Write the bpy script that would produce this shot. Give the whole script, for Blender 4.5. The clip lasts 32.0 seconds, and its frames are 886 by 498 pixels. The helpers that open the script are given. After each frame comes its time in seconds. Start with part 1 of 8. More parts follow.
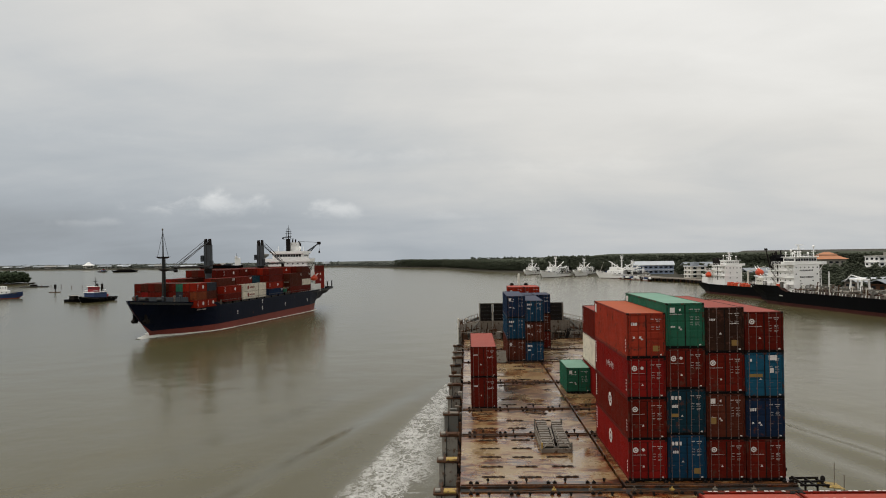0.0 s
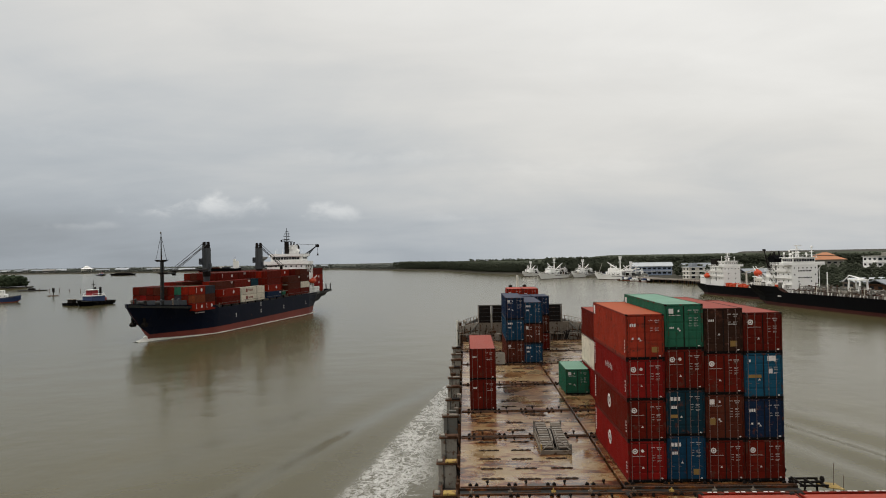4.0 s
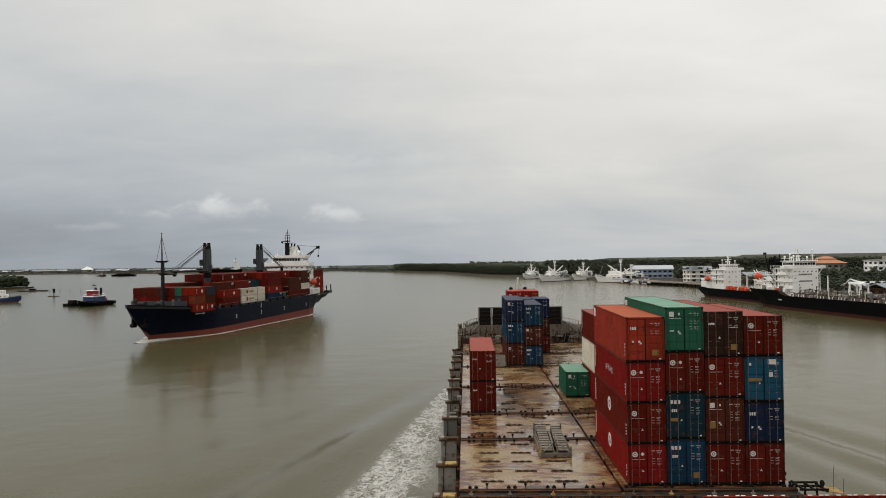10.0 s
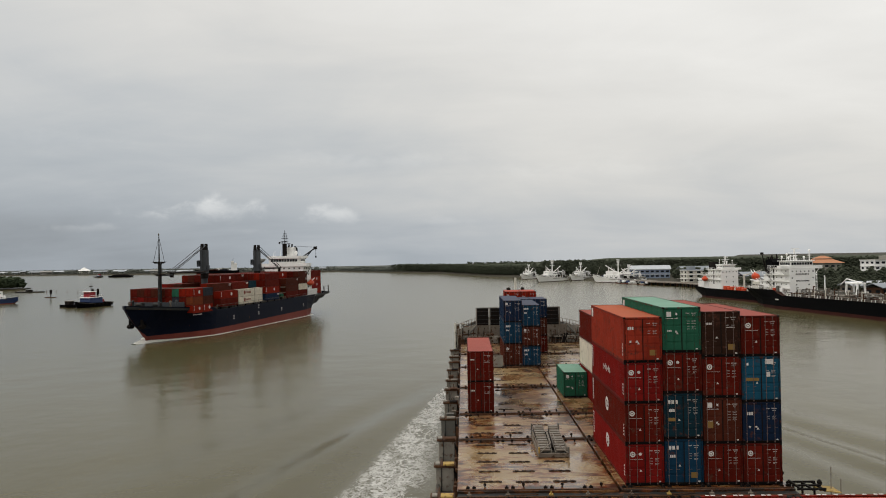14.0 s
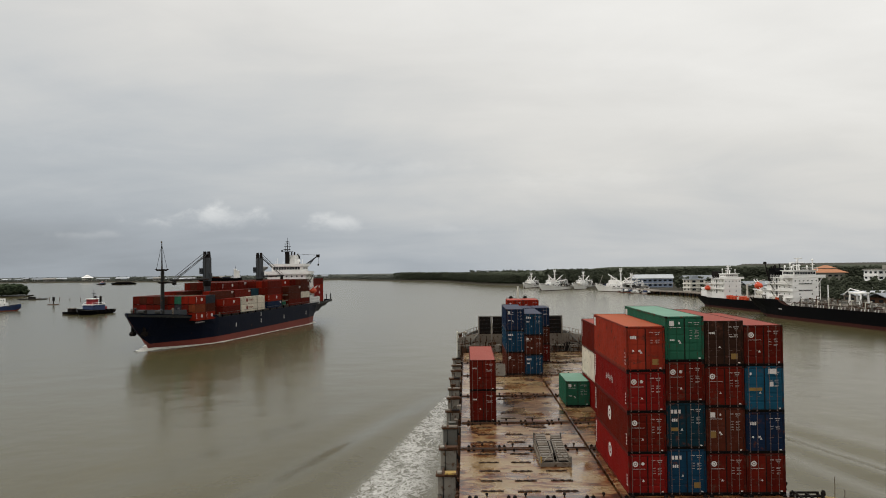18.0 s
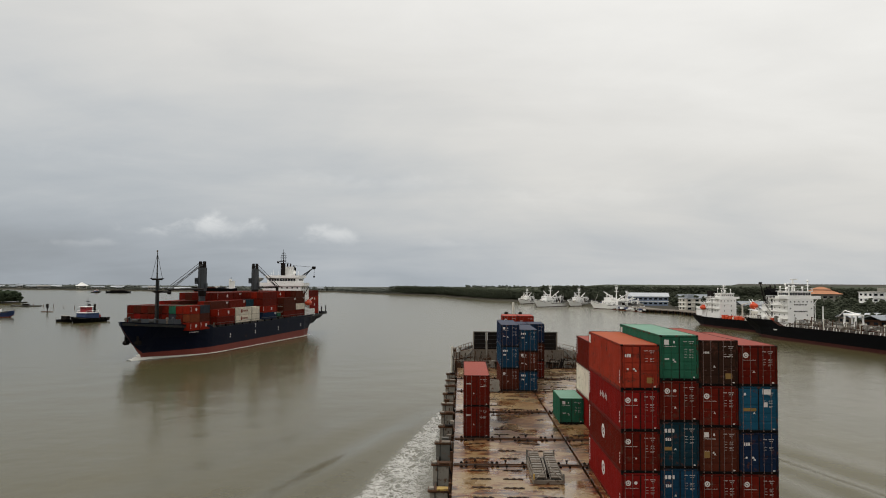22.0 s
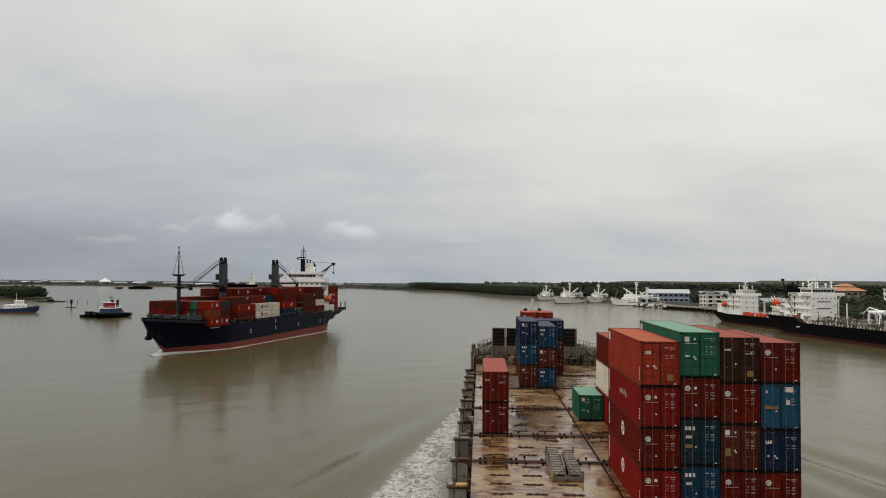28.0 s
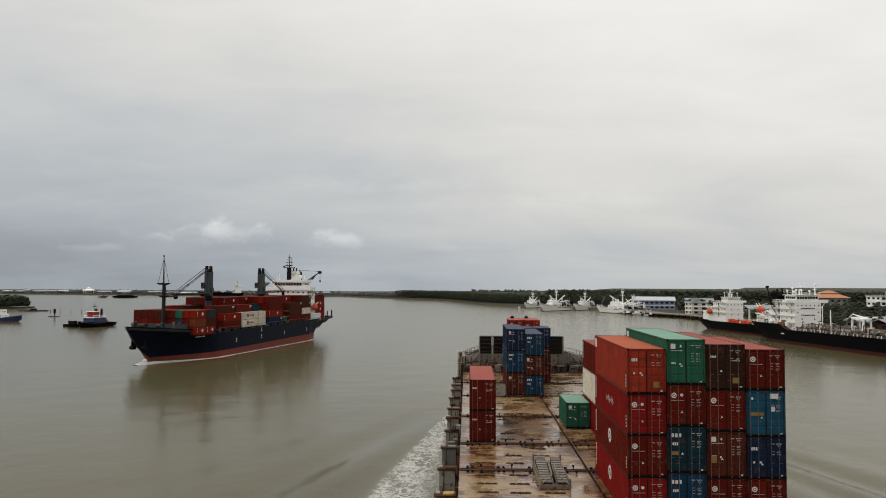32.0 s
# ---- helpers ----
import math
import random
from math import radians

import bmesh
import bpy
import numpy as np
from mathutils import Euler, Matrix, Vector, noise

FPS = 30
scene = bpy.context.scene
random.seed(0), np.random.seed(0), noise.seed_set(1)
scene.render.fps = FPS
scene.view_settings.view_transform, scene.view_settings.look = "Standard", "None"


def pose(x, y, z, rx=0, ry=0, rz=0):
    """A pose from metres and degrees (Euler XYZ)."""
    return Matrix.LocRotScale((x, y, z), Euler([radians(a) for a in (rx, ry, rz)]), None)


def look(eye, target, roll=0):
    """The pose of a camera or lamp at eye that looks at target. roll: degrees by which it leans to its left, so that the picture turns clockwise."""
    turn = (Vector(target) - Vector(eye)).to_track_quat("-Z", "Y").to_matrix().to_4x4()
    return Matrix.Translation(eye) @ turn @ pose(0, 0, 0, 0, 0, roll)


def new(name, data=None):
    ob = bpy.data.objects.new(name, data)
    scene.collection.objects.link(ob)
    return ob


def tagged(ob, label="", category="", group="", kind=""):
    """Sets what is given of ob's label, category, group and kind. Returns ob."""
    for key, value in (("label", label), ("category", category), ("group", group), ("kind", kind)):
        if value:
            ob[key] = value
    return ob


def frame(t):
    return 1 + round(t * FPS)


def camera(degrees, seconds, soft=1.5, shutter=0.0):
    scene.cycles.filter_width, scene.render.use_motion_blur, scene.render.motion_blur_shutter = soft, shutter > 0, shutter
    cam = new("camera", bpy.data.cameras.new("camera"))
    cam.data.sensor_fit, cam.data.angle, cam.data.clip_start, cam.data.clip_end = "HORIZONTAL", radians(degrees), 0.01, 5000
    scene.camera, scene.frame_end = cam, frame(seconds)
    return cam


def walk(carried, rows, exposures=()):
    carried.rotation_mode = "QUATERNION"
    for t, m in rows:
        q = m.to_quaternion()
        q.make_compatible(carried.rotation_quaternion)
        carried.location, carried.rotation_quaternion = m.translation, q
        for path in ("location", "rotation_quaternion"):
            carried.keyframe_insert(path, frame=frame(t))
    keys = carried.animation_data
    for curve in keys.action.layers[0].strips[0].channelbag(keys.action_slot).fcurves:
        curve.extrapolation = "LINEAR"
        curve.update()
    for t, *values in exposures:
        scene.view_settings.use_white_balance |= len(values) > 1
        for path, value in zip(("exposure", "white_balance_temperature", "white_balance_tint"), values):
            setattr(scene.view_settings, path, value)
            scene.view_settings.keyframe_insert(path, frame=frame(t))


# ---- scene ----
# camera on the bridge wing, 25 m above the water: seconds, tilt, roll, yaw
EYE = (0.0, 0.0, 25.0)
TURNS = [
    (0, 90.17, 0.86, 1.79), (0.5, 90.52, 0.97, 1.76), (1, 90.54, 0.81, 1.67), (1.5, 90.59, 0.77, 1.66),
    (2, 90.51, 0.88, 1.57), (2.5, 90.50, 0.89, 1.58), (3, 90.37, 0.93, 1.66), (3.5, 90.32, 1.13, 1.68),
    (5.5, 90.40, 0.94, 1.65), (6, 90.47, 1.01, 1.58), (6.5, 90.41, 1.02, 1.64), (7, 90.51, 0.96, 1.53),
    (7.5, 90.51, 0.91, 1.61), (8, 90.60, 0.95, 1.60), (8.5, 90.57, 0.88, 1.56), (9, 90.64, 0.92, 1.60),
    (9.5, 90.58, 0.91, 1.61), (10, 90.48, 0.86, 1.72), (10.5, 90.51, 0.91, 1.60), (11, 90.70, 0.86, 1.65),
    (11.5, 90.64, 0.89, 1.61), (12, 90.58, 0.94, 1.59), (12.5, 90.71, 0.92, 1.66), (13, 90.64, 0.95, 1.66),
    (13.5, 90.47, 1.20, 1.66), (14, 90.51, 0.96, 1.53), (14.5, 90.84, 0.96, 1.59), (16.5, 90.64, 0.91, 1.60),
    (17, 90.77, 0.95, 1.65), (17.5, 90.84, 0.94, 1.71), (18, 91.15, 0.78, 1.72), (18.5, 91.02, 0.76, 1.88),
    (19, 90.98, 0.83, 1.70), (19.5, 90.84, 0.74, 1.77), (20, 91.54, 0.56, 1.69), (20.5, 91.65, 0.36, 2.02),
    (21, 92.13, -0.62, 2.19), (21.5, 91.98, -0.54, 2.44), (22, 92.24, -0.29, 1.41), (22.5, 91.96, -0.20, 1.84),
    (23, 91.98, -0.03, 1.97), (23.5, 92.15, 0.30, 1.77), (24, 92.73, 0.55, 2.30), (24.5, 92.80, 0.73, 2.45),
    (25, 92.97, 0.75, 2.49), (25.5, 92.70, 0.79, 2.37), (27.5, 91.83, -0.30, 2.90), (28, 91.95, -0.35, 2.85),
    (28.5, 92.10, -0.28, 2.66), (29, 92.26, -0.19, 2.52), (29.5, 92.24, -0.30, 2.26), (30, 92.11, -0.24, 2.32),
    (30.5, 92.17, -0.24, 2.25), (31, 92.37, -0.14, 1.98), (31.5, 92.43, -0.29, 1.91), (32, 92.56, -0.20, 1.85),
]
cam = camera(60.9, 32.0, soft=1.0)
walk(cam, [(t, pose(*EYE, rx, ry, rz)) for t, rx, ry, rz in TURNS])

# ---- overcast light ----
SUN_DIR = Vector((-0.42, -0.08, 0.90)).normalized()
world = bpy.data.worlds.new("overcast_sky")
scene.world = world
world.use_nodes = True
scene.view_settings.exposure = 0.0


class Nodes:
    """Short hand for building node trees."""

    def __init__(self, tree):
        self.t = tree
        self.t.nodes.clear()

    def n(self, kind, **kw):
        node = self.t.nodes.new(kind)
        for k, val in kw.items():
            if k == "op":
                node.operation = val
            elif k == "blend":
                node.blend_type = val
            elif k == "dims":
                node.noise_dimensions = val
            elif k == "sky":
                node.sky_type = val
        return node

    def put(self, sock, val):
        if isinstance(val, bpy.types.NodeSocket):
            self.t.links.new(val, sock)
        elif val is not None:
            sock.default_value = val

    def math(self, op, a, b=None, c=None, clamp=False):
        node = self.n("ShaderNodeMath", op=op)
        node.use_clamp = clamp
        self.put(node.inputs[0], a), self.put(node.inputs[1], b), self.put(node.inputs[2], c)
        return node.outputs[0]

    def vmath(self, op, a, b=None):
        node = self.n("ShaderNodeVectorMath", op=op)
        self.put(node.inputs[0], a), self.put(node.inputs[1], b)
        return node.outputs["Value"] if op in ("DOT_PRODUCT", "LENGTH", "DISTANCE") else node.outputs[0]

    def mix(self, fac, a, b, blend="MIX"):
        node = self.n("ShaderNodeMixRGB", blend=blend)
        self.put(node.inputs[0], fac), self.put(node.inputs[1], a), self.put(node.inputs[2], b)
        return node.outputs[0]

    def noise(self, vec, scale, detail=4.0, rough=0.55, dist=0.0):
        node = self.n("ShaderNodeTexNoise")
        self.put(node.inputs["Vector"], vec)
        node.inputs["Scale"].default_value, node.inputs["Detail"].default_value = scale, detail
        node.inputs["Roughness"].default_value, node.inputs["Distortion"].default_value = rough, dist
        return node.outputs["Fac"]

    def stretch(self, vec, scale, loc=(0, 0, 0), rot=(0, 0, 0)):
        node = self.n("ShaderNodeMapping")
        self.put(node.inputs["Vector"], vec)
        node.inputs["Scale"].default_value, node.inputs["Location"].default_value = scale, loc
        node.inputs["Rotation"].default_value = rot
        return node.outputs[0]

    def ramp(self, fac, lo, hi, a=0.0, b=1.0):
        node = self.n("ShaderNodeMapRange")
        node.interpolation_type = "SMOOTHSTEP"
        self.put(node.inputs[0], fac)
        for i, val in enumerate((lo, hi, a, b)):
            node.inputs[i + 1].default_value = val
        return node.outputs[0]

    def coord(self, which):
        return self.n("ShaderNodeTexCoord").outputs[which]

    def split(self, vec):
        node = self.n("ShaderNodeSeparateXYZ")
        self.put(node.inputs[0], vec)
        return node.outputs


def build_sky():
    g = Nodes(world.node_tree)
    way = g.coord("Generated")
    x, y, z = g.split(way)
    sun = g.n("ShaderNodeTexSky", sky="NISHITA")
    sun.sun_disc = False
    sun.sun_elevation = math.asin(SUN_DIR.z)
    sun.sun_rotation = math.atan2(SUN_DIR.x, SUN_DIR.y)
    sun.air_density, sun.dust_density = 1.5, 4.0
    blue = g.vmath("SCALE", sun.outputs[0])
    blue.node.inputs["Scale"].default_value = 0.09
    # cloud deck: a flat layer overhead, foreshortened towards the horizon
    up = g.math("ADD", g.math("MAXIMUM", z, 0.0), 0.22)
    comb = g.n("ShaderNodeCombineXYZ")
    g.put(comb.inputs[0], g.math("DIVIDE", x, up))
    g.put(comb.inputs[1], g.math("DIVIDE", y, up))
    flat = comb.outputs[0]
    big = g.noise(flat, 0.42, 3.0, 0.5, 0.4)
    fine = g.noise(g.stretch(flat, (0.8, 1.6, 1.0), (3.1, 1.7, 0)), 1.1, 6.0, 0.55, 0.3)
    toward = g.vmath("DOT_PRODUCT", way, tuple(SUN_DIR))
    lift = g.ramp(z, 0.0, 0.30)
    val = g.math("MULTIPLY_ADD", toward, 0.56, 0.565)
    # thinner cloud ahead to the right
    val = g.math("MULTIPLY_ADD", g.math("MULTIPLY", g.math("MAXIMUM", y, 0.0), x), 0.53, val)
    val = g.math("MULTIPLY_ADD", lift, 0.13, val)
    val = g.math("MULTIPLY_ADD", g.math("SUBTRACT", big, 0.5), 0.30, val)
    val = g.math("MULTIPLY_ADD", g.math("SUBTRACT", fine, 0.5), 0.20, val)
    wisp = g.noise(g.stretch(way, (3.2, 3.2, 11.0), (0.7, 0.2, 0.4), (0.0, 0.22, 0.0)), 1.0, 7.0, 0.58, 0.5)
    val = g.math("MULTIPLY_ADD", g.math("SUBTRACT", wisp, 0.5), 0.16, val)
    tone = g.mix(g.ramp(val, 0.42, 0.76), (0.878, 0.962, 1.048, 1), (1.018, 1.0, 0.958, 1))
    cloud = g.vmath("SCALE", tone)
    g.put(cloud.node.inputs["Scale"], val)
    # low broken cumulus far away, catching the light
    puff = g.noise(g.stretch(way, (24.0, 24.0, 40.0), (0.3, 0.0, 0.0)), 1.0, 6.0, 0.6, 0.3)
    for px, pz, wx, wz, gain in ((-0.340, 0.063, 0.058, 0.017, 0.36), (-0.172, 0.054, 0.038, 0.012, 0.30), (-0.43, 0.055, 0.03, 0.006, 0.12),
                                 (-0.50, 0.040, 0.05, 0.005, 0.10), (-0.02, 0.045, 0.06, 0.006, 0.08), (-0.29, 0.035, 0.05, 0.004, 0.06),
                                 (-0.10, 0.125, 0.10, 0.014, 0.08), (0.17, 0.105, 0.14, 0.016, 0.07), (-0.52, 0.14, 0.09, 0.012, 0.05)):
        dx = g.math("DIVIDE", g.math("SUBTRACT", g.math("DIVIDE", x, g.math("MAXIMUM", y, 0.05)), px), wx)
        dz = g.math("DIVIDE", g.math("SUBTRACT", z, pz), wz)
        d = g.math("SQRT", g.math("ADD", g.math("MULTIPLY", dx, dx), g.math("MULTIPLY", dz, dz)))
        d = g.math("ADD", d, g.math("MULTIPLY_ADD", puff, -4.2, 2.1))
        m = g.math("MULTIPLY", g.ramp(d, 1.3, -0.5), g.ramp(y, 0.1, 0.3))
        lit = g.math("MULTIPLY_ADD", g.ramp(dz, -1.2, 0.9), 0.75, 0.25)
        m = g.math("MULTIPLY", g.math("MULTIPLY", m, lit), gain)
        cloud = g.mix(m, cloud, (1.25, 1.24, 1.20, 1))
    sky = g.mix(0.93, blue, cloud)
    bg = g.n("ShaderNodeBackground")
    g.put(bg.inputs["Color"], sky)
    bg.inputs["Strength"].default_value = 1.0
    g.put(g.n("ShaderNodeOutputWorld").inputs["Surface"], bg.outputs[0])


build_sky()
lamp = bpy.data.lights.new("veiled_sun", "SUN")
lamp.energy, lamp.angle, lamp.color = 1.1, radians(30), (1.0, 0.96, 0.9)
new("veiled_sun", lamp).matrix_world = look(SUN_DIR * 200, (0, 0, 0))


# ---- materials ----
def surface(name, col, rough=0.5, metal=0.0, var=0.25, size=1.0, rust=0.0, rust_col=(0.16, 0.06, 0.025), bump=0.15,
            random_tint=0.0, streak=False, spec=0.18):
    """Painted or weathered surface: broad and fine variation, optional rust patches and relief."""
    m = bpy.data.materials.new(name)
    m.use_nodes = True
    g = Nodes(m.node_tree)
    at = g.coord("Object")
    info = g.n("ShaderNodeObjectInfo").outputs["Random"]
    shift = g.vmath("ADD", at, g.vmath("SCALE", (7.0, 3.0, 5.0)))
    sc = shift.node.inputs[1].links[0].from_node
    g.put(sc.inputs["Scale"], info)
    broad = g.noise(shift, 0.55 / size, 3.0)
    grain = g.noise(shift, 6.0 / size, 5.0, 0.65)
    if streak:
        grain = g.noise(g.stretch(shift, (1.0, 1.0, 0.12)), 7.0 / size, 4.0, 0.6)
    val = g.math("ADD", g.math("MULTIPLY", g.math("SUBTRACT", broad, 0.5), 1.6 * var),
                 g.math("MULTIPLY", g.math("SUBTRACT", grain, 0.5), 0.9 * var))
    if random_tint:
        val = g.math("ADD", val, g.math("MULTIPLY_ADD", info, 2 * random_tint, -random_tint))
    tone = g.vmath("SCALE", (*col[:3],))
    tone.node.name = "base_tone"
    g.put(tone.node.inputs["Scale"], g.math("ADD", val, 1.0))
    out = tone
    rough_out = g.math("MULTIPLY_ADD", grain, 0.25, rough - 0.12)
    if rust:
        patch = g.ramp(g.noise(shift, 1.7 / size, 6.0, 0.7), 0.66 - 0.3 * rust, 0.80 - 0.3 * rust)
        out = g.mix(patch, out, (*rust_col, 1))
        rough_out = g.math("MAXIMUM", rough_out, g.math("MULTIPLY", patch, 0.8))
    b = g.n("ShaderNodeBsdfPrincipled")
    g.put(b.inputs["Base Color"], out)
    g.put(b.inputs["Roughness"], rough_out)
    b.inputs["Metallic"].default_value = metal
    b.inputs["Specular IOR Level"].default_value = spec
    if bump:
        bp = g.n("ShaderNodeBump")
        bp.inputs["Strength"].default_value, bp.inputs["Distance"].default_value = bump, 0.02 * size
        g.put(bp.inputs["Height"], grain)
        g.put(b.inputs["Normal"], bp.outputs[0])
    g.put(g.n("ShaderNodeOutputMaterial").inputs["Surface"], b.outputs[0])
    return m


def cargo_paint(name, col, rust=0.25):
    col = [c * (0.95 if sum(col) < 1.0 else 1.0) for c in col]
    return surface(name, col, 0.6, 0.0, 0.5, 0.9, rust + 0.14, (0.070, 0.026, 0.017), 0.12, 0.10, True, 0.05)


PAINT = {
    "maroon": cargo_paint("maroon_paint", (0.094, 0.0078, 0.0036)),
    "red": cargo_paint("red_paint", (0.19, 0.0125, 0.0045), 0.12),
    "crimson": cargo_paint("crimson_paint", (0.165, 0.0085, 0.0065), 0.1),
    "brown": cargo_paint("brown_paint", (0.062, 0.014, 0.007), 0.3),
    "dark_brown": cargo_paint("dark_brown_paint", (0.0273, 0.01248, 0.0078), 0.3),
    "orange": cargo_paint("orange_red_paint", (0.235, 0.028, 0.014), 0.26),
    "green": cargo_paint("green_paint", (0.022, 0.105, 0.062), 0.12),
    "blue": cargo_paint("blue_paint", (0.0065, 0.034, 0.066), 0.15),
    "navy": cargo_paint("navy_paint", (0.0075, 0.0185, 0.045), 0.15),
    "sky_blue": cargo_paint("light_blue_paint", (0.010, 0.062, 0.105), 0.1),
    "teal": cargo_paint("dark_teal_paint", (0.006, 0.026, 0.038), 0.15),
    "white": cargo_paint("off_white_paint", (0.58, 0.52, 0.42), 0.10),
    "rust_orange": cargo_paint("rusty_orange_paint", (0.1482, 0.0351, 0.01248), 0.3),
    "grey": cargo_paint("grey_paint", (0.0936, 0.0936, 0.0936), 0.2),
    "slate": cargo_paint("slate_paint", (0.0273, 0.03276, 0.04056), 0.2),
}
# corner posts, rails and sills: paint darkened for the shade of gaps, and rustier
SHADED_PAINT = {k: cargo_paint("shaded_" + k + "_frame", [0.8 * c for c in v.node_tree.nodes["base_tone"].inputs[0].default_value[:3]], 0.4) for k, v in PAINT.items()}
# roof sheets have their own colours, most paler and greyer than the walls
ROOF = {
    "orange": surface("orange_roof_sheet", (0.32, 0.068, 0.022), 0.65, 0, 0.2, 1.5, 0.1),
    "red": surface("red_roof_sheet", (0.32, 0.055, 0.035), 0.65, 0, 0.2, 1.5, 0.1),
    "maroon": surface("maroon_roof_sheet", (0.245, 0.052, 0.036), 0.65, 0, 0.2, 1.5, 0.1),
    "green": surface("green_roof_sheet", (0.150, 0.275, 0.205), 0.65, 0, 0.2, 1.5, 0.08),
    "navy": surface("navy_roof_sheet", (0.04675, 0.0527, 0.08075), 0.65, 0, 0.2, 1.5, 0.1),
    "sky_blue": surface("blue_roof_sheet", (0.068, 0.119, 0.1785), 0.65, 0, 0.2, 1.5, 0.1),
    "brown": surface("brown_roof_sheet", (0.0935, 0.0357, 0.0255), 0.65, 0, 0.2, 1.5, 0.2),
    "white": surface("white_roof_sheet", (0.357, 0.34, 0.306), 0.65, 0, 0.2, 1.5, 0.15),
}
WHITE_MARK = surface("white_marking", (0.56, 0.53, 0.50), 0.6, 0, 0.5, 0.4, 0.2, (0.14, 0.10, 0.08), bump=0)
YELLOW_MARK = surface("yellow_marking", (0.20, 0.12, 0.035), 0.6, 0, 0.25, 0.4, 0.2, bump=0)
GALV = surface("galvanised_steel", (0.19, 0.165, 0.135), 0.45, 0.5, 0.3, 0.5, 0.25)
ROD = surface("worn_lock_rod", (0.125, 0.088, 0.076), 0.5, 0.1, 0.35, 0.4, 0.1)
STENCIL = surface("faded_stencil_paint", (0.40, 0.37, 0.345), 0.65, 0, 0.5, 0.3, 0.3, (0.14, 0.09, 0.07), bump=0)
# near-black colour stands for the shade in the gap between tiers
SILL = surface("gap_shade_sill_steel", (0.006, 0.005, 0.0045), 0.8, 0, 0.4, 0.5, 0.25, (0.012, 0.008, 0.006), spec=0.03)
CASTING = surface("dark_casting", (0.011, 0.009, 0.008), 0.7, 0.0, 0.3, 0.3, 0.3, (0.05, 0.024, 0.013), spec=0.06)
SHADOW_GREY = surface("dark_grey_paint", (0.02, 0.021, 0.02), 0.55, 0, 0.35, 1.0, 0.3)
STEEL_GREY = surface("weathered_grey_paint", (0.12, 0.115, 0.10), 0.55, 0, 0.35, 1.2, 0.25)
PALE_STEEL = surface("pale_grey_paint", (0.225, 0.205, 0.172), 0.6, 0, 0.55, 0.7, 0.46, (0.085, 0.042, 0.018), streak=True)
DULL_STEEL = surface("dull_brown_grey_paint", (0.150, 0.125, 0.098), 0.6, 0, 0.45, 1.0, 0.45, (0.05, 0.026, 0.013))
RUST = surface("brown_rust", (0.065, 0.03, 0.014), 0.85, 0, 0.5, 0.6, 0.5, (0.035, 0.02, 0.015))
HULL_OWN = surface("own_hull_paint", (0.05, 0.055, 0.06), 0.5, 0, 0.3, 2.0, 0.3, streak=True)
HULL_NAVY = surface("navy_hull_paint", (0.0046, 0.0070, 0.0165), 0.5, 0, 0.3, 3.0, 0.05, streak=True, spec=0.06)
HULL_BLACK = surface("black_hull_paint", (0.0032, 0.0032, 0.0036), 0.55, 0, 0.3, 3.0, 0.08, (0.02, 0.011, 0.008), streak=True, spec=0.03)
BOOT_RED = surface("red_boot_topping", (0.17, 0.040, 0.028), 0.6, 0, 0.35, 3.0, 0.15, (0.10, 0.04, 0.03), streak=True)
BOOT_DARK = surface("dark_red_boot_topping", (0.042, 0.013, 0.010), 0.6, 0, 0.35, 3.0, 0.15, (0.05, 0.02, 0.015), streak=True, spec=0.08)
SHIP_WHITE = surface("ship_white_paint", (0.80, 0.79, 0.76), 0.45, 0, 0.10, 2.0, 0.05, (0.35, 0.22, 0.13), streak=True)
SHIP_CREAM = surface("cream_paint", (0.55, 0.52, 0.45), 0.5, 0, 0.2, 2.0, 0.15, streak=True)
LIFEBOAT = surface("orange_lifeboat_shell", (0.50, 0.06, 0.02), 0.4, 0, 0.15, 1.0)
DECK_RED = surface("red_oxide_deck", (0.05, 0.022, 0.016), 0.7, 0, 0.4, 2.0, 0.2)
DECK_GREY = surface("dull_deck_paint", (0.055, 0.05, 0.042), 0.7, 0, 0.4, 2.0, 0.3)
CRANE_GREY = surface("crane_grey_paint", (0.045, 0.050, 0.055), 0.5, 0, 0.25, 2.0, 0.1)
CRANE_WHITE = surface("crane_white_paint", (0.52, 0.53, 0.51), 0.5, 0, 0.2, 1.5, 0.2)
CABLE = surface("greased_wire", (0.06, 0.06, 0.06), 0.6, 0.3, 0.2, 1.0, bump=0)
GLASS = surface("dark_window_glass", (0.012, 0.015, 0.018), 0.08, 0, 0.1, 2.0, bump=0)


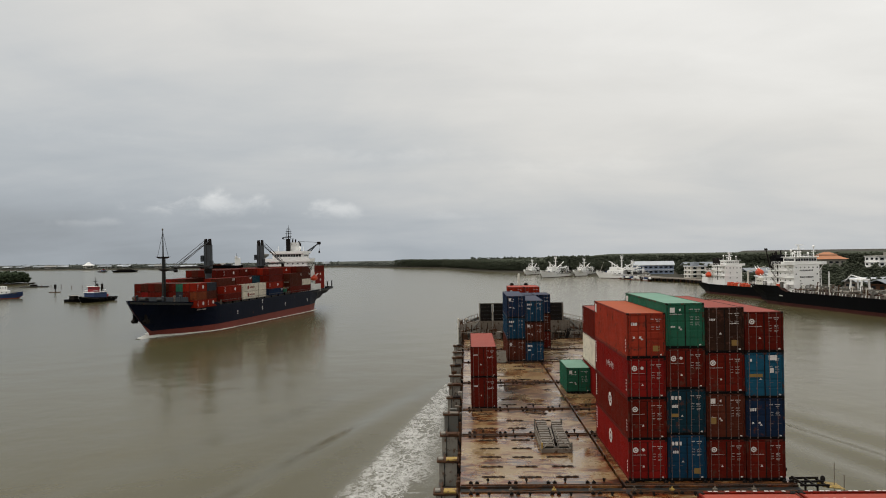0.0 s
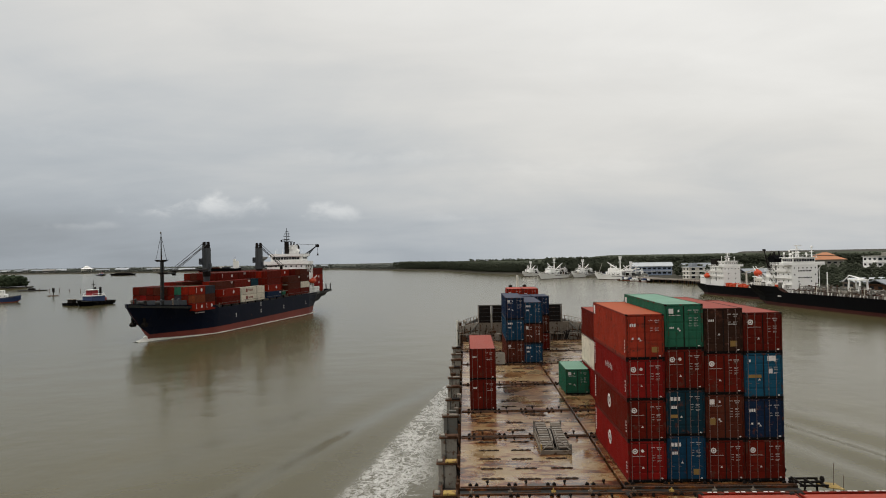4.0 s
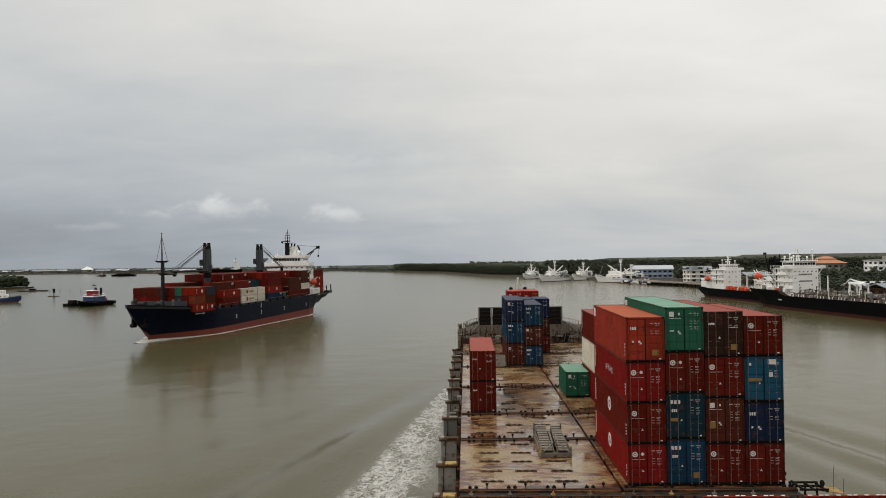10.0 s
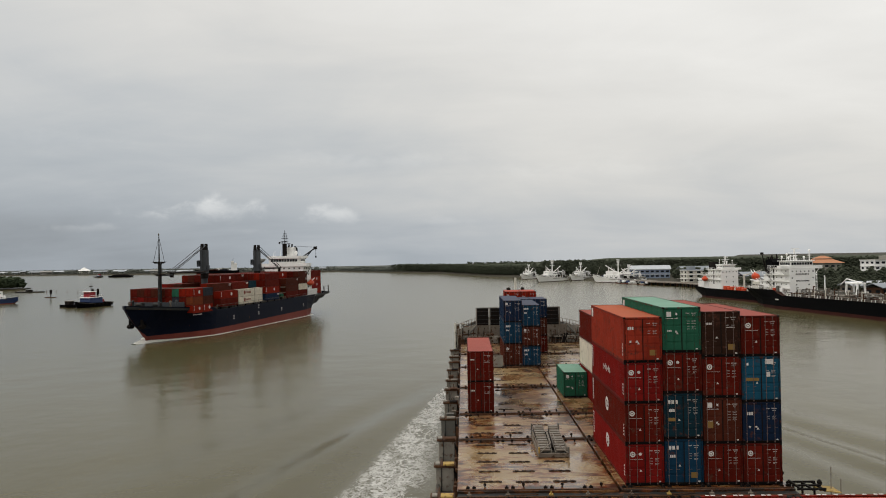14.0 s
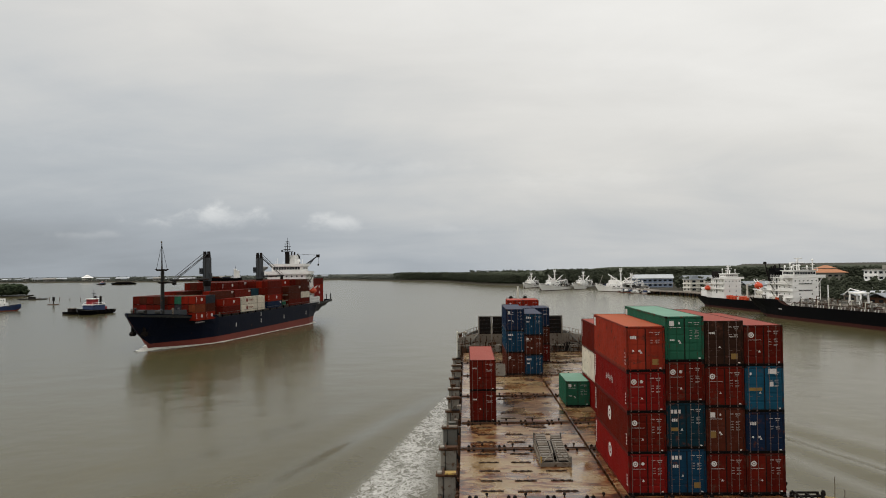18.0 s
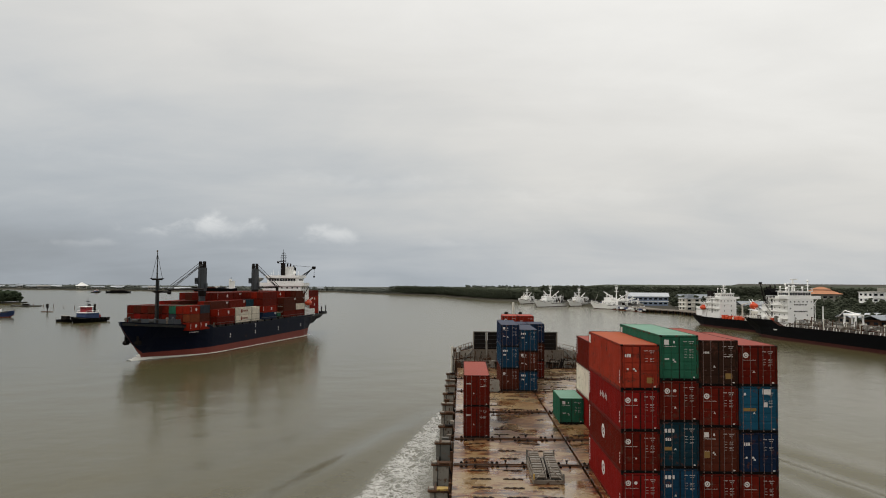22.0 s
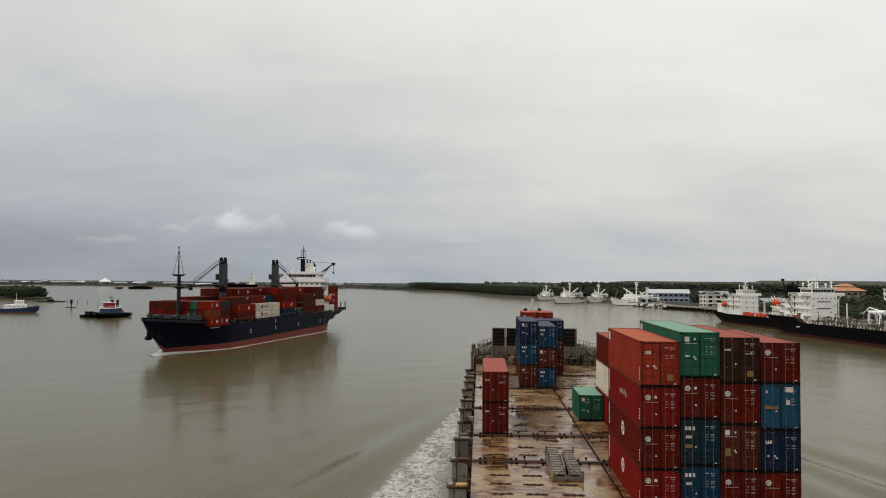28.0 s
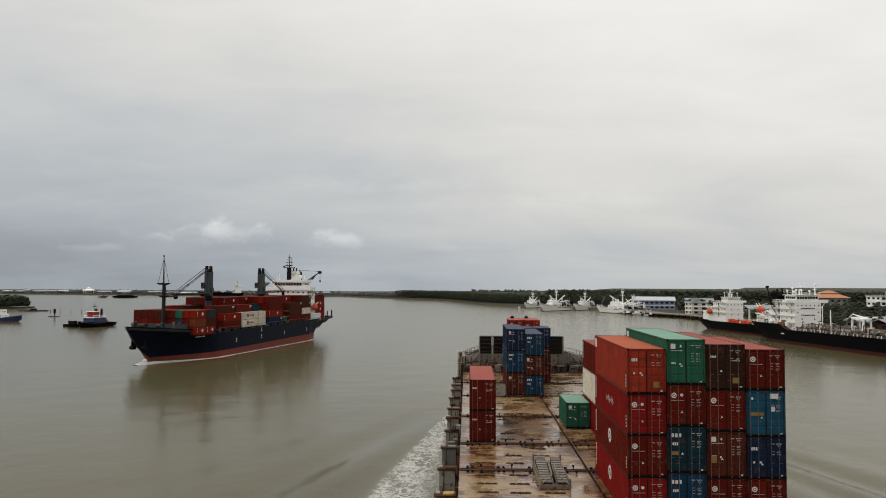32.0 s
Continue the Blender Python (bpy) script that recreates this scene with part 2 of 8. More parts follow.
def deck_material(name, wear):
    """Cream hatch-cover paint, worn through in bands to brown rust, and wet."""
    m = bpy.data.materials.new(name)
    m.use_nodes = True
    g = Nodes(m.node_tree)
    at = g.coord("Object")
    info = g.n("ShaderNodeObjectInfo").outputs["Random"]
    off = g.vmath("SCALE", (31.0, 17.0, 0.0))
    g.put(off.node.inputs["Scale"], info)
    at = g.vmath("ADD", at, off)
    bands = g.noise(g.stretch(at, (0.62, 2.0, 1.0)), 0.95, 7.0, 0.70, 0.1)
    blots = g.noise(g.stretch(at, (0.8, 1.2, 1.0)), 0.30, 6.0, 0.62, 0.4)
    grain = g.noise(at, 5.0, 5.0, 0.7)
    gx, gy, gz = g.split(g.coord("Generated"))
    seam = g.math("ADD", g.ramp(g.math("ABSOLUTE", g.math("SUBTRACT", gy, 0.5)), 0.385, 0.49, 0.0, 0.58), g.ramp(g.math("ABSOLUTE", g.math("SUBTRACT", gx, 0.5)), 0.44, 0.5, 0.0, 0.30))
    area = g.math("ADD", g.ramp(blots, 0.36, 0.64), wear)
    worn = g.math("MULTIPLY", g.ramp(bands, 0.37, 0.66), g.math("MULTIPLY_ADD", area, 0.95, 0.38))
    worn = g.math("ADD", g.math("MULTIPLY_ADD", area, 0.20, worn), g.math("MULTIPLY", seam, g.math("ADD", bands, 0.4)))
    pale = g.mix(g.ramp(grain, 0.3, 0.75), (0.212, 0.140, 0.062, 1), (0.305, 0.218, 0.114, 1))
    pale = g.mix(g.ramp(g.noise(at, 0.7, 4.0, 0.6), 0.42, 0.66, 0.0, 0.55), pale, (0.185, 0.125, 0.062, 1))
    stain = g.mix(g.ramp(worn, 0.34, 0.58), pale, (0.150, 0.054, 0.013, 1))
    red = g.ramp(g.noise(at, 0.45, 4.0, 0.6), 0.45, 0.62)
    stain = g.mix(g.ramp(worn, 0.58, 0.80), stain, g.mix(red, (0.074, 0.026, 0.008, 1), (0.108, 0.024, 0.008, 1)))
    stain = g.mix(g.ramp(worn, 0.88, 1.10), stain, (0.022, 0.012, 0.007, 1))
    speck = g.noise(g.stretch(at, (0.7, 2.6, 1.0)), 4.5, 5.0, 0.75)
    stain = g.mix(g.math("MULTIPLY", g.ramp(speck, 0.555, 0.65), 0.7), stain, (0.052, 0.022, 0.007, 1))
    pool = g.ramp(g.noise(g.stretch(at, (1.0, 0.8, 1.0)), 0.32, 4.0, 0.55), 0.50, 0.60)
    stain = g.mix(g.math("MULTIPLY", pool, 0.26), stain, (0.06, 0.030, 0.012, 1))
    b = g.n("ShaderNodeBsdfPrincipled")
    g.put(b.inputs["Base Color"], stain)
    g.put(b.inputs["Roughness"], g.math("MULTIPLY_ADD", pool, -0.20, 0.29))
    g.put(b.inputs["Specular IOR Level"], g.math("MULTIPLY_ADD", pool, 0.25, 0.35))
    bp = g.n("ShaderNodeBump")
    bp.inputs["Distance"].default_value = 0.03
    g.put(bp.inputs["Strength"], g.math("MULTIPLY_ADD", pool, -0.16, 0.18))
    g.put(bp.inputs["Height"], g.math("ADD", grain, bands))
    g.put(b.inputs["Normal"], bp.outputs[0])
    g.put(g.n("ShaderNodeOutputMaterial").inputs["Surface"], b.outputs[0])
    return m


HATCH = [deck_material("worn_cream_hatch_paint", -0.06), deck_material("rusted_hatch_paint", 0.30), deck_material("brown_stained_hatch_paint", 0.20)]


def water_material():
    """Silty river water with wind ripples; foam where the hulls break it."""
    m = bpy.data.materials.new("silty_river_water")
    m.use_nodes = True
    g = Nodes(m.node_tree)
    at = g.coord("Object")
    x, y, z = g.split(at)
    silt = g.noise(g.stretch(at, (1.0, 0.35, 1.0)), 0.02, 4.0, 0.6, 0.5)
    base = g.mix(g.ramp(silt, 0.3, 0.7), (0.064, 0.056, 0.024, 1), (0.080, 0.070, 0.032, 1))
    # foam thrown off the own ship's side, widening aft
    run = g.math("SUBTRACT", 150.0, y)
    wide = g.math("MULTIPLY_ADD", g.math("MAXIMUM", run, 0.0), 0.138, 0.5)
    edge = g.math("DIVIDE", g.math("SUBTRACT", -2.6, x), wide)
    warp = g.vmath("ADD", at, g.vmath("SCALE", g.n("ShaderNodeTexNoise").outputs["Color"]))
    wn = warp.node.inputs[1].links[0].from_node
    tex = wn.inputs[0].links[0].from_node
    g.put(tex.inputs["Vector"], at)
    tex.inputs["Scale"].default_value, tex.inputs["Detail"].default_value = 0.35, 3.0
    wn.inputs["Scale"].default_value = 2.6
    lace = g.noise(g.stretch(warp, (1.0, 0.50, 1.0), (0, 0, 0), (0, 0, -0.2)), 0.62, 5.0, 0.62, 0.5)
    froth = g.noise(g.stretch(warp, (1.0, 0.55, 1.0), (5.0, 2.0, 0), (0, 0, -0.2)), 1.9, 5.0, 0.65, 0.4)
    cells = g.noise(g.stretch(warp, (1.0, 0.45, 1.0), (0, 0, 0), (0, 0, -0.2)), 0.26, 4.0, 0.6, 0.4)
    belt = g.math("MULTIPLY", g.ramp(edge, 1.22, 0.80), g.ramp(edge, -0.05, 0.62, 0.25, 1.0))
    belt = g.math("MULTIPLY", belt, g.math("MULTIPLY", g.ramp(run, 0.0, 14.0), g.ramp(edge, -0.6, -0.1)))
    wide_web = g.ramp(g.math("ABSOLUTE", g.math("SUBTRACT", lace, 0.5)), 0.045, 0.004)
    fine_web = g.math("MULTIPLY", g.ramp(g.math("ABSOLUTE", g.math("SUBTRACT", froth, 0.5)), 0.06, 0.004), 0.7)
    clot = g.ramp(g.math("MULTIPLY_ADD", cells, 0.5, froth), 0.80, 0.98)
    foam = g.math("MAXIMUM", g.math("MAXIMUM", wide_web, clot), g.math("MULTIPLY", fine_web, g.ramp(cells, 0.36, 0.58)))
    foam = g.math("MULTIPLY", foam, g.ramp(g.math("MULTIPLY_ADD", cells, 0.9, belt), 0.70, 1.40))
    foam = g.math("MULTIPLY", foam, g.ramp(belt, 0.02, 0.3))
    aerated = g.math("MULTIPLY", belt, g.ramp(cells, 0.3, 0.7, 0.15, 0.55))
    base = g.mix(aerated, base, (0.19, 0.185, 0.155, 1))
    base = g.mix(foam, base, (0.56, 0.55, 0.52, 1))
    b = g.n("ShaderNodeBsdfPrincipled")
    g.put(b.inputs["Base Color"], base)
    g.put(b.inputs["Roughness"], g.math("MULTIPLY_ADD", foam, 0.45, 0.18))
    b.inputs["IOR"].default_value = 1.333
    b.inputs["Specular IOR Level"].default_value = 0.24
    chop = g.noise(g.stretch(at, (1.0, 0.7, 1.0)), 0.40, 4.0, 0.5)
    swell = g.noise(g.stretch(at, (0.7, 1.0, 1.0)), 0.09, 3.0, 0.5)
    bp = g.n("ShaderNodeBump")
    bp.inputs["Strength"].default_value, bp.inputs["Distance"].default_value = 0.30, 0.22
    g.put(bp.inputs["Height"], g.math("ADD", g.math("MULTIPLY_ADD", swell, 1.6, chop), g.math("MULTIPLY", foam, 0.6)))
    g.put(b.inputs["Normal"], bp.outputs[0])
    g.put(g.n("ShaderNodeOutputMaterial").inputs["Surface"], b.outputs[0])
    return m


WATER = water_material()


def foliage_material(name, dark, light):
    m = bpy.data.materials.new(name)
    m.use_nodes = True
    g = Nodes(m.node_tree)
    isl = g.n("ShaderNodeNewGeometry").outputs["Random Per Island"]
    at = g.coord("Object")
    col = g.mix(g.math("MULTIPLY_ADD", g.noise(at, 0.04, 3.0), 0.6, g.math("MULTIPLY", isl, 0.4)), (*dark, 1), (*light, 1))
    b = g.n("ShaderNodeBsdfPrincipled")
    g.put(b.inputs["Base Color"], col)
    b.inputs["Roughness"].default_value = 0.95
    b.inputs["Specular IOR Level"].default_value = 0.05
    through_leaf = g.n("ShaderNodeBsdfTranslucent")
    g.put(through_leaf.inputs["Color"], col)
    both = g.n("ShaderNodeMixShader")
    both.inputs[0].default_value = 0.12
    g.put(both.inputs[1], b.outputs[0])
    g.put(both.inputs[2], through_leaf.outputs[0])
    g.put(g.n("ShaderNodeOutputMaterial").inputs["Surface"], both.outputs[0])
    return m


# far leaves lightened and greyed: distance haze put into their colour
LEAVES_FAR = foliage_material("hazed_mangrove_leaves", (0.072, 0.080, 0.068), (0.112, 0.118, 0.102))
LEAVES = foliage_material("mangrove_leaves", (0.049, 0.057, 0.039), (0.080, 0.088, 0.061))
GROUND = surface("muddy_ground", (0.042, 0.038, 0.027), 0.9, 0, 0.5, 12.0, 0.3, (0.06, 0.07, 0.035))
CONCRETE = surface("stained_concrete", (0.27, 0.26, 0.24), 0.85, 0, 0.35, 3.0, 0.3, (0.14, 0.13, 0.11))


# ---- mesh helpers ----
class Mesh:
    """Collects vertices and faces of one part."""

    def __init__(self):
        self.v, self.f = [], []

    def add(self, verts, faces):
        k = len(self.v)
        self.v += [tuple(p) for p in verts]
        self.f += [tuple(i + k for i in q) for q in faces]
        return self

    def box(self, x0, x1, y0, y1, z0, z1, b=0.0):
        if b <= 0:
            vs = [(x, y, z) for x in (x0, x1) for y in (y0, y1) for z in (z0, z1)]
            return self.add(vs, [(0, 1, 3, 2), (4, 6, 7, 5), (0, 4, 5, 1), (2, 3, 7, 6), (0, 2, 6, 4), (1, 5, 7, 3)])
        lo, hi, vs, ix = (x0, y0, z0), (x1, y1, z1), [], {}
        for sx in (0, 1):
            for sy in (0, 1):
                for sz in (0, 1):
                    s = (sx, sy, sz)
                    for a in range(3):
                        p = [(hi[i] - b if s[i] else lo[i] + b) for i in range(3)]
                        p[a] = hi[a] if s[a] else lo[a]
                        ix[s, a] = len(vs)
                        vs.append(p)
        fs = []
        for a in range(3):
            u, w = [i for i in range(3) if i != a]
            for side in (0, 1):
                ring = []
                for du, dw in ((0, 0), (1, 0), (1, 1), (0, 1)):
                    s = [0, 0, 0]
                    s[a], s[u], s[w] = side, du, dw
                    ring.append(ix[tuple(s), a])
                flip = (side == 1) == (a == 1)
                fs.append(tuple(reversed(ring)) if flip else tuple(ring))
        for a in range(3):
            u, w = [i for i in range(3) if i != a]
            for du in (0, 1):
                for dw in (0, 1):
                    e = []
                    for k in (0, 1):
                        s = [0, 0, 0]
                        s[a], s[u], s[w] = k, du, dw
                        e.append(tuple(s))
                    fs.append((ix[e[0], u], ix[e[1], u], ix[e[1], w], ix[e[0], w]))
        for s in [(i, j, k) for i in (0, 1) for j in (0, 1) for k in (0, 1)]:
            fs.append((ix[s, 0], ix[s, 1], ix[s, 2]))
        return self.add(vs, fs)

    def cyl(self, p0, p1, r0, r1=None, n=8, caps=True):
        r1 = r0 if r1 is None else r1
        p0, p1 = Vector(p0), Vector(p1)
        q = (p1 - p0).to_track_quat("Z", "Y")
        ring = [Vector((math.cos(2 * math.pi * i / n), math.sin(2 * math.pi * i / n), 0)) for i in range(n)]
        vs = [p0 + q @ (c * r0) for c in ring] + [p1 + q @ (c * r1) for c in ring]
        fs = [(i, (i + 1) % n, n + (i + 1) % n, n + i) for i in range(n)]
        if caps:
            fs += [tuple(reversed(range(n))), tuple(range(n, 2 * n))]
        return self.add(vs, fs)

    def loft(self, rings, closed=True, caps=True):
        n = len(rings[0])
        vs = [p for r in rings for p in r]
        fs = []
        for i in range(len(rings) - 1):
            for j in range(n if closed else n - 1):
                k = (j + 1) % n
                fs.append((i * n + j, i * n + k, (i + 1) * n + k, (i + 1) * n + j))
        if caps:
            fs += [tuple(reversed(range(n))), tuple(range((len(rings) - 1) * n, len(rings) * n))]
        return self.add(vs, fs)

    def prism(self, poly, axis, a0, a1):
        """Polygon swept along an axis; poly holds the two other coordinates in order."""
        def at(p, a):
            q = list(p)
            q.insert(axis, a)
            return q
        return self.loft([[at(p, a0) for p in poly], [at(p, a1) for p in poly]])

    def blob(self, c, r, nu=10, nv=6):
        rings = []
        for j in range(nv + 1):
            t = math.pi * j / nv
            s = max(math.sin(t), 0.02)
            rings.append([(c[0] + r[0] * s * math.cos(2 * math.pi * i / nu), c[1] + r[1] * s * math.sin(2 * math.pi * i / nu),
                           c[2] - r[2] * math.cos(t)) for i in range(nu)])
        return self.loft(rings)

    def data(self, name, material):
        me = bpy.data.meshes.new(name)
        me.from_pydata(self.v, [], self.f)
        bm = bmesh.new()
        bm.from_mesh(me)
        bmesh.ops.recalc_face_normals(bm, faces=bm.faces)
        bm.to_mesh(me)
        bm.free()
        me.materials.append(material)
        return me


def part(name, mesh, material, parent, label="", at=None):
    """One mesh object under a thing or a part."""
    me = mesh if isinstance(mesh, bpy.types.Mesh) else mesh.data(name, material)
    ob = new(name, me)
    ob.parent = parent
    if at:
        ob.location = at
    if label:
        tagged(ob, label)
    return ob


def thing(name, label, category, group="", m=None, kind=""):
    ob = new(name)
    ob.empty_display_size = 0.5
    if m is not None:
        ob.matrix_basis = m
    return tagged(ob, label, category, group, kind)


def solid(name, mesh, material, label, category="", kind="", group="", m=None):
    """A top-level thing that is a single mesh."""
    ob = new(name, mesh.data(name, material))
    if m is not None:
        ob.matrix_basis = m
    return tagged(ob, label, category, group, kind)


# ---- river and land ----
def river():
    near = Mesh()

    def wave(x, y):
        """Bow-wave ridges trailing from the own ship, and a low cross swell."""
        h = 0.0
        for side, x0, slope, amp, wid in ((-1, -1.5, 0.285, 0.62, 3.0), (-1, -10.0, 0.40, 0.16, 4.5), (1, 30.0, 0.277, 0.85, 2.8),
                                          (1, 26.4, 0.225, 0.55, 2.6), (1, 36.0, 0.36, 0.25, 3.6)):
            run = 150.0 - y
            if run < 0:
                continue
            c = x0 + side * slope * run
            d = (x - c) / wid
            fade = min(1.0, run / 30.0) * max(0.0, 1.0 - run / 190.0)
            wob = 0.90 + 0.22 * noise.noise(Vector((x * 0.09, y * 0.07, side * 3.3)))
            h += amp * wob * fade * (math.exp(-d * d) - 0.6 * math.exp(-(d - side * 1.8) ** 2))
        return h + 0.05 * noise.noise(Vector((x * 0.12, y * 0.10, 0)))

    xs = np.linspace(-150, 130, 281)
    ys = np.linspace(20, 300, 187)
    vs = []
    for i, x in enumerate(xs):
        for j, y in enumerate(ys):
            edge = min(1.0, (x + 150) / 20, (130 - x) / 20, (300 - y) / 40, (y - 20) / 10)
            vs.append((x, y, wave(x, y) * max(edge, 0.0)))
    n = len(ys)
    fs = [(i * n + j, (i + 1) * n + j, (i + 1) * n + j + 1, i * n + j + 1) for i in range(len(xs) - 1) for j in range(n - 1)]
    near.add(vs, fs)
    # the rest of the sheet joins that patch edge to edge
    for x0, x1, y0, y1 in ((-3200, -150, -3000, 1900), (130, 3200, -3000, 1900), (-150, 130, 300, 1900), (-150, 130, -3000, 20)):
        near.add([(x0, y0, 0), (x1, y0, 0), (x1, y1, 0), (x0, y1, 0)], [(0, 1, 2, 3)])
    me = near.data("water", WATER)
    for p in me.polygons:
        p.use_smooth = True
    tagged(new("water", me), "wide grey-brown silty river with a foaming wake", "water", kind="structure")


river()

# waterfront, from the far reach on the far side round to the near docks
SHORE = [(-2600, 1560), (-1500, 1500), (-840, 1430), (-590, 1360), (-411, 1290), (-300, 1330), (-222, 1325), (-107, 1160), (-35, 1075),
         (25, 872), (80, 760), (120, 690), (136, 640), (142, 578), (158, 545), (168, 470), (180, 400), (190, 320), (205, 230), (230, 100),
         (280, -150), (420, -600)]


def land():
    top, toe, out = [], [], []
    for i, (x, y) in enumerate(SHORE):
        a, b = SHORE[max(i - 1, 0)], SHORE[min(i + 1, len(SHORE) - 1)]
        d = Vector((b[0] - a[0], b[1] - a[1])).normalized()
        nx, ny = -d.y, d.x
        if nx * 0.6 + ny * 0.8 < 0:
            nx, ny = -nx, -ny
        toe.append((x - nx * 1.5, y - ny * 1.5, -1.0))
        top.append((x + nx * 2.5, y + ny * 2.5, 1.7))
        out.append((x + nx * 14, y + ny * 14, 2.2))
    far = [(-2700, 2000, 2.5), (-1550, 1950, 2.5), (-860, 1900, 2.5), (-560, 1880, 2.5), (-360, 1900, 2.5), (-240, 1920, 2.5),
           (-160, 1950, 2.5), (-60, 2000, 2.5), (60, 2100, 2.5), (300, 2300, 2.5), (600, 2500, 2.5), (950, 2700, 2.5), (1600, 4400, 2.5),
           (2200, 4300, 2.5), (3000, 4000, 2.5), (3600, 3400, 2.5), (4000, 2800, 2.5), (4200, 2200, 2.5), (4300, 1500, 2.5),
           (4400, 700, 2.5), (4400, -300, 2.5), (4400, -1500, 2.5)]
    m = Mesh()
    m.loft([toe, top, out, far], closed=False, caps=False)
    solid("ground", m, GROUND, "low muddy river bank with dull grass", "land", "structure")


land()


def crown_cloud(m, rng, x, y, base, h, r, leaves):
    """One tree: a leaning stem and a ragged crown of leaf clumps."""
    k = rng.random(leaves), rng.random(leaves), rng.random(leaves)
    for i in range(leaves):
        a, zz, rr = 6.283 * k[0][i], k[1][i], 0.55 + 0.5 * k[2][i]
        wide = r * math.sin(math.pi * (0.16 + 0.78 * zz)) * rr
        cx, cy, cz = x + wide * math.cos(a), y + wide * math.sin(a), base + h * (0.22 + 0.76 * zz)
        s = r * (0.27 + 0.20 * k[2][i])
        t = 6.283 * k[2][i]
        ux, uy, uz = math.cos(t) * s, math.sin(t) * s, s * (k[0][i] - 0.3)
        m.add([(cx - ux, cy - uy, cz - uz), (cx + uy, cy - ux, cz + s * 0.25), (cx + ux, cy + uy, cz + uz), (cx - uy, cy + ux, cz + s * 0.5),
               (cx, cy, cz + s * 0.75), (cx, cy, cz - s * 0.55)],
              [(0, 1, 4), (1, 2, 4), (2, 3, 4), (3, 0, 4), (1, 0, 5), (2, 1, 5), (3, 2, 5), (0, 3, 5)])


def forest(name, label, line, depth, spacing, h0, h1, base=2.0, leaves=16, setback=4.0, seed=1, leaf=None, crown=0.30):
    """Belt of trees behind a shoreline, in rows that thin out inland."""
    rng = np.random.default_rng(seed)
    m = Mesh()
    for (ax, ay), (bx, by) in zip(line[:-1], line[1:]):
        d = Vector((bx - ax, by - ay))
        n = Vector((-d.y, d.x)).normalized()
        if n.x * 0.6 + n.y * 0.8 < 0:
            n = -n
        count = max(1, int(d.length / spacing))
        for i in range(count):
            for k in range(depth):
                u = (i + rng.random()) / count
                back = setback + (k + 0.8 * rng.random()) * spacing * 1.1
                x, y = ax + d.x * u + n.x * back, ay + d.y * u + n.y * back
                h = h0 + (h1 - h0) * (0.25 + 0.75 * rng.random()) * min(1.0, 0.55 + 0.16 * k)
                crown_cloud(m, rng, x, y, base, h, crown * h + 0.8, leaves)
    ob = solid(name, m, leaf or LEAVES, label, "trees", "stuff")
    for p in ob.data.polygons:
        p.use_smooth = True
    return ob


forest("mangrove_forest", "dense dark-green mangrove forest along the river bank", [(-112, 1172), (-35, 1080), (25, 880), (80, 790)],
       6, 4.4, 11.0, 13.0, seed=3, leaves=34, setback=0.5, base=0.5, crown=0.17)
forest("mangrove_forest", "dark-green woods behind the docks", [(80, 800), (190, 770), (330, 715), (480, 590), (620, 400)], 6, 4.6, 14.5, 16.5,
       seed=4, leaves=32, setback=10, crown=0.15)
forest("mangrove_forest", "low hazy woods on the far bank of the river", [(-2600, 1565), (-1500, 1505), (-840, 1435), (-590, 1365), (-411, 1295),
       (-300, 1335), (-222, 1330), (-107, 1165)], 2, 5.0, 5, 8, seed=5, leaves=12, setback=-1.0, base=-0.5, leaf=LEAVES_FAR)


def canopy(name, label, line, height, seed, leaf, low, deep=3000, taper=0.0):
    """Unbroken tree tops rolling inland behind a belt of trees."""
    rng = np.random.default_rng(seed)
    rows = []
    for back, rise in ((24, -5), (34, -1.0), (60, -0.5), (110, 0), (180, 0), (280, 0.3), (420, 0.5), (640, 0.8), (1000, 1), (1700, 1), (2600, 1)):
        if back > deep:
            break
        row, run = [], 0.0
        for i in range(len(line) - 1):
            (ax, ay), (bx, by) = line[i], line[i + 1]
            d = Vector((bx - ax, by - ay))
            n = Vector((-d.y, d.x)).normalized()
            if n.x * 0.6 + n.y * 0.8 < 0:
                n = -n
            c = max(2, int(d.length / 9.0))
            for k in range(c):
                u = k / c
                swell = min(1.0, 0.35 + (run + d.length * u) / taper) if taper else 1.0
                n2 = (n * 0.5 + Vector((0.25, 0.97)) * 0.5).normalized()
                row.append((ax + d.x * u + n2.x * back, ay + d.y * u + n2.y * back, 2.9 + swell * (height + rise) * (1.0 - (1.0 - low) * min(1.0, back / 900.0)) + rng.uniform(-1.9, 0.9) * (1.0 if back < 500 else 0.5) * height / 14.0))
            run += d.length
        rows.append(row)
    m = Mesh()
    m.loft(rows, closed=False, caps=False)
    solid(name, m, leaf, label, "trees", "stuff")


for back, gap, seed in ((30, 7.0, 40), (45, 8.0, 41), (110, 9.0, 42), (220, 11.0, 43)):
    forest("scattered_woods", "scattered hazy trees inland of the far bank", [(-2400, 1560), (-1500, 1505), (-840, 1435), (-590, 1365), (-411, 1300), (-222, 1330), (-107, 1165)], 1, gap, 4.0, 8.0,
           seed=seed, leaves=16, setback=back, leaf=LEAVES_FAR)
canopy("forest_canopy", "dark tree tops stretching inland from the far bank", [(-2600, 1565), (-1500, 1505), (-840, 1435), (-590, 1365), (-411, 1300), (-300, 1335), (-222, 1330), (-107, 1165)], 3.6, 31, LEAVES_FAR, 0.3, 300)
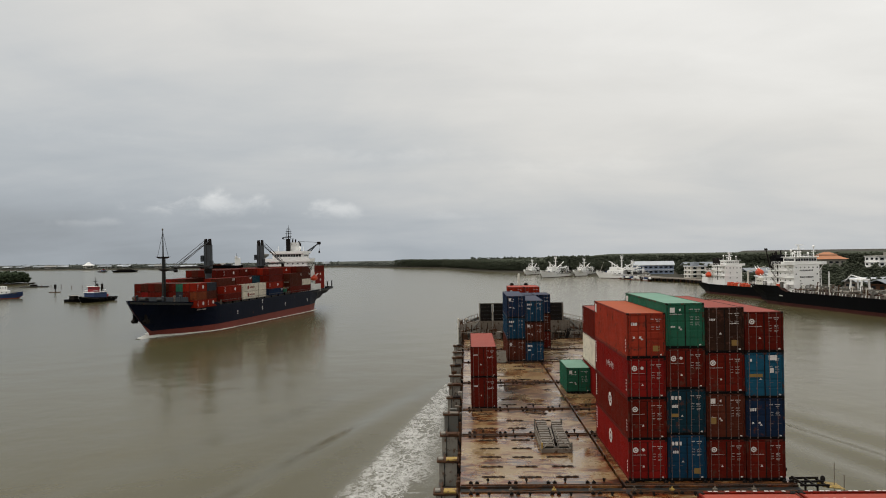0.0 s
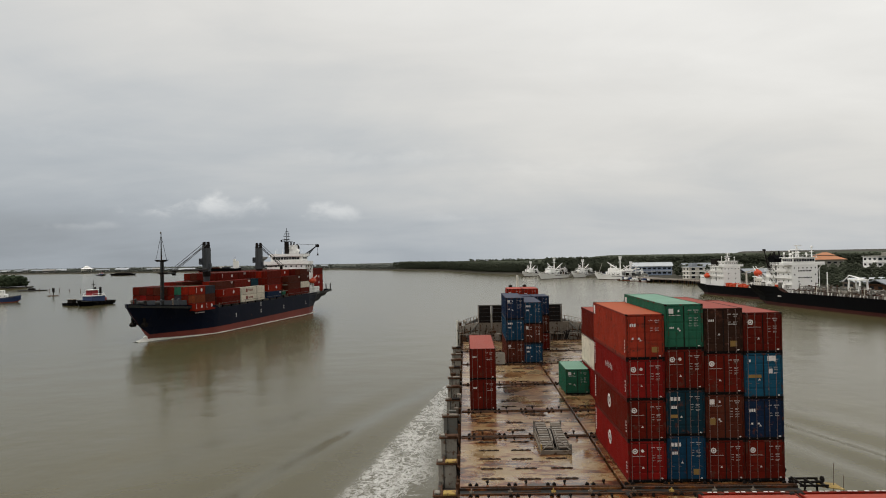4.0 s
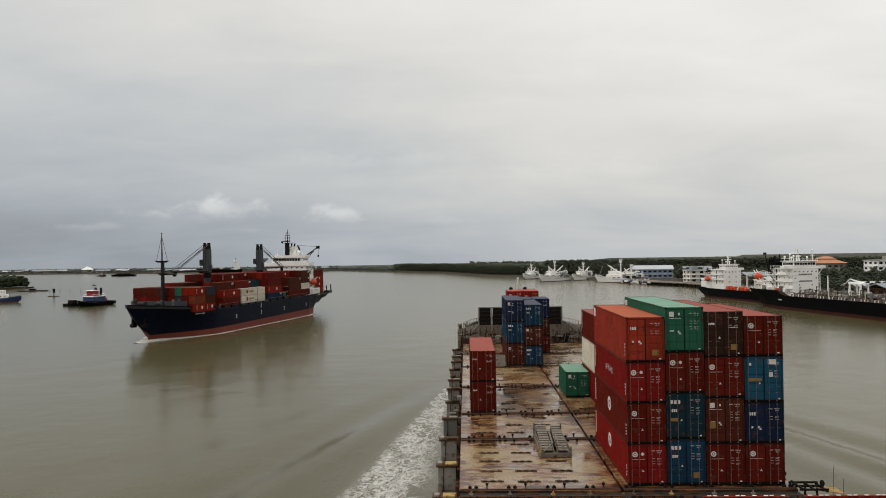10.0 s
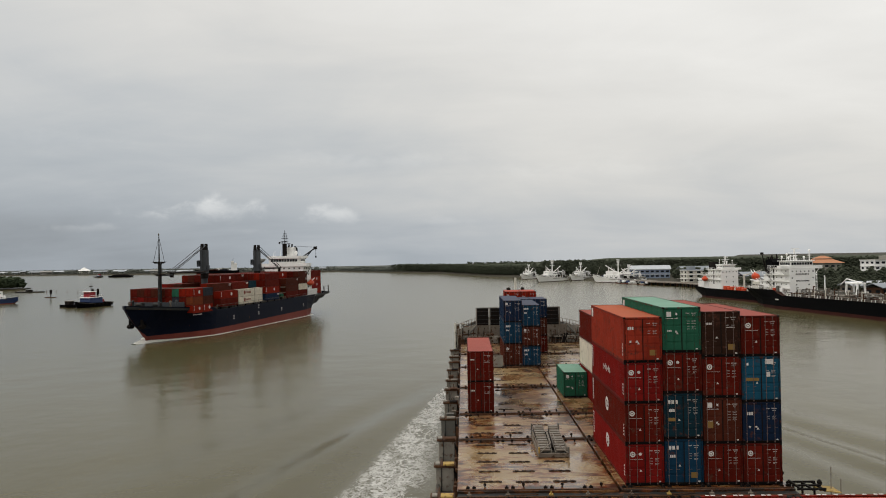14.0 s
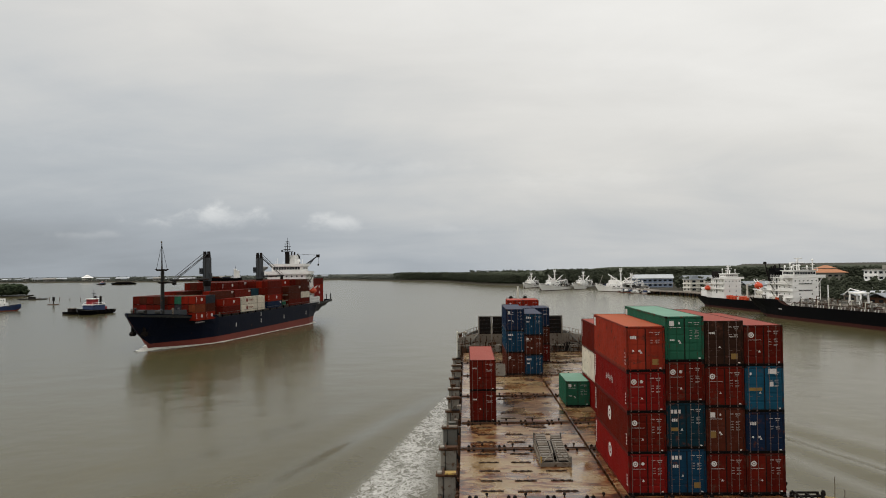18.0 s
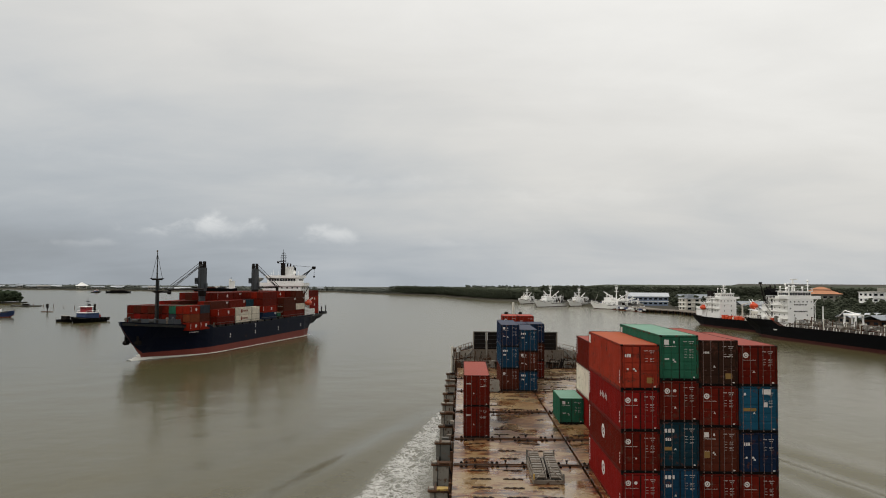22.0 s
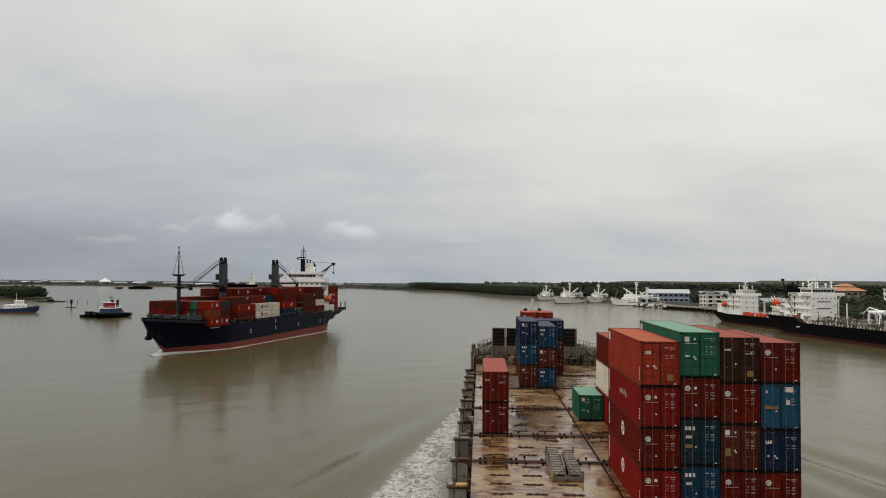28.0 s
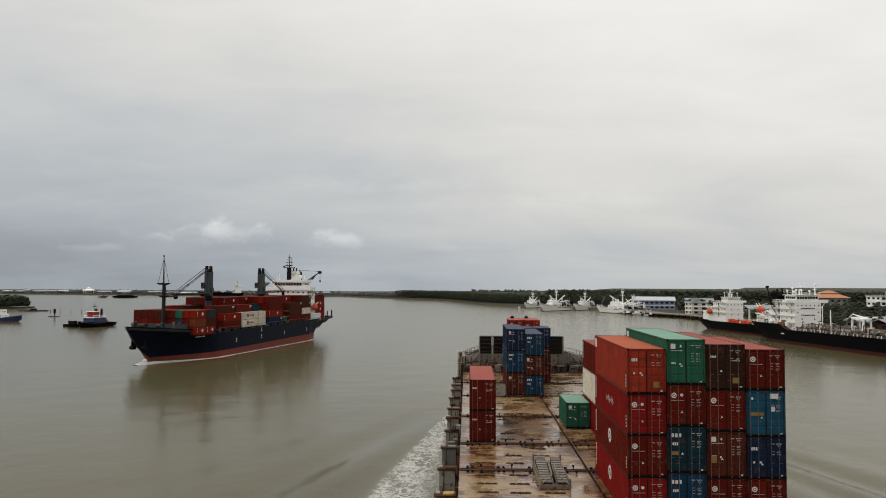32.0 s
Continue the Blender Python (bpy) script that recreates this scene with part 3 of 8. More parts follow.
canopy("forest_canopy", "dark tree tops stretching inland beyond the docks", [(-112, 1172), (-35, 1080), (25, 880), (80, 800), (190, 770), (330, 715), (480, 590), (620, 400), (760, 150)], 11.6, 32, LEAVES, 0.8, 1100, 420.0)

for back, gap, seed in ((40, 9.0, 51), (90, 10.0, 52), (170, 12.0, 53), (300, 15.0, 54)):
    forest("scattered_woods", "uneven dark tree tops inland of the docks", [(-35, 1080), (25, 880), (80, 800), (190, 770), (330, 715), (480, 590)], 1, 0.62 * gap, 13.0, 14.6,
           seed=seed, leaves=22, setback=back, crown=0.17)

# ---- shipping containers ----
STD, HC, OLD = 2.591, 2.896, 2.44
WID = 2.438
CACHE = {}


def cached(key, make, material):
    if key not in CACHE:
        CACHE[key] = make().data(key[0], material)
    return CACHE[key]


def corrugated(length, h, pitch=0.278, deep=0.036):
    """Side walls and front end of trapezoid sheet, and the floor."""
    m = Mesh()

    def sheet(a0, a1, fix, out, along_y):
        pts, a, k = [], a0, 0
        steps = (0.072, 0.068, 0.070, 0.068)
        lev = (0, 0, 1, 1)
        while a < a1 - 0.05:
            pts.append((a, fix - out * deep * lev[k % 4]))
            a += steps[k % 4]
            k += 1
        pts.append((a1, fix))
        lo = [(p[1], p[0], 0.16) if along_y else (p[0], p[1], 0.16) for p in pts]
        hi = [(p[1], p[0], h - 0.11) if along_y else (p[0], p[1], h - 0.11) for p in pts]
        m.loft([lo, hi], closed=False, caps=False)
    sheet(0.12, length - 0.12, -WID / 2 + 0.012, -1, True)
    sheet(0.12, length - 0.12, WID / 2 - 0.012, 1, True)
    sheet(-WID / 2 + 0.12, WID / 2 - 0.12, length - 0.02, 1, False)
    m.box(-WID / 2 + 0.05, WID / 2 - 0.05, 0.06, length - 0.06, 0.13, 0.17)
    return m


def roof_sheet(length, h):
    m = Mesh()
    k, n = 0, int((length - 0.3) / 0.21)
    pts = []
    for i in range(n + 1):
        y = 0.15 + (length - 0.3) * i / n
        pts.append((y, h - (0.012 if i % 2 else 0.03)))
    m.loft([[(-WID / 2 + 0.06, y, z) for y, z in pts], [(WID / 2 - 0.06, y, z) for y, z in pts]], closed=False, caps=False)
    return m


def container_frame(length, h):
    m, w = Mesh(), WID / 2
    for x in (-1, 1):
        for y0, y1 in ((0, 0.13), (length - 0.13, length)):
            m.box(*sorted((x * w, x * (w - 0.12))), y0, y1, 0, h, 0.012)
        m.box(*sorted((x * w, x * (w - 0.06))), 0.13, length - 0.13, 0.0, 0.16)
        m.box(*sorted((x * w, x * (w - 0.06))), 0.13, length - 0.13, h - 0.11, h, 0.01)
    m.box(-w + 0.12, w - 0.12, length - 0.10, length, 0.0, 0.15)
    for y0, y1 in ((0, 0.10), (length - 0.10, length)):
        m.box(-w + 0.12, w - 0.12, y0, y1, h - 0.12, h, 0.01)
    return m


def door_sill():
    """Cross member and post feet under the doors, black in place of the tier gap's shade."""
    m, w = Mesh(), WID / 2
    m.box(-w + 0.12, w - 0.12, -0.002, 0.12, -0.012, 0.148, 0.01)
    for s in (-1, 1):
        m.box(*sorted((s * (w + 0.003), s * (w - 0.12))), -0.008, 0.1, -0.012, 0.17, 0.008)
    return m


def door_leaf(h, side):
    """Door panel with five pressed horizontal recesses and its hinge blocks."""
    m = Mesh()
    x0, x1 = (-1.09, -0.012) if side < 0 else (0.012, 1.09)
    hh = h - 0.27
    m.box(x0, x1, 0.028, 0.07, 0.15, 0.15 + hh, 0.006)
    for k in range(5):
        z0 = 0.20 + k * hh / 5.0
        m.box(x0 + 0.05, x1 - 0.05, -0.004, 0.03, z0, z0 + hh / 5.0 - 0.11, 0.014)
    xe = x0 - 0.03 if side < 0 else x1 + 0.03
    for k in range(4):
        z0 = 0.35 + k * (hh - 0.3) / 3.0
        m.box(xe - 0.055, xe + 0.055, 0.0, 0.045, z0 - 0.07, z0 + 0.07, 0.01)
    return m


def gasket(h, side):
    """Black rubber seal round one door leaf."""
    m = Mesh()
    x0, x1 = (-1.115, -0.004) if side < 0 else (0.004, 1.115)
    z0, z1 = 0.13, h - 0.10
    for q in ((x0, x0 + 0.03, z0, z1), (x1 - 0.02, x1, z0, z1), (x0, x1, z0, z0 + 0.03), (x0, x1, z1 - 0.03, z1)):
        m.box(q[0], q[1], 0.008, 0.05, q[2], q[3])
    return m


def lock_rod(h):
    m = Mesh()
    m.cyl((0, -0.026, 0.07), (0, -0.026, h - 0.06), 0.017, n=6)
    for z in (0.09, 0.62, h - 0.62, h - 0.09):
        m.box(-0.035, 0.035, -0.045, 0.02, z - 0.03, z + 0.03, 0.008)
    m.box(-0.01, 0.20, -0.046, -0.034, 0.99, 1.008)
    return m


def bars(rows, y=-0.014, t=0.006):
    """Rows of unreadable stencilled writing: x, z, width, height, letters."""
    m = Mesh()
    for x, z, w, hh, n in rows:
        step = w / n
        for i in range(n):
            m.box(x + i * step, x + i * step + step * 0.72, y, y + t, z, z + hh)
    return m


def ring(cx, cz, r, y=-0.018, inner=0.0, n=20):
    m = Mesh()
    if inner:
        for i in range(n):
            a, b = 2 * math.pi * i / n, 2 * math.pi * (i + 1) / n
            q = [(cx + k * math.cos(t), y, cz + k * math.sin(t)) for k, t in ((r, a), (r, b), (inner, b), (inner, a))]
            m.add(q + [(p[0], y + 0.005, p[2]) for p in q], [(0, 1, 2, 3), (7, 6, 5, 4), (0, 4, 5, 1), (2, 6, 7, 3)])
    else:
        m.cyl((cx, y + 0.006, cz), (cx, y, cz), r, n=n)
    return m


def door_writing(h, style):
    """Stencils of the door end: number, weights and small notices, too worn to read."""
    rows = [(0.26, h - 0.42, 0.24, 0.055, 4), (0.60, h - 0.42, 0.34, 0.055, 7), (0.66, h - 0.54, 0.22, 0.05, 4)]
    for k in range({"sparse": 1, "word": 2, "square": 4}.get(style, 3)):
        rows += [(0.30, h - 0.90 - 0.17 * k, 0.2, 0.035, 4), (0.64, h - 0.90 - 0.17 * k, 0.26, 0.035, 5)]
        if k % 2 == 0:
            rows += [(0.64, h - 0.96 - 0.17 * k, 0.20, 0.03, 4)]
    if style in ("disc", "double"):
        rows += [(-0.98, h - 0.95, 0.85, 0.035, 13)]
    m = bars(rows)
    return m


def door_marks(h, style):
    """Round or lettered emblem of the door end, as plain shapes by style."""
    m = Mesh()
    if style in ("disc", "double"):
        m2 = ring(-0.78, h - 0.62, 0.175, inner=0.10)
        m3 = ring(-0.78, h - 0.62, 0.065)
        m.add(m2.v, m2.f), m.add(m3.v, m3.f)
        if style == "double":
            m4 = ring(-0.30, h - 0.60, 0.10)
            m.add(m4.v, m4.f)
    elif style == "letters":
        b = bars([(-0.98, h - 0.64, 0.70, 0.24, 3)])
        m.add(b.v, b.f)
        b = bars([(-0.90, h - 1.15, 0.38, 0.18, 3)])
        m.add(b.v, b.f)
    elif style == "word":
        b = bars([(-0.98, h - 0.80, 0.44, 0.20, 3), (-0.85, h - 1.62, 0.16, 0.13, 1), (-0.45, h - 1.62, 0.18, 0.13, 1)])
        m.add(b.v, b.f)
    elif style == "square":
        m.box(-0.98, -0.66, -0.016, -0.009, h - 0.60, h - 0.28)
        b = bars([(-0.38, h - 0.50, 0.14, 0.14, 1), (-1.0, h - 0.72, 0.8, 0.04, 10), (-0.92, h - 1.55, 0.3, 0.10, 3), (-0.42, h - 1.62, 0.14, 0.12, 1)])
        m.add(b.v, b.f)
    elif style == "sparse":
        b = bars([(-0.98, h - 0.84, 0.42, 0.13, 4), (0.30, h - 1.05, 0.6, 0.05, 8)])
        m.add(b.v, b.f)
    elif style == "panel":
        m.box(0.25, 0.80, -0.016, -0.009, h - 0.48, h - 0.16)
        m.box(0.30, 0.56, -0.016, -0.009, h - 1.28, h - 0.98)
        b = bars([(-0.92, h - 0.55, 0.16, 0.16, 1)])
        m.add(b.v, b.f)
    tri = [(-0.36, h - 1.72), (-0.20, h - 1.72), (-0.28, h - 1.58)]
    m.prism(tri, 1, -0.016, -0.009)
    m.box(0.86, 0.98, -0.05, -0.02, 0.20, 0.27)
    return m


def side_marks(length, h, style):
    """Emblem and number on the long side that faces the open deck (x negative)."""
    m = Mesh()
    x0, x1 = -WID / 2 - 0.006, -WID / 2 - 0.001
    if style == "oval":
        n = 20
        for r0, r1 in ((1.0, 0.55), (0.3, 0.05)):
            for i in range(n):
                a, b = 2 * math.pi * i / n, 2 * math.pi * (i + 1) / n
                q = [(x0, length * 0.5 + 0.56 * k * math.cos(t), h * 0.56 + 0.50 * k * math.sin(t)) for k, t in ((r0, a), (r0, b), (r1, b), (r1, a))]
                m.add(q + [(x1, p[1], p[2]) for p in q], [(0, 1, 2, 3), (7, 6, 5, 4), (0, 4, 5, 1), (2, 6, 7, 3)])
    elif style == "script":
        for k in range(7):
            y = length * 0.5 - 1.3 + 0.37 * k
            m.box(x0, x1, y, y + 0.14, h * 0.45 + 0.08 * (k % 3), h * 0.45 + 0.30 + 0.1 * ((k + 1) % 3))
    if style in ("oval", "script", "stack"):
        for k in range(9):
            m.box(x0, x1, length - 0.62, length - 0.30, h - 0.35 - 0.19 * k, h - 0.23 - 0.19 * k)
        for k in range(4):
            m.box(x0, x1, 0.35, 0.55, 0.5 + 0.2 * k, 0.62 + 0.2 * k)
    if style == "placard":
        m.box(x0, x1, length - 0.95, length - 0.3, h - 0.85, h - 0.2)
        for k in range(4):
            m.box(x0, x1, 0.35, 0.5, 0.4 + 0.22 * k, 0.55 + 0.22 * k)
    return m


PAINTED_RODS = ("green", "orange")


def container(m, length, h, colour, style, label, side="", group="", tag=""):
    """A full container, doors towards -y, with parts."""
    c = thing("shipping_container", label, "container", group, m)
    paint = PAINT[colour]
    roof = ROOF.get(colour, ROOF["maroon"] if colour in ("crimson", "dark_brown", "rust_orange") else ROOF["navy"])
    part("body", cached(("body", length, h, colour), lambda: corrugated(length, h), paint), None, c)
    part("roof", cached(("roof", length, h, colour), lambda: roof_sheet(length, h), roof), None, c, "roof sheet in its own colour")
    part("frame", cached(("frame", length, h, colour), lambda: container_frame(length, h), SHADED_PAINT[colour]), None, c, "steel frame in darkened, rusty paint")
    part("door_sill", cached(("door_sill",), door_sill, SILL), None, c, "door sill with the tier gap's shade in its colour")
    cast = cached(("corner_casting",), lambda: Mesh().box(-0.082, 0.082, -0.09, 0.09, -0.061, 0.061, 0.02), CASTING)
    for x in (-WID / 2 + 0.077, WID / 2 - 0.077):
        for y in (0.084, length - 0.084):
            for z in (0.057, h - 0.055):
                part("corner_casting", cast, None, c, at=(x, y, z))
    for s in (-1, 1):
        d = part("door", cached(("door", h, s, colour), lambda: door_leaf(h, s), paint), None, c)
        part("gasket", cached(("gasket", h, s), lambda: gasket(h, s), CASTING), None, d, "black rubber door seal")
        for x in (0.30, 0.78):
            part("lock_rod", cached(("lock_rod", h, colour in PAINTED_RODS and colour), lambda: lock_rod(h), SHADED_PAINT[colour] if colour in PAINTED_RODS else ROD), None, d, "" if colour in PAINTED_RODS else "worn steel lock rod", at=(s * x - (0.2 if s < 0 else 0), 0, 0))
    tagged(part("stencilled_writing", cached(("stencilled_writing", h, style), lambda: door_writing(h, style), STENCIL), None, c, "faded white stencilled markings"), kind="stuff")
    tagged(part("emblem", cached(("door_emblem", h, style), lambda: door_marks(h, style), WHITE_MARK), None, c, "white painted emblem"), kind="stuff")
    if side:
        tagged(part("side_writing", cached(("side_writing", length, h, side), lambda: side_marks(length, h, side), WHITE_MARK), None, c, "white side markings"), kind="stuff")
    if tag:
        p = Mesh()
        x, z, w, hh = {"low": (0.42, 0.45, 0.42, 0.36), "mid": (-0.96, 1.15, 0.46, 0.22), "left": (-0.96, 1.0, 0.34, 0.42), "wide": (-1.0, 1.35, 0.85, 0.2)}[tag]
        p.box(x, x + w, -0.020, -0.009, z, z + hh)
        part("placard", p, YELLOW_MARK, c, "faded yellow placard")
    return c


DK = 10.05
L40, L20 = 12.192, 6.058
NAMES = {"maroon": "maroon", "red": "red", "crimson": "crimson", "brown": "brown", "dark_brown": "dark brown", "orange": "orange-red", "green": "green", "blue": "blue",
         "navy": "navy-blue", "sky_blue": "light blue", "teal": "dark teal", "white": "off-white", "rust_orange": "rusty orange", "grey": "grey", "slate": "slate"}


def stack(x_left, y, length, tiers, group, z=DK):
    """Containers piled on the hatch: (height, colour, door style, side style, placard) from below."""
    base = z + 0.06
    for k, (h, colour, style, side, tag) in enumerate(tiers):
        where = "standing on the hatch cover" if k == 0 else ("on top of a stack" if k == len(tiers) - 1 else "within a stack")
        size = "twenty-foot" if length < 8 else "forty-foot"
        container(pose(x_left + WID / 2, y, base), length, h, colour, style,
                  f"{NAMES[colour]} {size} shipping container {where}, corrugated steel", side, group, tag)
        base += h + 0.02


PITCH = 2.488
AX, AY = 10.19, 48.64
BIG = "big stack of containers on the hatch"
stack(AX, AY, L40, [(STD, "crimson", "double", "oval", ""), (STD, "maroon", "disc", "oval", ""), (STD, "crimson", "double", "script", ""),
                    (HC, "orange", "word", "placard", "low")], BIG)
stack(AX + PITCH, AY, L40, [(HC, "blue", "letters", "", "low"), (HC, "teal", "letters", "", "mid"), (STD, "maroon", "double", "", ""),
                            (HC, "green", "square", "placard", "")], BIG)
stack(AX + 2 * PITCH, AY, L40, [(STD, "maroon", "disc", "", ""), (HC, "brown", "square", "", "left"), (STD, "maroon", "disc", "", ""),
                                (HC, "dark_brown", "sparse", "", "low")], BIG)
stack(AX + 3 * PITCH, AY, L40, [(STD, "maroon", "disc", "", ""), (STD, "navy", "word", "", ""), (HC, "sky_blue", "panel", "", "wide"),
                                (STD, "maroon", "disc", "", "")], BIG)
stack(12.69, 71.6, L40, [(HC, "crimson", "disc", "stack", ""), (HC, "white", "sparse", "", ""), (HC, "maroon", "disc", "stack", "")], "stack behind the big stack", DK - 0.06)
MID = "stack of blue and brown containers amidships"
stack(5.30, 101.2, L40, [(HC, "brown", "disc", "", ""), (HC, "blue", "letters", "stack", ""), (HC, "navy", "square", "", "")], MID)
stack(7.70, 100.9, L40, [(STD, "blue", "letters", "", ""), (STD, "brown", "square", "", ""), (HC, "blue", "letters", "", "")], MID)
stack(10.05, 114.0, L20, [(STD, "maroon", "disc", "", ""), (STD, "brown", "disc", "", ""), (HC, "navy", "sparse", "", "")], MID)
stack(7.55, 114.2, L20, [(STD, "maroon", "disc", "", ""), (STD, "brown", "disc", "", ""), (HC, "navy", "sparse", "", "")], MID)
stack(6.60, 120.5, L20, [(HC, "maroon", "disc", "", ""), (HC, "maroon", "disc", "", ""), (HC, "red", "disc", "", "")], MID, DK + 0.25)
stack(9.08, 120.5, L20, [(HC, "maroon", "disc", "", ""), (HC, "maroon", "disc", "", ""), (HC, "red", "sparse", "", "")], MID, DK + 0.25)
stack(0.25, 71.2, L40, [(HC, "maroon", "sparse", "", ""), (HC, "maroon", "sparse", "", "")], "pair of maroon containers")
stack(10.19, 78.55, L20, [(STD, "green", "square", "", "")], "")
for col in range(4):
    stack(5.72 + PITCH * col, 7.05, L40, [(HC, "maroon", "disc", "", ""), (HC, "maroon", "disc", "", ""), (HC, "red", "disc", "", "")], "red containers close under the bridge")


for col in range(4):
    wr = Mesh()
    for k in range(9 if col != 1 else 6):
        x = 5.72 + PITCH * col + (1.35 if col == 0 else 0.25) + 0.115 * k
        wr.box(x, x + 0.085, 18.35, 18.55 + 0.06 * (k % 2), 18.852, 18.868)
    for k in range(14):
        x = 5.72 + PITCH * col + 0.25 + 0.14 * k
        if (k * 7 + col) % 5 < 3:
            wr.box(x, x + 0.10, 19.12, 19.17, 18.862, 18.872)
    solid("roof_writing", wr, WHITE_MARK, "unreadable white lettering painted on a red container roof", "lettering", "stuff")


# ---- ship hulls ----
def hull_rings(stations, levels, cx):
    """Half sections mirrored about cx; a station is y, half width at water, half width at deck, deck height, lowest point."""
    rings = []
    for y, hw, hd, zd, zmin in stations:
        side = []
        for lv in levels:
            if isinstance(lv, tuple):
                lv = lv[0] + (lv[1] - lv[0]) * (y - stations[0][0]) / (stations[-1][0] - stations[0][0])
            z = max(zd if lv is None else min(lv, zd), zmin)
            t = min(max(z / zd, 0.0), 1.0) ** 1.3
            w = hw + (hd - hw) * t
            if z < 0:
                w = hw * (1.0 + 0.12 * z)
            if z <= zmin + 1e-6 and zmin > -1.5:
                w = 0.05 if hd < 9.0 and y < 20 else w * 0.6
            side.append((max(w, 0.03), z))
        rings.append([(cx + w, y, z) for w, z in side] + [(cx - w, y, z) for w, z in reversed(side)])
    return rings


def ship_hull(parent, stations, split, top_mat, boot_mat, deck_mat, cx=0.0, bulwark=0.7, top_label="", boot_label="red boot topping"):
    top = Mesh()
    for half in (0, 1):
        r = hull_rings(stations, (None, 0.75 * stations[len(stations) // 2][3], 0.5 * stations[len(stations) // 2][3], split), cx)
        n = len(r[0]) // 2
        top.loft([q[:n] if half == 0 else q[n:] for q in r], closed=False, caps=False)
    last, first = hull_rings(stations, (None, split), cx)[-1], hull_rings(stations, (None, split), cx)[0]
    top.add(last, [(0, 1, 2, 3)]), top.add(first, [(0, 1, 2, 3)])
    t = part("topside", top, top_mat, parent, top_label)
    boot = Mesh()
    r = hull_rings(stations, (split, 0.4, 0.0, -2.0), cx)
    boot.loft(r, closed=False, caps=True)
    part("boot_topping", boot, boot_mat, parent, boot_label)
    deck = Mesh()
    rr = []
    for y, hw, hd, zd, zmin in stations:
        w, zz = max(hd - 0.2, 0.02), zd - bulwark
        rr.append([(cx + hd, y, zd), (cx + w, y, zd), (cx + w, y, zz), (cx - w, y, zz), (cx - w, y, zd), (cx - hd, y, zd)])
    deck.loft(rr, closed=False, caps=False)
    part("deck", deck, deck_mat, parent)
    for ob in (t,):
        for p in ob.data.polygons:
            p.use_smooth = False
    return t


# ---- own ship ----
own = thing("own_ship", "rusty feeder container ship seen forward from its bridge", "ship")
OWN = [(-30, 12.0, 12.2, 8.6, -2), (90, 12.0, 12.2, 8.6, -2), (112, 11.2, 12.1, 8.6, -2), (124, 9.6, 11.9, 8.8, -2), (129.6, 8.7, 11.5, 8.9, -2), (130.3, 8.6, 11.45, 11.6, -2),
       (134, 7.5, 11.0, 11.8, -2), (142, 5.0, 9.4, 12.0, -2), (150, 2.4, 6.6, 12.3, -2), (156, 0.5, 3.4, 12.7, 0.2), (160, 0.1, 0.6, 13.2, 8.0)]
ship_hull(own, OWN, 1.5, HULL_OWN, BOOT_RED, DECK_GREY, cx=10.0, bulwark=0.5, top_label="dark weathered hull side")
coam = Mesh()
coam.box(-0.45, 20.45, -20, 127.5, 8.0, DK - 0.62)
part("hatch_coaming", coam, RUST, own, "rusty hatch coaming")

PLATE_BROWN = surface("rust_scaled_plate", (0.022, 0.013, 0.009), 0.8, 0, 0.7, 0.3, 0.55, (0.085, 0.048, 0.024))
part("deckhouse_front", Mesh().box(-0.5, 20.5, -16, -2.6, 8.4, 22.6, 0.1), SHIP_WHITE, own, "white accommodation block below the bridge")
part("wheelhouse", Mesh().box(3.5, 16.5, -11, -2.2, 23.0, 26.2, 0.1), SHIP_WHITE, own, "white wheelhouse")
part("wing_deck", Mesh().box(-2.3, 22.3, -5.6, 0.5, 22.75, 23.05, 0.03), DECK_GREY, own, "bridge wing deck")
part("wing_bulwark", Mesh().box(-2.3, 22.3, 0.38, 0.5, 23.05, 24.15, 0.02).box(-2.3, -2.18, -5.6, 0.38, 23.05, 24.15, 0.02).box(22.18, 22.3, -5.6, 0.38, 23.05, 24.15, 0.02), SHIP_WHITE, own, "white bridge wing bulwark")
COVERS = [(20.0, 33.6), (34.0, 46.70), (47.95, 60.95), (61.3, 70.8), (71.1, 85.1), (85.4, 100.7), (101.0, 113.6), (113.9, 127.2)]


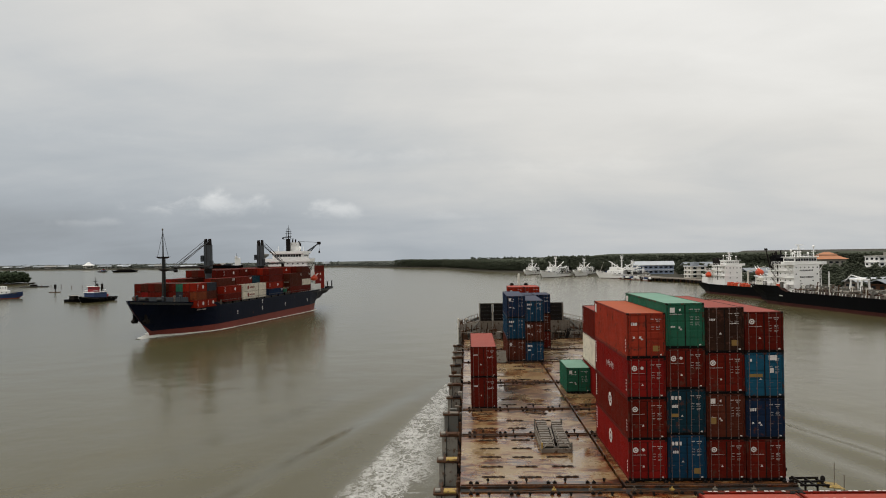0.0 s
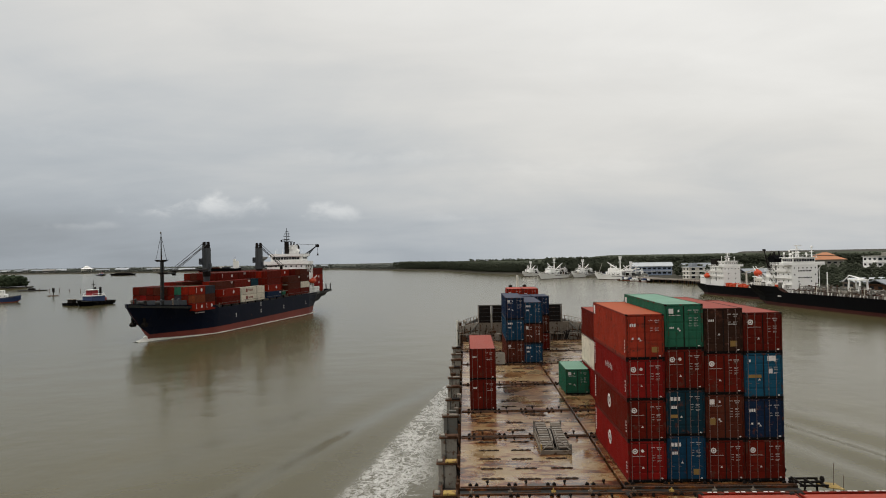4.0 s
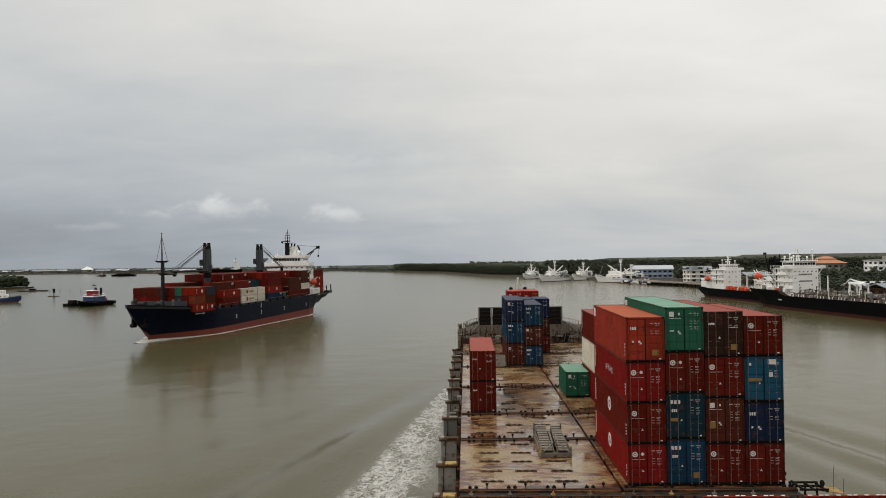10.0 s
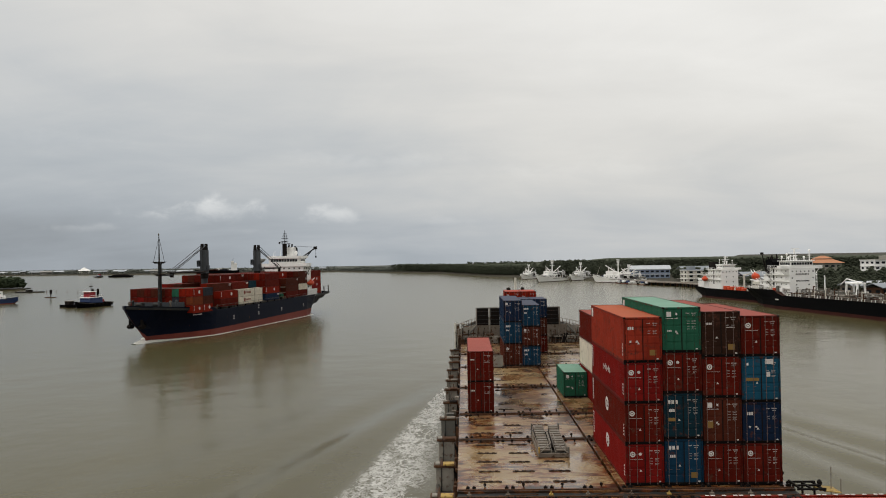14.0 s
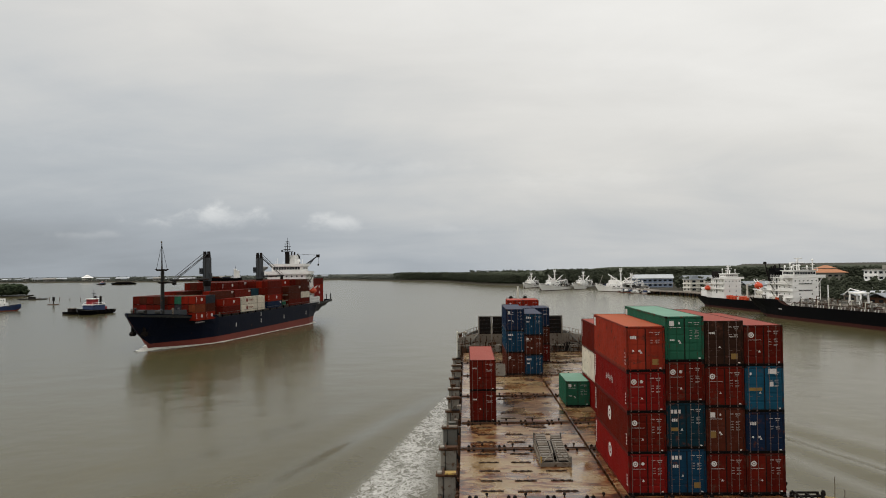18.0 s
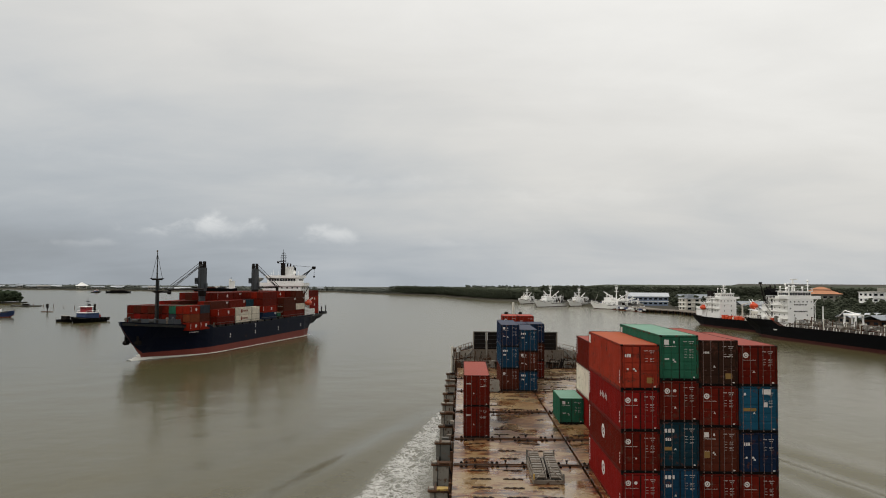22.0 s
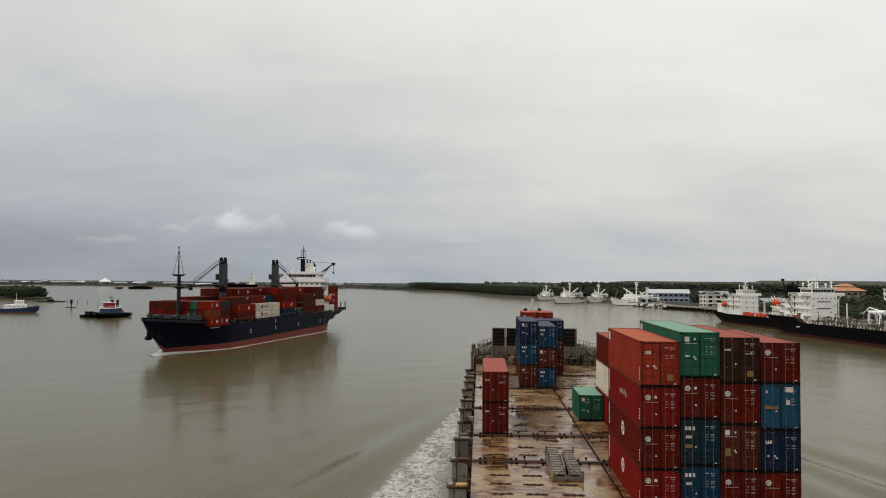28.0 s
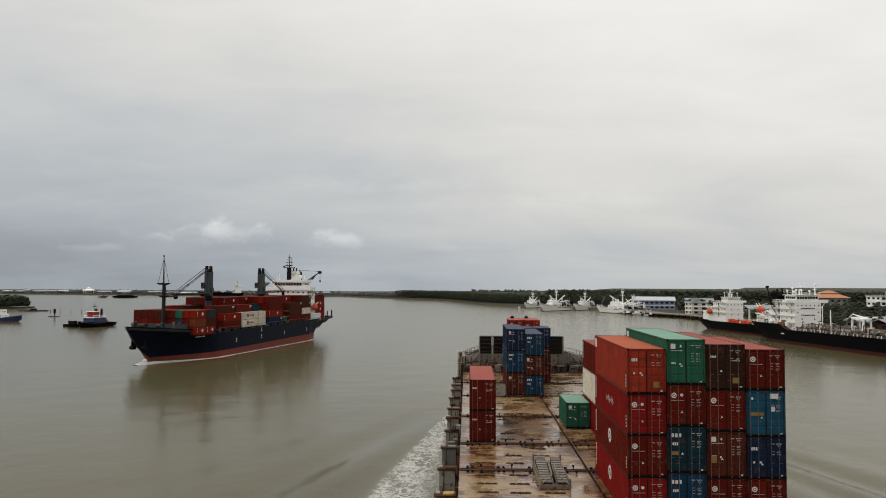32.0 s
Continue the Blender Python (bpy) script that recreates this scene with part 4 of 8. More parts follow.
def hatch_cover(x0, x1, y0, y1, rng, paint):
    c = thing("hatch_cover", "cream-painted steel hatch cover, worn to brown rust and wet", "hatch cover", "hatch covers", pose((x0 + x1) / 2, (y0 + y1) / 2, DK))
    w, l = (x1 - x0) / 2, (y1 - y0) / 2
    p = Mesh()
    p.box(-w, w, -l, l, -0.6, 0.0, 0.03)
    part("panel", p, paint, c)
    for y in (-l + 0.09, l - 0.09):
        e = Mesh()
        e.box(-w + 0.05, w - 0.05, y - 0.06, y + 0.06, 0.0, 0.07, 0.015)
        part("end_bar", e, RUST, c, "rusty end bar")
    # container sockets in pairs at the ends, lashing plates across the panel
    sock = cached(("socket",), lambda: Mesh().box(-0.12, 0.12, -0.09, 0.09, 0, 0.11, 0.02).box(-0.05, 0.05, -0.10, 0.10, 0.09, 0.17, 0.02), CASTING)
    eye = cached(("lashing_eye",), lambda: Mesh().box(-0.04, 0.04, -0.12, 0.12, 0, 0.20, 0.02).box(-0.09, 0.09, -0.03, 0.03, 0.08, 0.25, 0.02), CASTING)
    cols = [x for x in (0.25, 2.73, 5.21, 7.70, 10.19, 12.67, 15.15, 17.63, 20.1) if x0 < x < x1 + 0.3]
    for x in cols:
        for y in (-l + 0.45, l - 0.45):
            part("socket", sock, None, c, at=(x - (x0 + x1) / 2 - 0.2, y, 0))
            part("socket", sock, None, c, at=(x - (x0 + x1) / 2 + 0.2 if x < x1 - 0.3 else x - (x0 + x1) / 2 - 0.6, y, 0))
            part("lashing_eye", eye, None, c, at=(min(x - (x0 + x1) / 2 + 0.9, w - 0.2), y + (0.3 if y < 0 else -0.3), 0))
    plate = cached(("lashing_plate",), lambda: Mesh().box(-0.75, 0.75, -0.15, 0.15, 0.004, 0.03, 0.01)
                   .box(-0.62, -0.35, -0.08, 0.08, 0.03, 0.075, 0.01).box(-0.12, 0.16, -0.08, 0.08, 0.03, 0.075, 0.01).box(0.38, 0.62, -0.08, 0.08, 0.03, 0.075, 0.01), PLATE_BROWN)
    rows = max(2, int((y1 - y0) / 2.5))
    for k in range(rows):
        y = -l + (k + 0.75) * (2 * l) / (rows + 0.4)
        for j, x in enumerate(cols):
            if rng.random() < (0.94 if y0 < 60 else 0.55) and abs(x + 1.2 - (x0 + x1) / 2) < w - 0.85:
                part("lashing_plate", plate, None, c, "dark lashing plate", at=(x + 1.2 - (x0 + x1) / 2 + rng.uniform(-0.12, 0.12), y + rng.uniform(-0.05, 0.05), 0))
    return c


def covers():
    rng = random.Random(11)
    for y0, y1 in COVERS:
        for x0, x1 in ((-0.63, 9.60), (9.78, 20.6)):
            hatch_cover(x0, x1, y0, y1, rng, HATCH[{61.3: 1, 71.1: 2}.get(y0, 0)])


covers()


def cross_gap():
    """Drainage channel between two hatches, with standing water and lashing gear left in it."""
    g = thing("cross_channel", "dark wet channel between hatch covers with loose lashing gear", "channel", m=pose(0, 46.7, DK))
    part("channel_bed", Mesh().box(-0.6, 20.6, 0.02, 1.23, -0.55, -0.16, 0.01), SHADOW_GREY, g, "dark wet channel bed")
    rng = random.Random(4)
    for k in range(8):
        x = 0.2 + 2.48 * k + rng.uniform(-0.15, 0.15)
        part("lashing_bar", Mesh().cyl((x, 0.2 + rng.uniform(0, 0.7), -0.10), (x + rng.uniform(0.8, 2.0), 0.2 + rng.uniform(0, 0.7), -0.08), 0.035, n=6), RUST, g)
        part("twistlock", Mesh().box(x - 0.14, x + 0.14, 0.5, 0.72, -0.16, 0.0, 0.03).cyl((x, 0.6, 0.0), (x, 0.6, 0.14), 0.07, 0.04, 8), YEL if k in (2, 5) else DULL_STEEL, g)
        part("puddle_lip", Mesh().box(x + 0.4, x + 2.0, 0.14, 0.20, -0.16, -0.03, 0.01), DULL_STEEL, g)


def folded_platform():
    """Hinged side platform folded over the hatch edge: dark frame, yellow tread, thin posts."""
    f = thing("folded_platform", "black steel frame with a chipped yellow tread at the deck edge", "platform", m=pose(20.3, 46.9, DK))
    for x in (0.0, 0.75, 1.5):
        part("frame_bar", Mesh().box(x, x + 0.10, -0.2, 1.5, 0.30 - 0.1 * x, 0.42 - 0.1 * x, 0.01).box(x, x + 0.10, 1.2, 1.32, -0.6, 0.3, 0.01), CASTING, f)
    for y in (-0.15, 0.6, 1.35):
        part("frame_bar", Mesh().box(-0.1, 1.65, y, y + 0.10, 0.24, 0.36, 0.01), CASTING, f)
    part("tread", Mesh().prism([(1.35, 0.12), (2.7, -0.05), (2.7, 0.0), (1.35, 0.18)], 1, 0.1, 1.3), YEL, f, "chipped yellow tread plate")
    part("cap", Mesh().blob((1.75, 1.0, 0.35), (0.16, 0.16, 0.22), 8, 5), CASTING, f)
    for x, h in ((2.35, 1.5), (2.95, 0.75)):
        part("post", Mesh().cyl((x, 0.8, -1.4), (x + 0.03, 0.8, h - 0.1), 0.025, n=6), DULL_STEEL, f)
    part("bracket", Mesh().box(1.9, 3.0, 0.7, 0.9, -1.5, -1.3, 0.02), DULL_STEEL, f)


def pedestal(y, w, top, cap_mat, cap_label, x=-1.45, out=-1):
    """Deckside stanchion that carries the outer container row: a box column with a dark gap plate and a cap."""
    p = thing("container_pedestal", "pale grey steel pedestal on the side deck, rust-streaked", "pedestal", "pedestals along the ship's side", pose(x, y, 8.1))
    h = top - 8.1
    col = Mesh()
    col.box(-0.74, 0.56, 0.0, 0.9, 0, h - 0.20, 0.03)
    part("column", col, PALE_STEEL if int(y) % 5 else STEEL_GREY, p)
    part("seam_stiffener", Mesh().box(-0.38, -0.31, -0.05, 0.01, 0.05, h - 0.24), SHADOW_GREY, p, "dark welded stiffener")
    part("brace", Mesh().cyl((-0.45, 0.9, h - 0.7), (-0.45, 4.6, h - 0.85), 0.06, n=6), RUST, p, "rusty side brace")
    # black plate fills the shaded gap between pedestal and hatch
    gus = Mesh()
    gus.prism([(0.56, 0.2), (0.84, 0.1), (0.74, h * 0.40), (0.86, h * 0.52), (0.66, h * 0.62), (0.56, h * 0.9)], 1, 0.05, 0.75)
    part("gusset", gus, CASTING, p, "black ragged plate for the shaded gap beside the column")
    cap = Mesh()
    cap.box(-0.88, 0.68, -0.14, 1.0, h - 0.20, h - 0.03, 0.04)
    part("cap_frame", cap, RUST, p, "rusty flanged top")
    part("cap", Mesh().box(-0.22, 0.58, -0.18, 0.5, h - 0.05, h + 0.09, 0.03), cap_mat, p, cap_label)
    part("socket", Mesh().box(-0.78, -0.42, -0.06, 0.4, h - 0.03, h + 0.14, 0.04), PALE_STEEL, p)
    return p


YEL = surface("chipped_yellow_paint", (0.33, 0.22, 0.06), 0.6, 0, 0.4, 0.6, 0.55, (0.12, 0.06, 0.03))
for k, y in enumerate((40.2, 47.2, 54.2, 61.5, 70.0, 77.4, 84.5, 91.4, 99.3, 106.0, 112.6, 119.8)):
    mat, lab = (YEL, "chipped yellow cap") if k in (1, 2) else ((RUST, DULL_STEEL, CASTING)[k % 3], "worn steel cap")
    pedestal(y, 1.0, DK + 0.02 - 0.07 * ((k * 5) % 3), mat, lab, x=-1.50 + 0.04 * ((k * 7) % 4 - 1.5))
cross_gap()
folded_platform()
for y in (54.4, 61.2, 70.3, 81.3, 90.8, 99.0, 107.2):
    pedestal(y, 1.0, DK + 0.05, YEL if y < 50 else RUST, "chipped yellow cap" if y < 50 else "worn steel cap", x=21.75)


def side_rail(x, y0, y1, z):
    r = thing("side_rail", "thin rusty guard rail along the side deck", "railing", m=pose(x, y0, z))
    n = int((y1 - y0) / 2.4)
    for i in range(n + 1):
        y = i * (y1 - y0) / n
        part("post", cached(("rail_post",), lambda: Mesh().cyl((0, 0, 0), (0, 0, 1.05), 0.028, n=6), RUST), None, r, at=(0, y, 0))
    for zz in (0.55, 1.05):
        part("rail", Mesh().cyl((0, 0, zz), (0, y1 - y0, zz), 0.022, n=6), RUST, r)


lash = thing("walkway_gear", "tangle of brown lashing gear lying along the hatch side", "lashing gear")
rngl = random.Random(5)
for k in range(46):
    y = 46 + k * 1.75
    g = Mesh()
    x = -0.85 + rngl.uniform(-0.08, 0.1)
    g.cyl((x, y, 8.15), (x + rngl.uniform(-0.1, 0.25), y + rngl.uniform(0.2, 1.2), 8.9 + rngl.random() * 1.15), 0.05, 0.035, 6)
    g.box(x - 0.12, x + 0.14, y, y + 0.35, 8.15, 8.5 + 0.9 * rngl.random(), 0.03)
    part("turnbuckle", g, RUST, lash)


edge = thing("side_deck_gear", "rust-stained vents, pipes and boxes crowding the side deck", "deck gear")
for k in range(64):
    y = 72 + 0.86 * k + rngl.uniform(-0.4, 0.4)
    x, h = rngl.uniform(-1.9, -0.8), rngl.uniform(0.2, 1.5)
    g = Mesh()
    if k % 4 == 0:
        g.box(x - 0.2, x + 0.25, y, y + rngl.uniform(0.3, 0.9), 8.1, 8.6 + 0.7 * h, 0.03)
    elif k % 4 == 1:
        g.cyl((x, y, 8.1), (x + rngl.uniform(-0.2, 0.2), y + rngl.uniform(-0.3, 0.3), 9.0 + 0.8 * h), 0.06, 0.05, 6)
    elif k % 4 == 2:
        g.cyl((x, y, 8.6 + 0.5 * h), (x + 0.1, y + rngl.uniform(1.0, 2.6), 8.6 + 0.5 * h), 0.05, n=6).cyl((x, y, 8.1), (x, y, 8.6 + 0.5 * h), 0.04, n=6)
    else:
        g.box(x - 0.3, x + 0.3, y, y + 0.5, 8.1, 8.7 + 0.45 * h, 0.04).box(x - 0.36, x + 0.36, y - 0.05, y + 0.55, 8.7 + 0.45 * h, 8.78 + 0.45 * h, 0.02)
    part(("locker", "post", "pipe", "vent_box")[k % 4], g, (PALE_STEEL, RUST, CASTING, DULL_STEEL, STEEL_GREY, RUST)[rngl.randrange(6)], edge)


def lashing_bin():
    """Open steel bin with two rows of stacked gratings, sloping towards the bow."""
    b = thing("lashing_bin", "grey steel bin of stacked stair gratings on the hatch cover", "lashing bin", m=pose(5.28, 55.6, DK + 0.004))
    W, L = 2.28, 6.2
    base = Mesh()
    base.box(0, W, 0, 0.12, 0, 0.32, 0.02).box(0, W, L - 0.12, L, 0, 0.32, 0.02).box(0, 0.12, 0.12, L - 0.12, 0, 0.3, 0.02).box(W - 0.12, W, 0.12, L - 0.12, 0, 0.3, 0.02)
    base.box(0.12, W - 0.12, 0.12, L - 0.12, 0.05, 0.10)
    part("base_frame", base, DULL_STEEL, b)
    for x0, x1 in ((0.1, 0.95), (2.18, 1.33)):
        part("brace", Mesh().cyl((x0, -0.02, 0.34), (x1, 0.5, 0.95), 0.035, n=6).cyl((x1, 0.5, 0.95), (x1, 2.6, 1.25), 0.035, n=6), PALE_STEEL, b)
        part("side_plate", Mesh().box(*sorted((x0 - 0.04, x0 + 0.04)), 0.3, 5.9, 0.3, 0.62, 0.01), DULL_STEEL, b)
    for x in (0.0, W - 0.12):
        for y in (0.0, L - 0.12):
            part("corner_post", Mesh().box(x, x + 0.12, y, y + 0.12, 0.3, 1.15 if y > 1 else 0.75, 0.015), YEL if (x == 0 and y == 0) else STEEL_GREY, b)
    for x0, x1 in ((0.16, 0.95), (1.36, 2.12)):
        for k in range(11):
            y = 0.35 + k * 0.53
            z = 0.36 + 0.055 * k
            part("grating", Mesh().box(x0, x1, y, y + 0.46, z, z + 0.10, 0.012), GALV if k % 3 else DULL_STEEL, b)
            part("grating", Mesh().box(x0 + 0.03, x1 - 0.03, y + 0.03, y + 0.43, 0.12, z - 0.03, 0.01), SHADOW_GREY, b)
    for x in (1.02, 1.28):
        part("brace", Mesh().cyl((x, 0.15, 0.35), (x - 0.06, 3.6, 1.1), 0.035, n=6), GALV, b)
    part("brace", Mesh().cyl((0.2, 0.1, 0.35), (1.0, 1.6, 0.9), 0.03, n=6), GALV, b)
    part("brace", Mesh().cyl((2.1, 0.1, 0.35), (1.35, 1.6, 0.9), 0.03, n=6), GALV, b)
    part("lashing_rods", Mesh().cyl((1.15, 1.2, 0.35), (1.12, 4.6, 0.75), 0.16, 0.13, 8), CASTING, b)


lashing_bin()
crate = thing("steel_crate", "open grey steel crate standing on the hatch cover", "crate", m=pose(3.75, 100.2, DK + 0.07))
for x0, x1, y0, y1 in ((0, 0.06, 0, 1.8), (1.24, 1.3, 0, 1.8), (0.06, 1.24, 0, 0.06), (0.06, 1.24, 1.74, 1.8)):
    part("side_panel", Mesh().box(x0, x1, y0, y1, 0, 1.35, 0.01), PALE_STEEL, crate)
part("bottom", Mesh().box(0.06, 1.24, 0.06, 1.74, 0.0, 0.08), RUST, crate)


def forecastle():
    """Breakwater, bulwarks, mooring gear and mast at the bow."""
    f = thing("breakwater", "grey steel breakwater with dark framed panels across the foredeck", "breakwater", m=pose(0, 130, 10.0))
    part("lower_wall", Mesh().box(2.0, 17.6, 0, 0.25, 0.9, 2.9, 0.02), DULL_STEEL, f)
    # brown wall stands for the dark of the open space below
    part("recess_wall", Mesh().box(2.0, 17.6, 0.9, 1.1, -1.5, 0.9, 0.02), RUST, f, "rusty wall put for the dark opening under the breakwater")
    for x0, x1 in ((2.2, 4.15), (4.5, 6.6), (13.9, 16.2)):
        part("dark_panel", Mesh().box(x0, x1, -0.02, 0.18, 2.9, 5.8, 0.02), CASTING, f, "dark weathered steel panel")
        for k in range(4):
            part("panel_rib", Mesh().box(x0, x1, -0.10, -0.02, 3.2 + 0.68 * k, 3.28 + 0.68 * k, 0.01), SHADOW_GREY, f)
    for x in (2.08, 4.32, 6.75, 13.75, 16.35):
        part("stiffener", Mesh().box(x - 0.10, x + 0.10, -0.10, 0.3, -1.5, 5.85, 0.02), PALE_STEEL if x < 5 else DULL_STEEL, f)
    for x0, x1 in ((2.0, 6.9), (13.7, 16.4)):
        part("top_rail", Mesh().box(x0, x1, -0.05, 0.25, 5.8, 5.95, 0.02), STEEL_GREY, f)
    for s, x in ((-1, 2.0), (1, 17.6)):
        wing = Mesh()
        e = -1.6 if s < 0 else 21.6
        wing.prism([(x, -1.5), (e, -1.5), (e, 2.2), (x, 3.0)], 1, -0.1, 0.12)
        part("wing_wall", wing, PALE_STEEL, f)
        for k in range(3):
            za = -1.0 + 1.1 * k
            part("wing_rib", Mesh().cyl((x, -0.16, za + 0.4), (e, -0.16, za), 0.09, n=6), RUST, f)
        part("wing_brace", Mesh().cyl((x, -0.3, 2.8), (e, -0.6, -1.2), 0.12, n=6).cyl((x, -0.3, -1.2), (e, -0.6, 1.8), 0.09, n=6), STEEL_GREY, f)
        part("end_post", Mesh().box(e - 0.12, e + 0.12, -0.4, -0.1, -1.5, 3.4, 0.02), SHIP_CREAM if s < 0 else DULL_STEEL, f)
        for k in range(4):
            xx = x + (e - x) * (k + 0.5) / 4
            part("stay", Mesh().cyl((xx, -0.2, -1.4), (xx + 0.9 * s, -2.0, -1.4), 0.05, n=6).cyl((xx, -0.15, 2.2), (xx, -2.2, -1.4), 0.06, n=6), RUST, f)
    for k in range(14):
        x = 2.3 + 1.15 * k
        part("gusset", Mesh().prism([(-0.02, 0.9), (-0.9, 0.9), (-0.02, 2.5)], 0, x, x + 0.07), DULL_STEEL, f)
    part("ledge", Mesh().box(1.9, 17.7, -0.55, 0.0, 0.85, 0.98, 0.02), PALE_STEEL, f)
    rng = random.Random(8)
    gear = thing("foredeck_gear", "clutter of pipes, vents and lashing gear before the breakwater", "deck gear")
    for k in range(150):
        x = rng.uniform(-1.4, 21.4)
        if 5.5 < x < 12.8:
            continue
        y, h = rng.uniform(127.6, 129.7), rng.uniform(0.4, 2.6)
        g = Mesh()
        if k % 3 == 0:
            g.cyl((x, y, 9.4), (x + rng.uniform(-0.8, 0.8), y, 10.2 + h), 0.07, 0.06, 6)
        elif k % 3 == 1:
            g.box(x, x + rng.uniform(0.3, 1.0), y, y + 0.5, 9.4, 10.0 + 0.6 * h, 0.05)
        else:
            g.cyl((x, y, 10.1 + 0.5 * h), (x + rng.uniform(0.8, 2.0), y, 10.1 + 0.5 * h), 0.06, n=6)
            g.cyl((x, y, 9.4), (x, y, 10.1 + 0.5 * h), 0.05, n=6)
        part(("pipe", "locker", "rail")[k % 3], g, (RUST, PALE_STEEL, CASTING, DULL_STEEL, RUST)[rng.randrange(5)], gear)
    mast = thing("fore_mast", "short pale foremast with two navigation lamps", "mast", m=pose(10.0, 146, 11.4))
    part("pole", Mesh().cyl((0, 0, 0), (0, 0, 9.1), 0.32, 0.20, 10), SHIP_CREAM, mast)
    part("yard", Mesh().box(-1.5, 1.5, -0.06, 0.06, 6.3, 6.45, 0.02), SHIP_CREAM, mast)
    for x in (-1.35, 1.35):
        part("lamp", Mesh().cyl((x, 0, 6.45), (x, 0, 6.7), 0.14, n=8).blob((x, 0, 6.95), (0.40, 0.40, 0.34), 8, 5), CASTING, mast, "dark lamp housing")
    for k, (x, y) in enumerate(((0.8, 133), (4.2, 134.5), (17.6, 134), (20.0, 132.5), (8.0, 138), (12.4, 139))):
        w = thing("mooring_winch", "rusty mooring winch on the foredeck", "winch", m=pose(x, y, 11.3, 0, 0, rng.uniform(-20, 20)))
        part("drum", Mesh().cyl((-0.9, 0, 0.8), (0.9, 0, 0.8), 0.42, n=12), RUST, w)
        for sx in (-0.95, 0.2, 0.95):
            part("flange", Mesh().cyl((sx - 0.05, 0, 0.8), (sx + 0.05, 0, 0.8), 0.72, n=14), STEEL_GREY, w)
        part("bed", Mesh().box(-1.1, 1.1, -0.6, 0.6, 0, 0.3, 0.03), STEEL_GREY, w)
        part("motor", Mesh().box(1.05, 1.6, -0.35, 0.35, 0.3, 1.1, 0.05), STEEL_GREY, w)
    for x, y in ((-0.6, 128.5), (20.4, 128.0), (1.2, 136), (18.8, 136), (3.2, 142), (16.6, 142)):
        w = thing("bollard_pair", "worn steel mooring bollards", "bollard", m=pose(x, y, 11.3 if y > 130 else 8.4))
        for d in (-0.45, 0.45):
            part("post", Mesh().cyl((0, d, 0), (0, d, 0.85), 0.2, 0.2, 10).cyl((0, d, 0.85), (0, d, 0.95), 0.27, n=10), RUST, w)
    for x, y in ((-1.3, 131.5), (-0.2, 132.5), (20.9, 131.5)):
        w = thing("vent_post", "small deck ventilator with a cowl", "ventilator", m=pose(x, y, 11.2))
        part("stem", Mesh().cyl((0, 0, 0), (0, 0, 1.5), 0.13, n=8), PALE_STEEL, w)
        part("cowl", Mesh().blob((0, -0.08, 1.7), (0.3, 0.34, 0.28), 10, 6), PALE_STEEL, w)
    r = thing("side_rail", "thin rusty guard rail round the foredeck", "railing")
    pts = [(-1.3, 130.6), (-0.9, 134), (0.8, 142), (3.6, 150)]
    for (ax, ay), (bx, by) in zip(pts[:-1], pts[1:]):
        for k in range(5):
            x, y = ax + (bx - ax) * k / 5, ay + (by - ay) * k / 5
            for mx in (x, 20 - x):
                part("post", Mesh().cyl((mx, y, 11.4), (mx, y, 12.8), 0.045, n=6), RUST, r)
        for z in (12.2, 12.8):
            for f2 in (0, 1):
                p0, p1 = ((ax, ay, z), (bx, by, z)) if not f2 else ((20 - ax, ay, z), (20 - bx, by, z))
                part("rail", Mesh().cyl(p0, p1, 0.035, n=6), RUST, r)


forecastle()


# ---- oncoming container ship ----
SHIP_AT = pose(-97.5, 230.0, 0, 0, 0, -11.0)
feeder = thing("container_ship", "loaded feeder container ship with navy hull under way", "ship", m=SHIP_AT)
FEEDER = [(-11.2, 0.0, 0.35, 11.8, 10.4), (-8.5, 0.0, 2.9, 11.5, 7.6), (-5, 0.05, 5.4, 11.2, 4.2), (-1.6, 0.2, 7.3, 10.9, 1.2), (0.5, 0.6, 8.3, 10.7, -2), (4, 2.6, 9.3, 10.4, -2),
          (9, 5.6, 10.4, 10.0, -2), (14, 8.4, 11.0, 9.6, -2), (19.5, 10.3, 11.25, 9.4, -2), (21.6, 10.6, 11.3, 8.4, -2), (30, 11.1, 11.3, 8.3, -2), (64, 11.2, 11.3, 8.5, -2), (98, 11.1, 11.3, 8.8, -2),
          (107, 9.0, 11.2, 8.9, -2), (112, 6.4, 10.9, 8.9, -1.0), (117, 4.0, 10.5, 8.9, 1.2), (122, 3.2, 10.0, 9.0, 3.6), (127, 2.6, 9.6, 9.1, 5.8), (130.5, 2.2, 9.3, 9.2, 7.4)]
ship_hull(feeder, FEEDER, (1.7, 3.2), HULL_NAVY, BOOT_RED, SHADOW_GREY, bulwark=1.0, top_label="navy-black topsides")


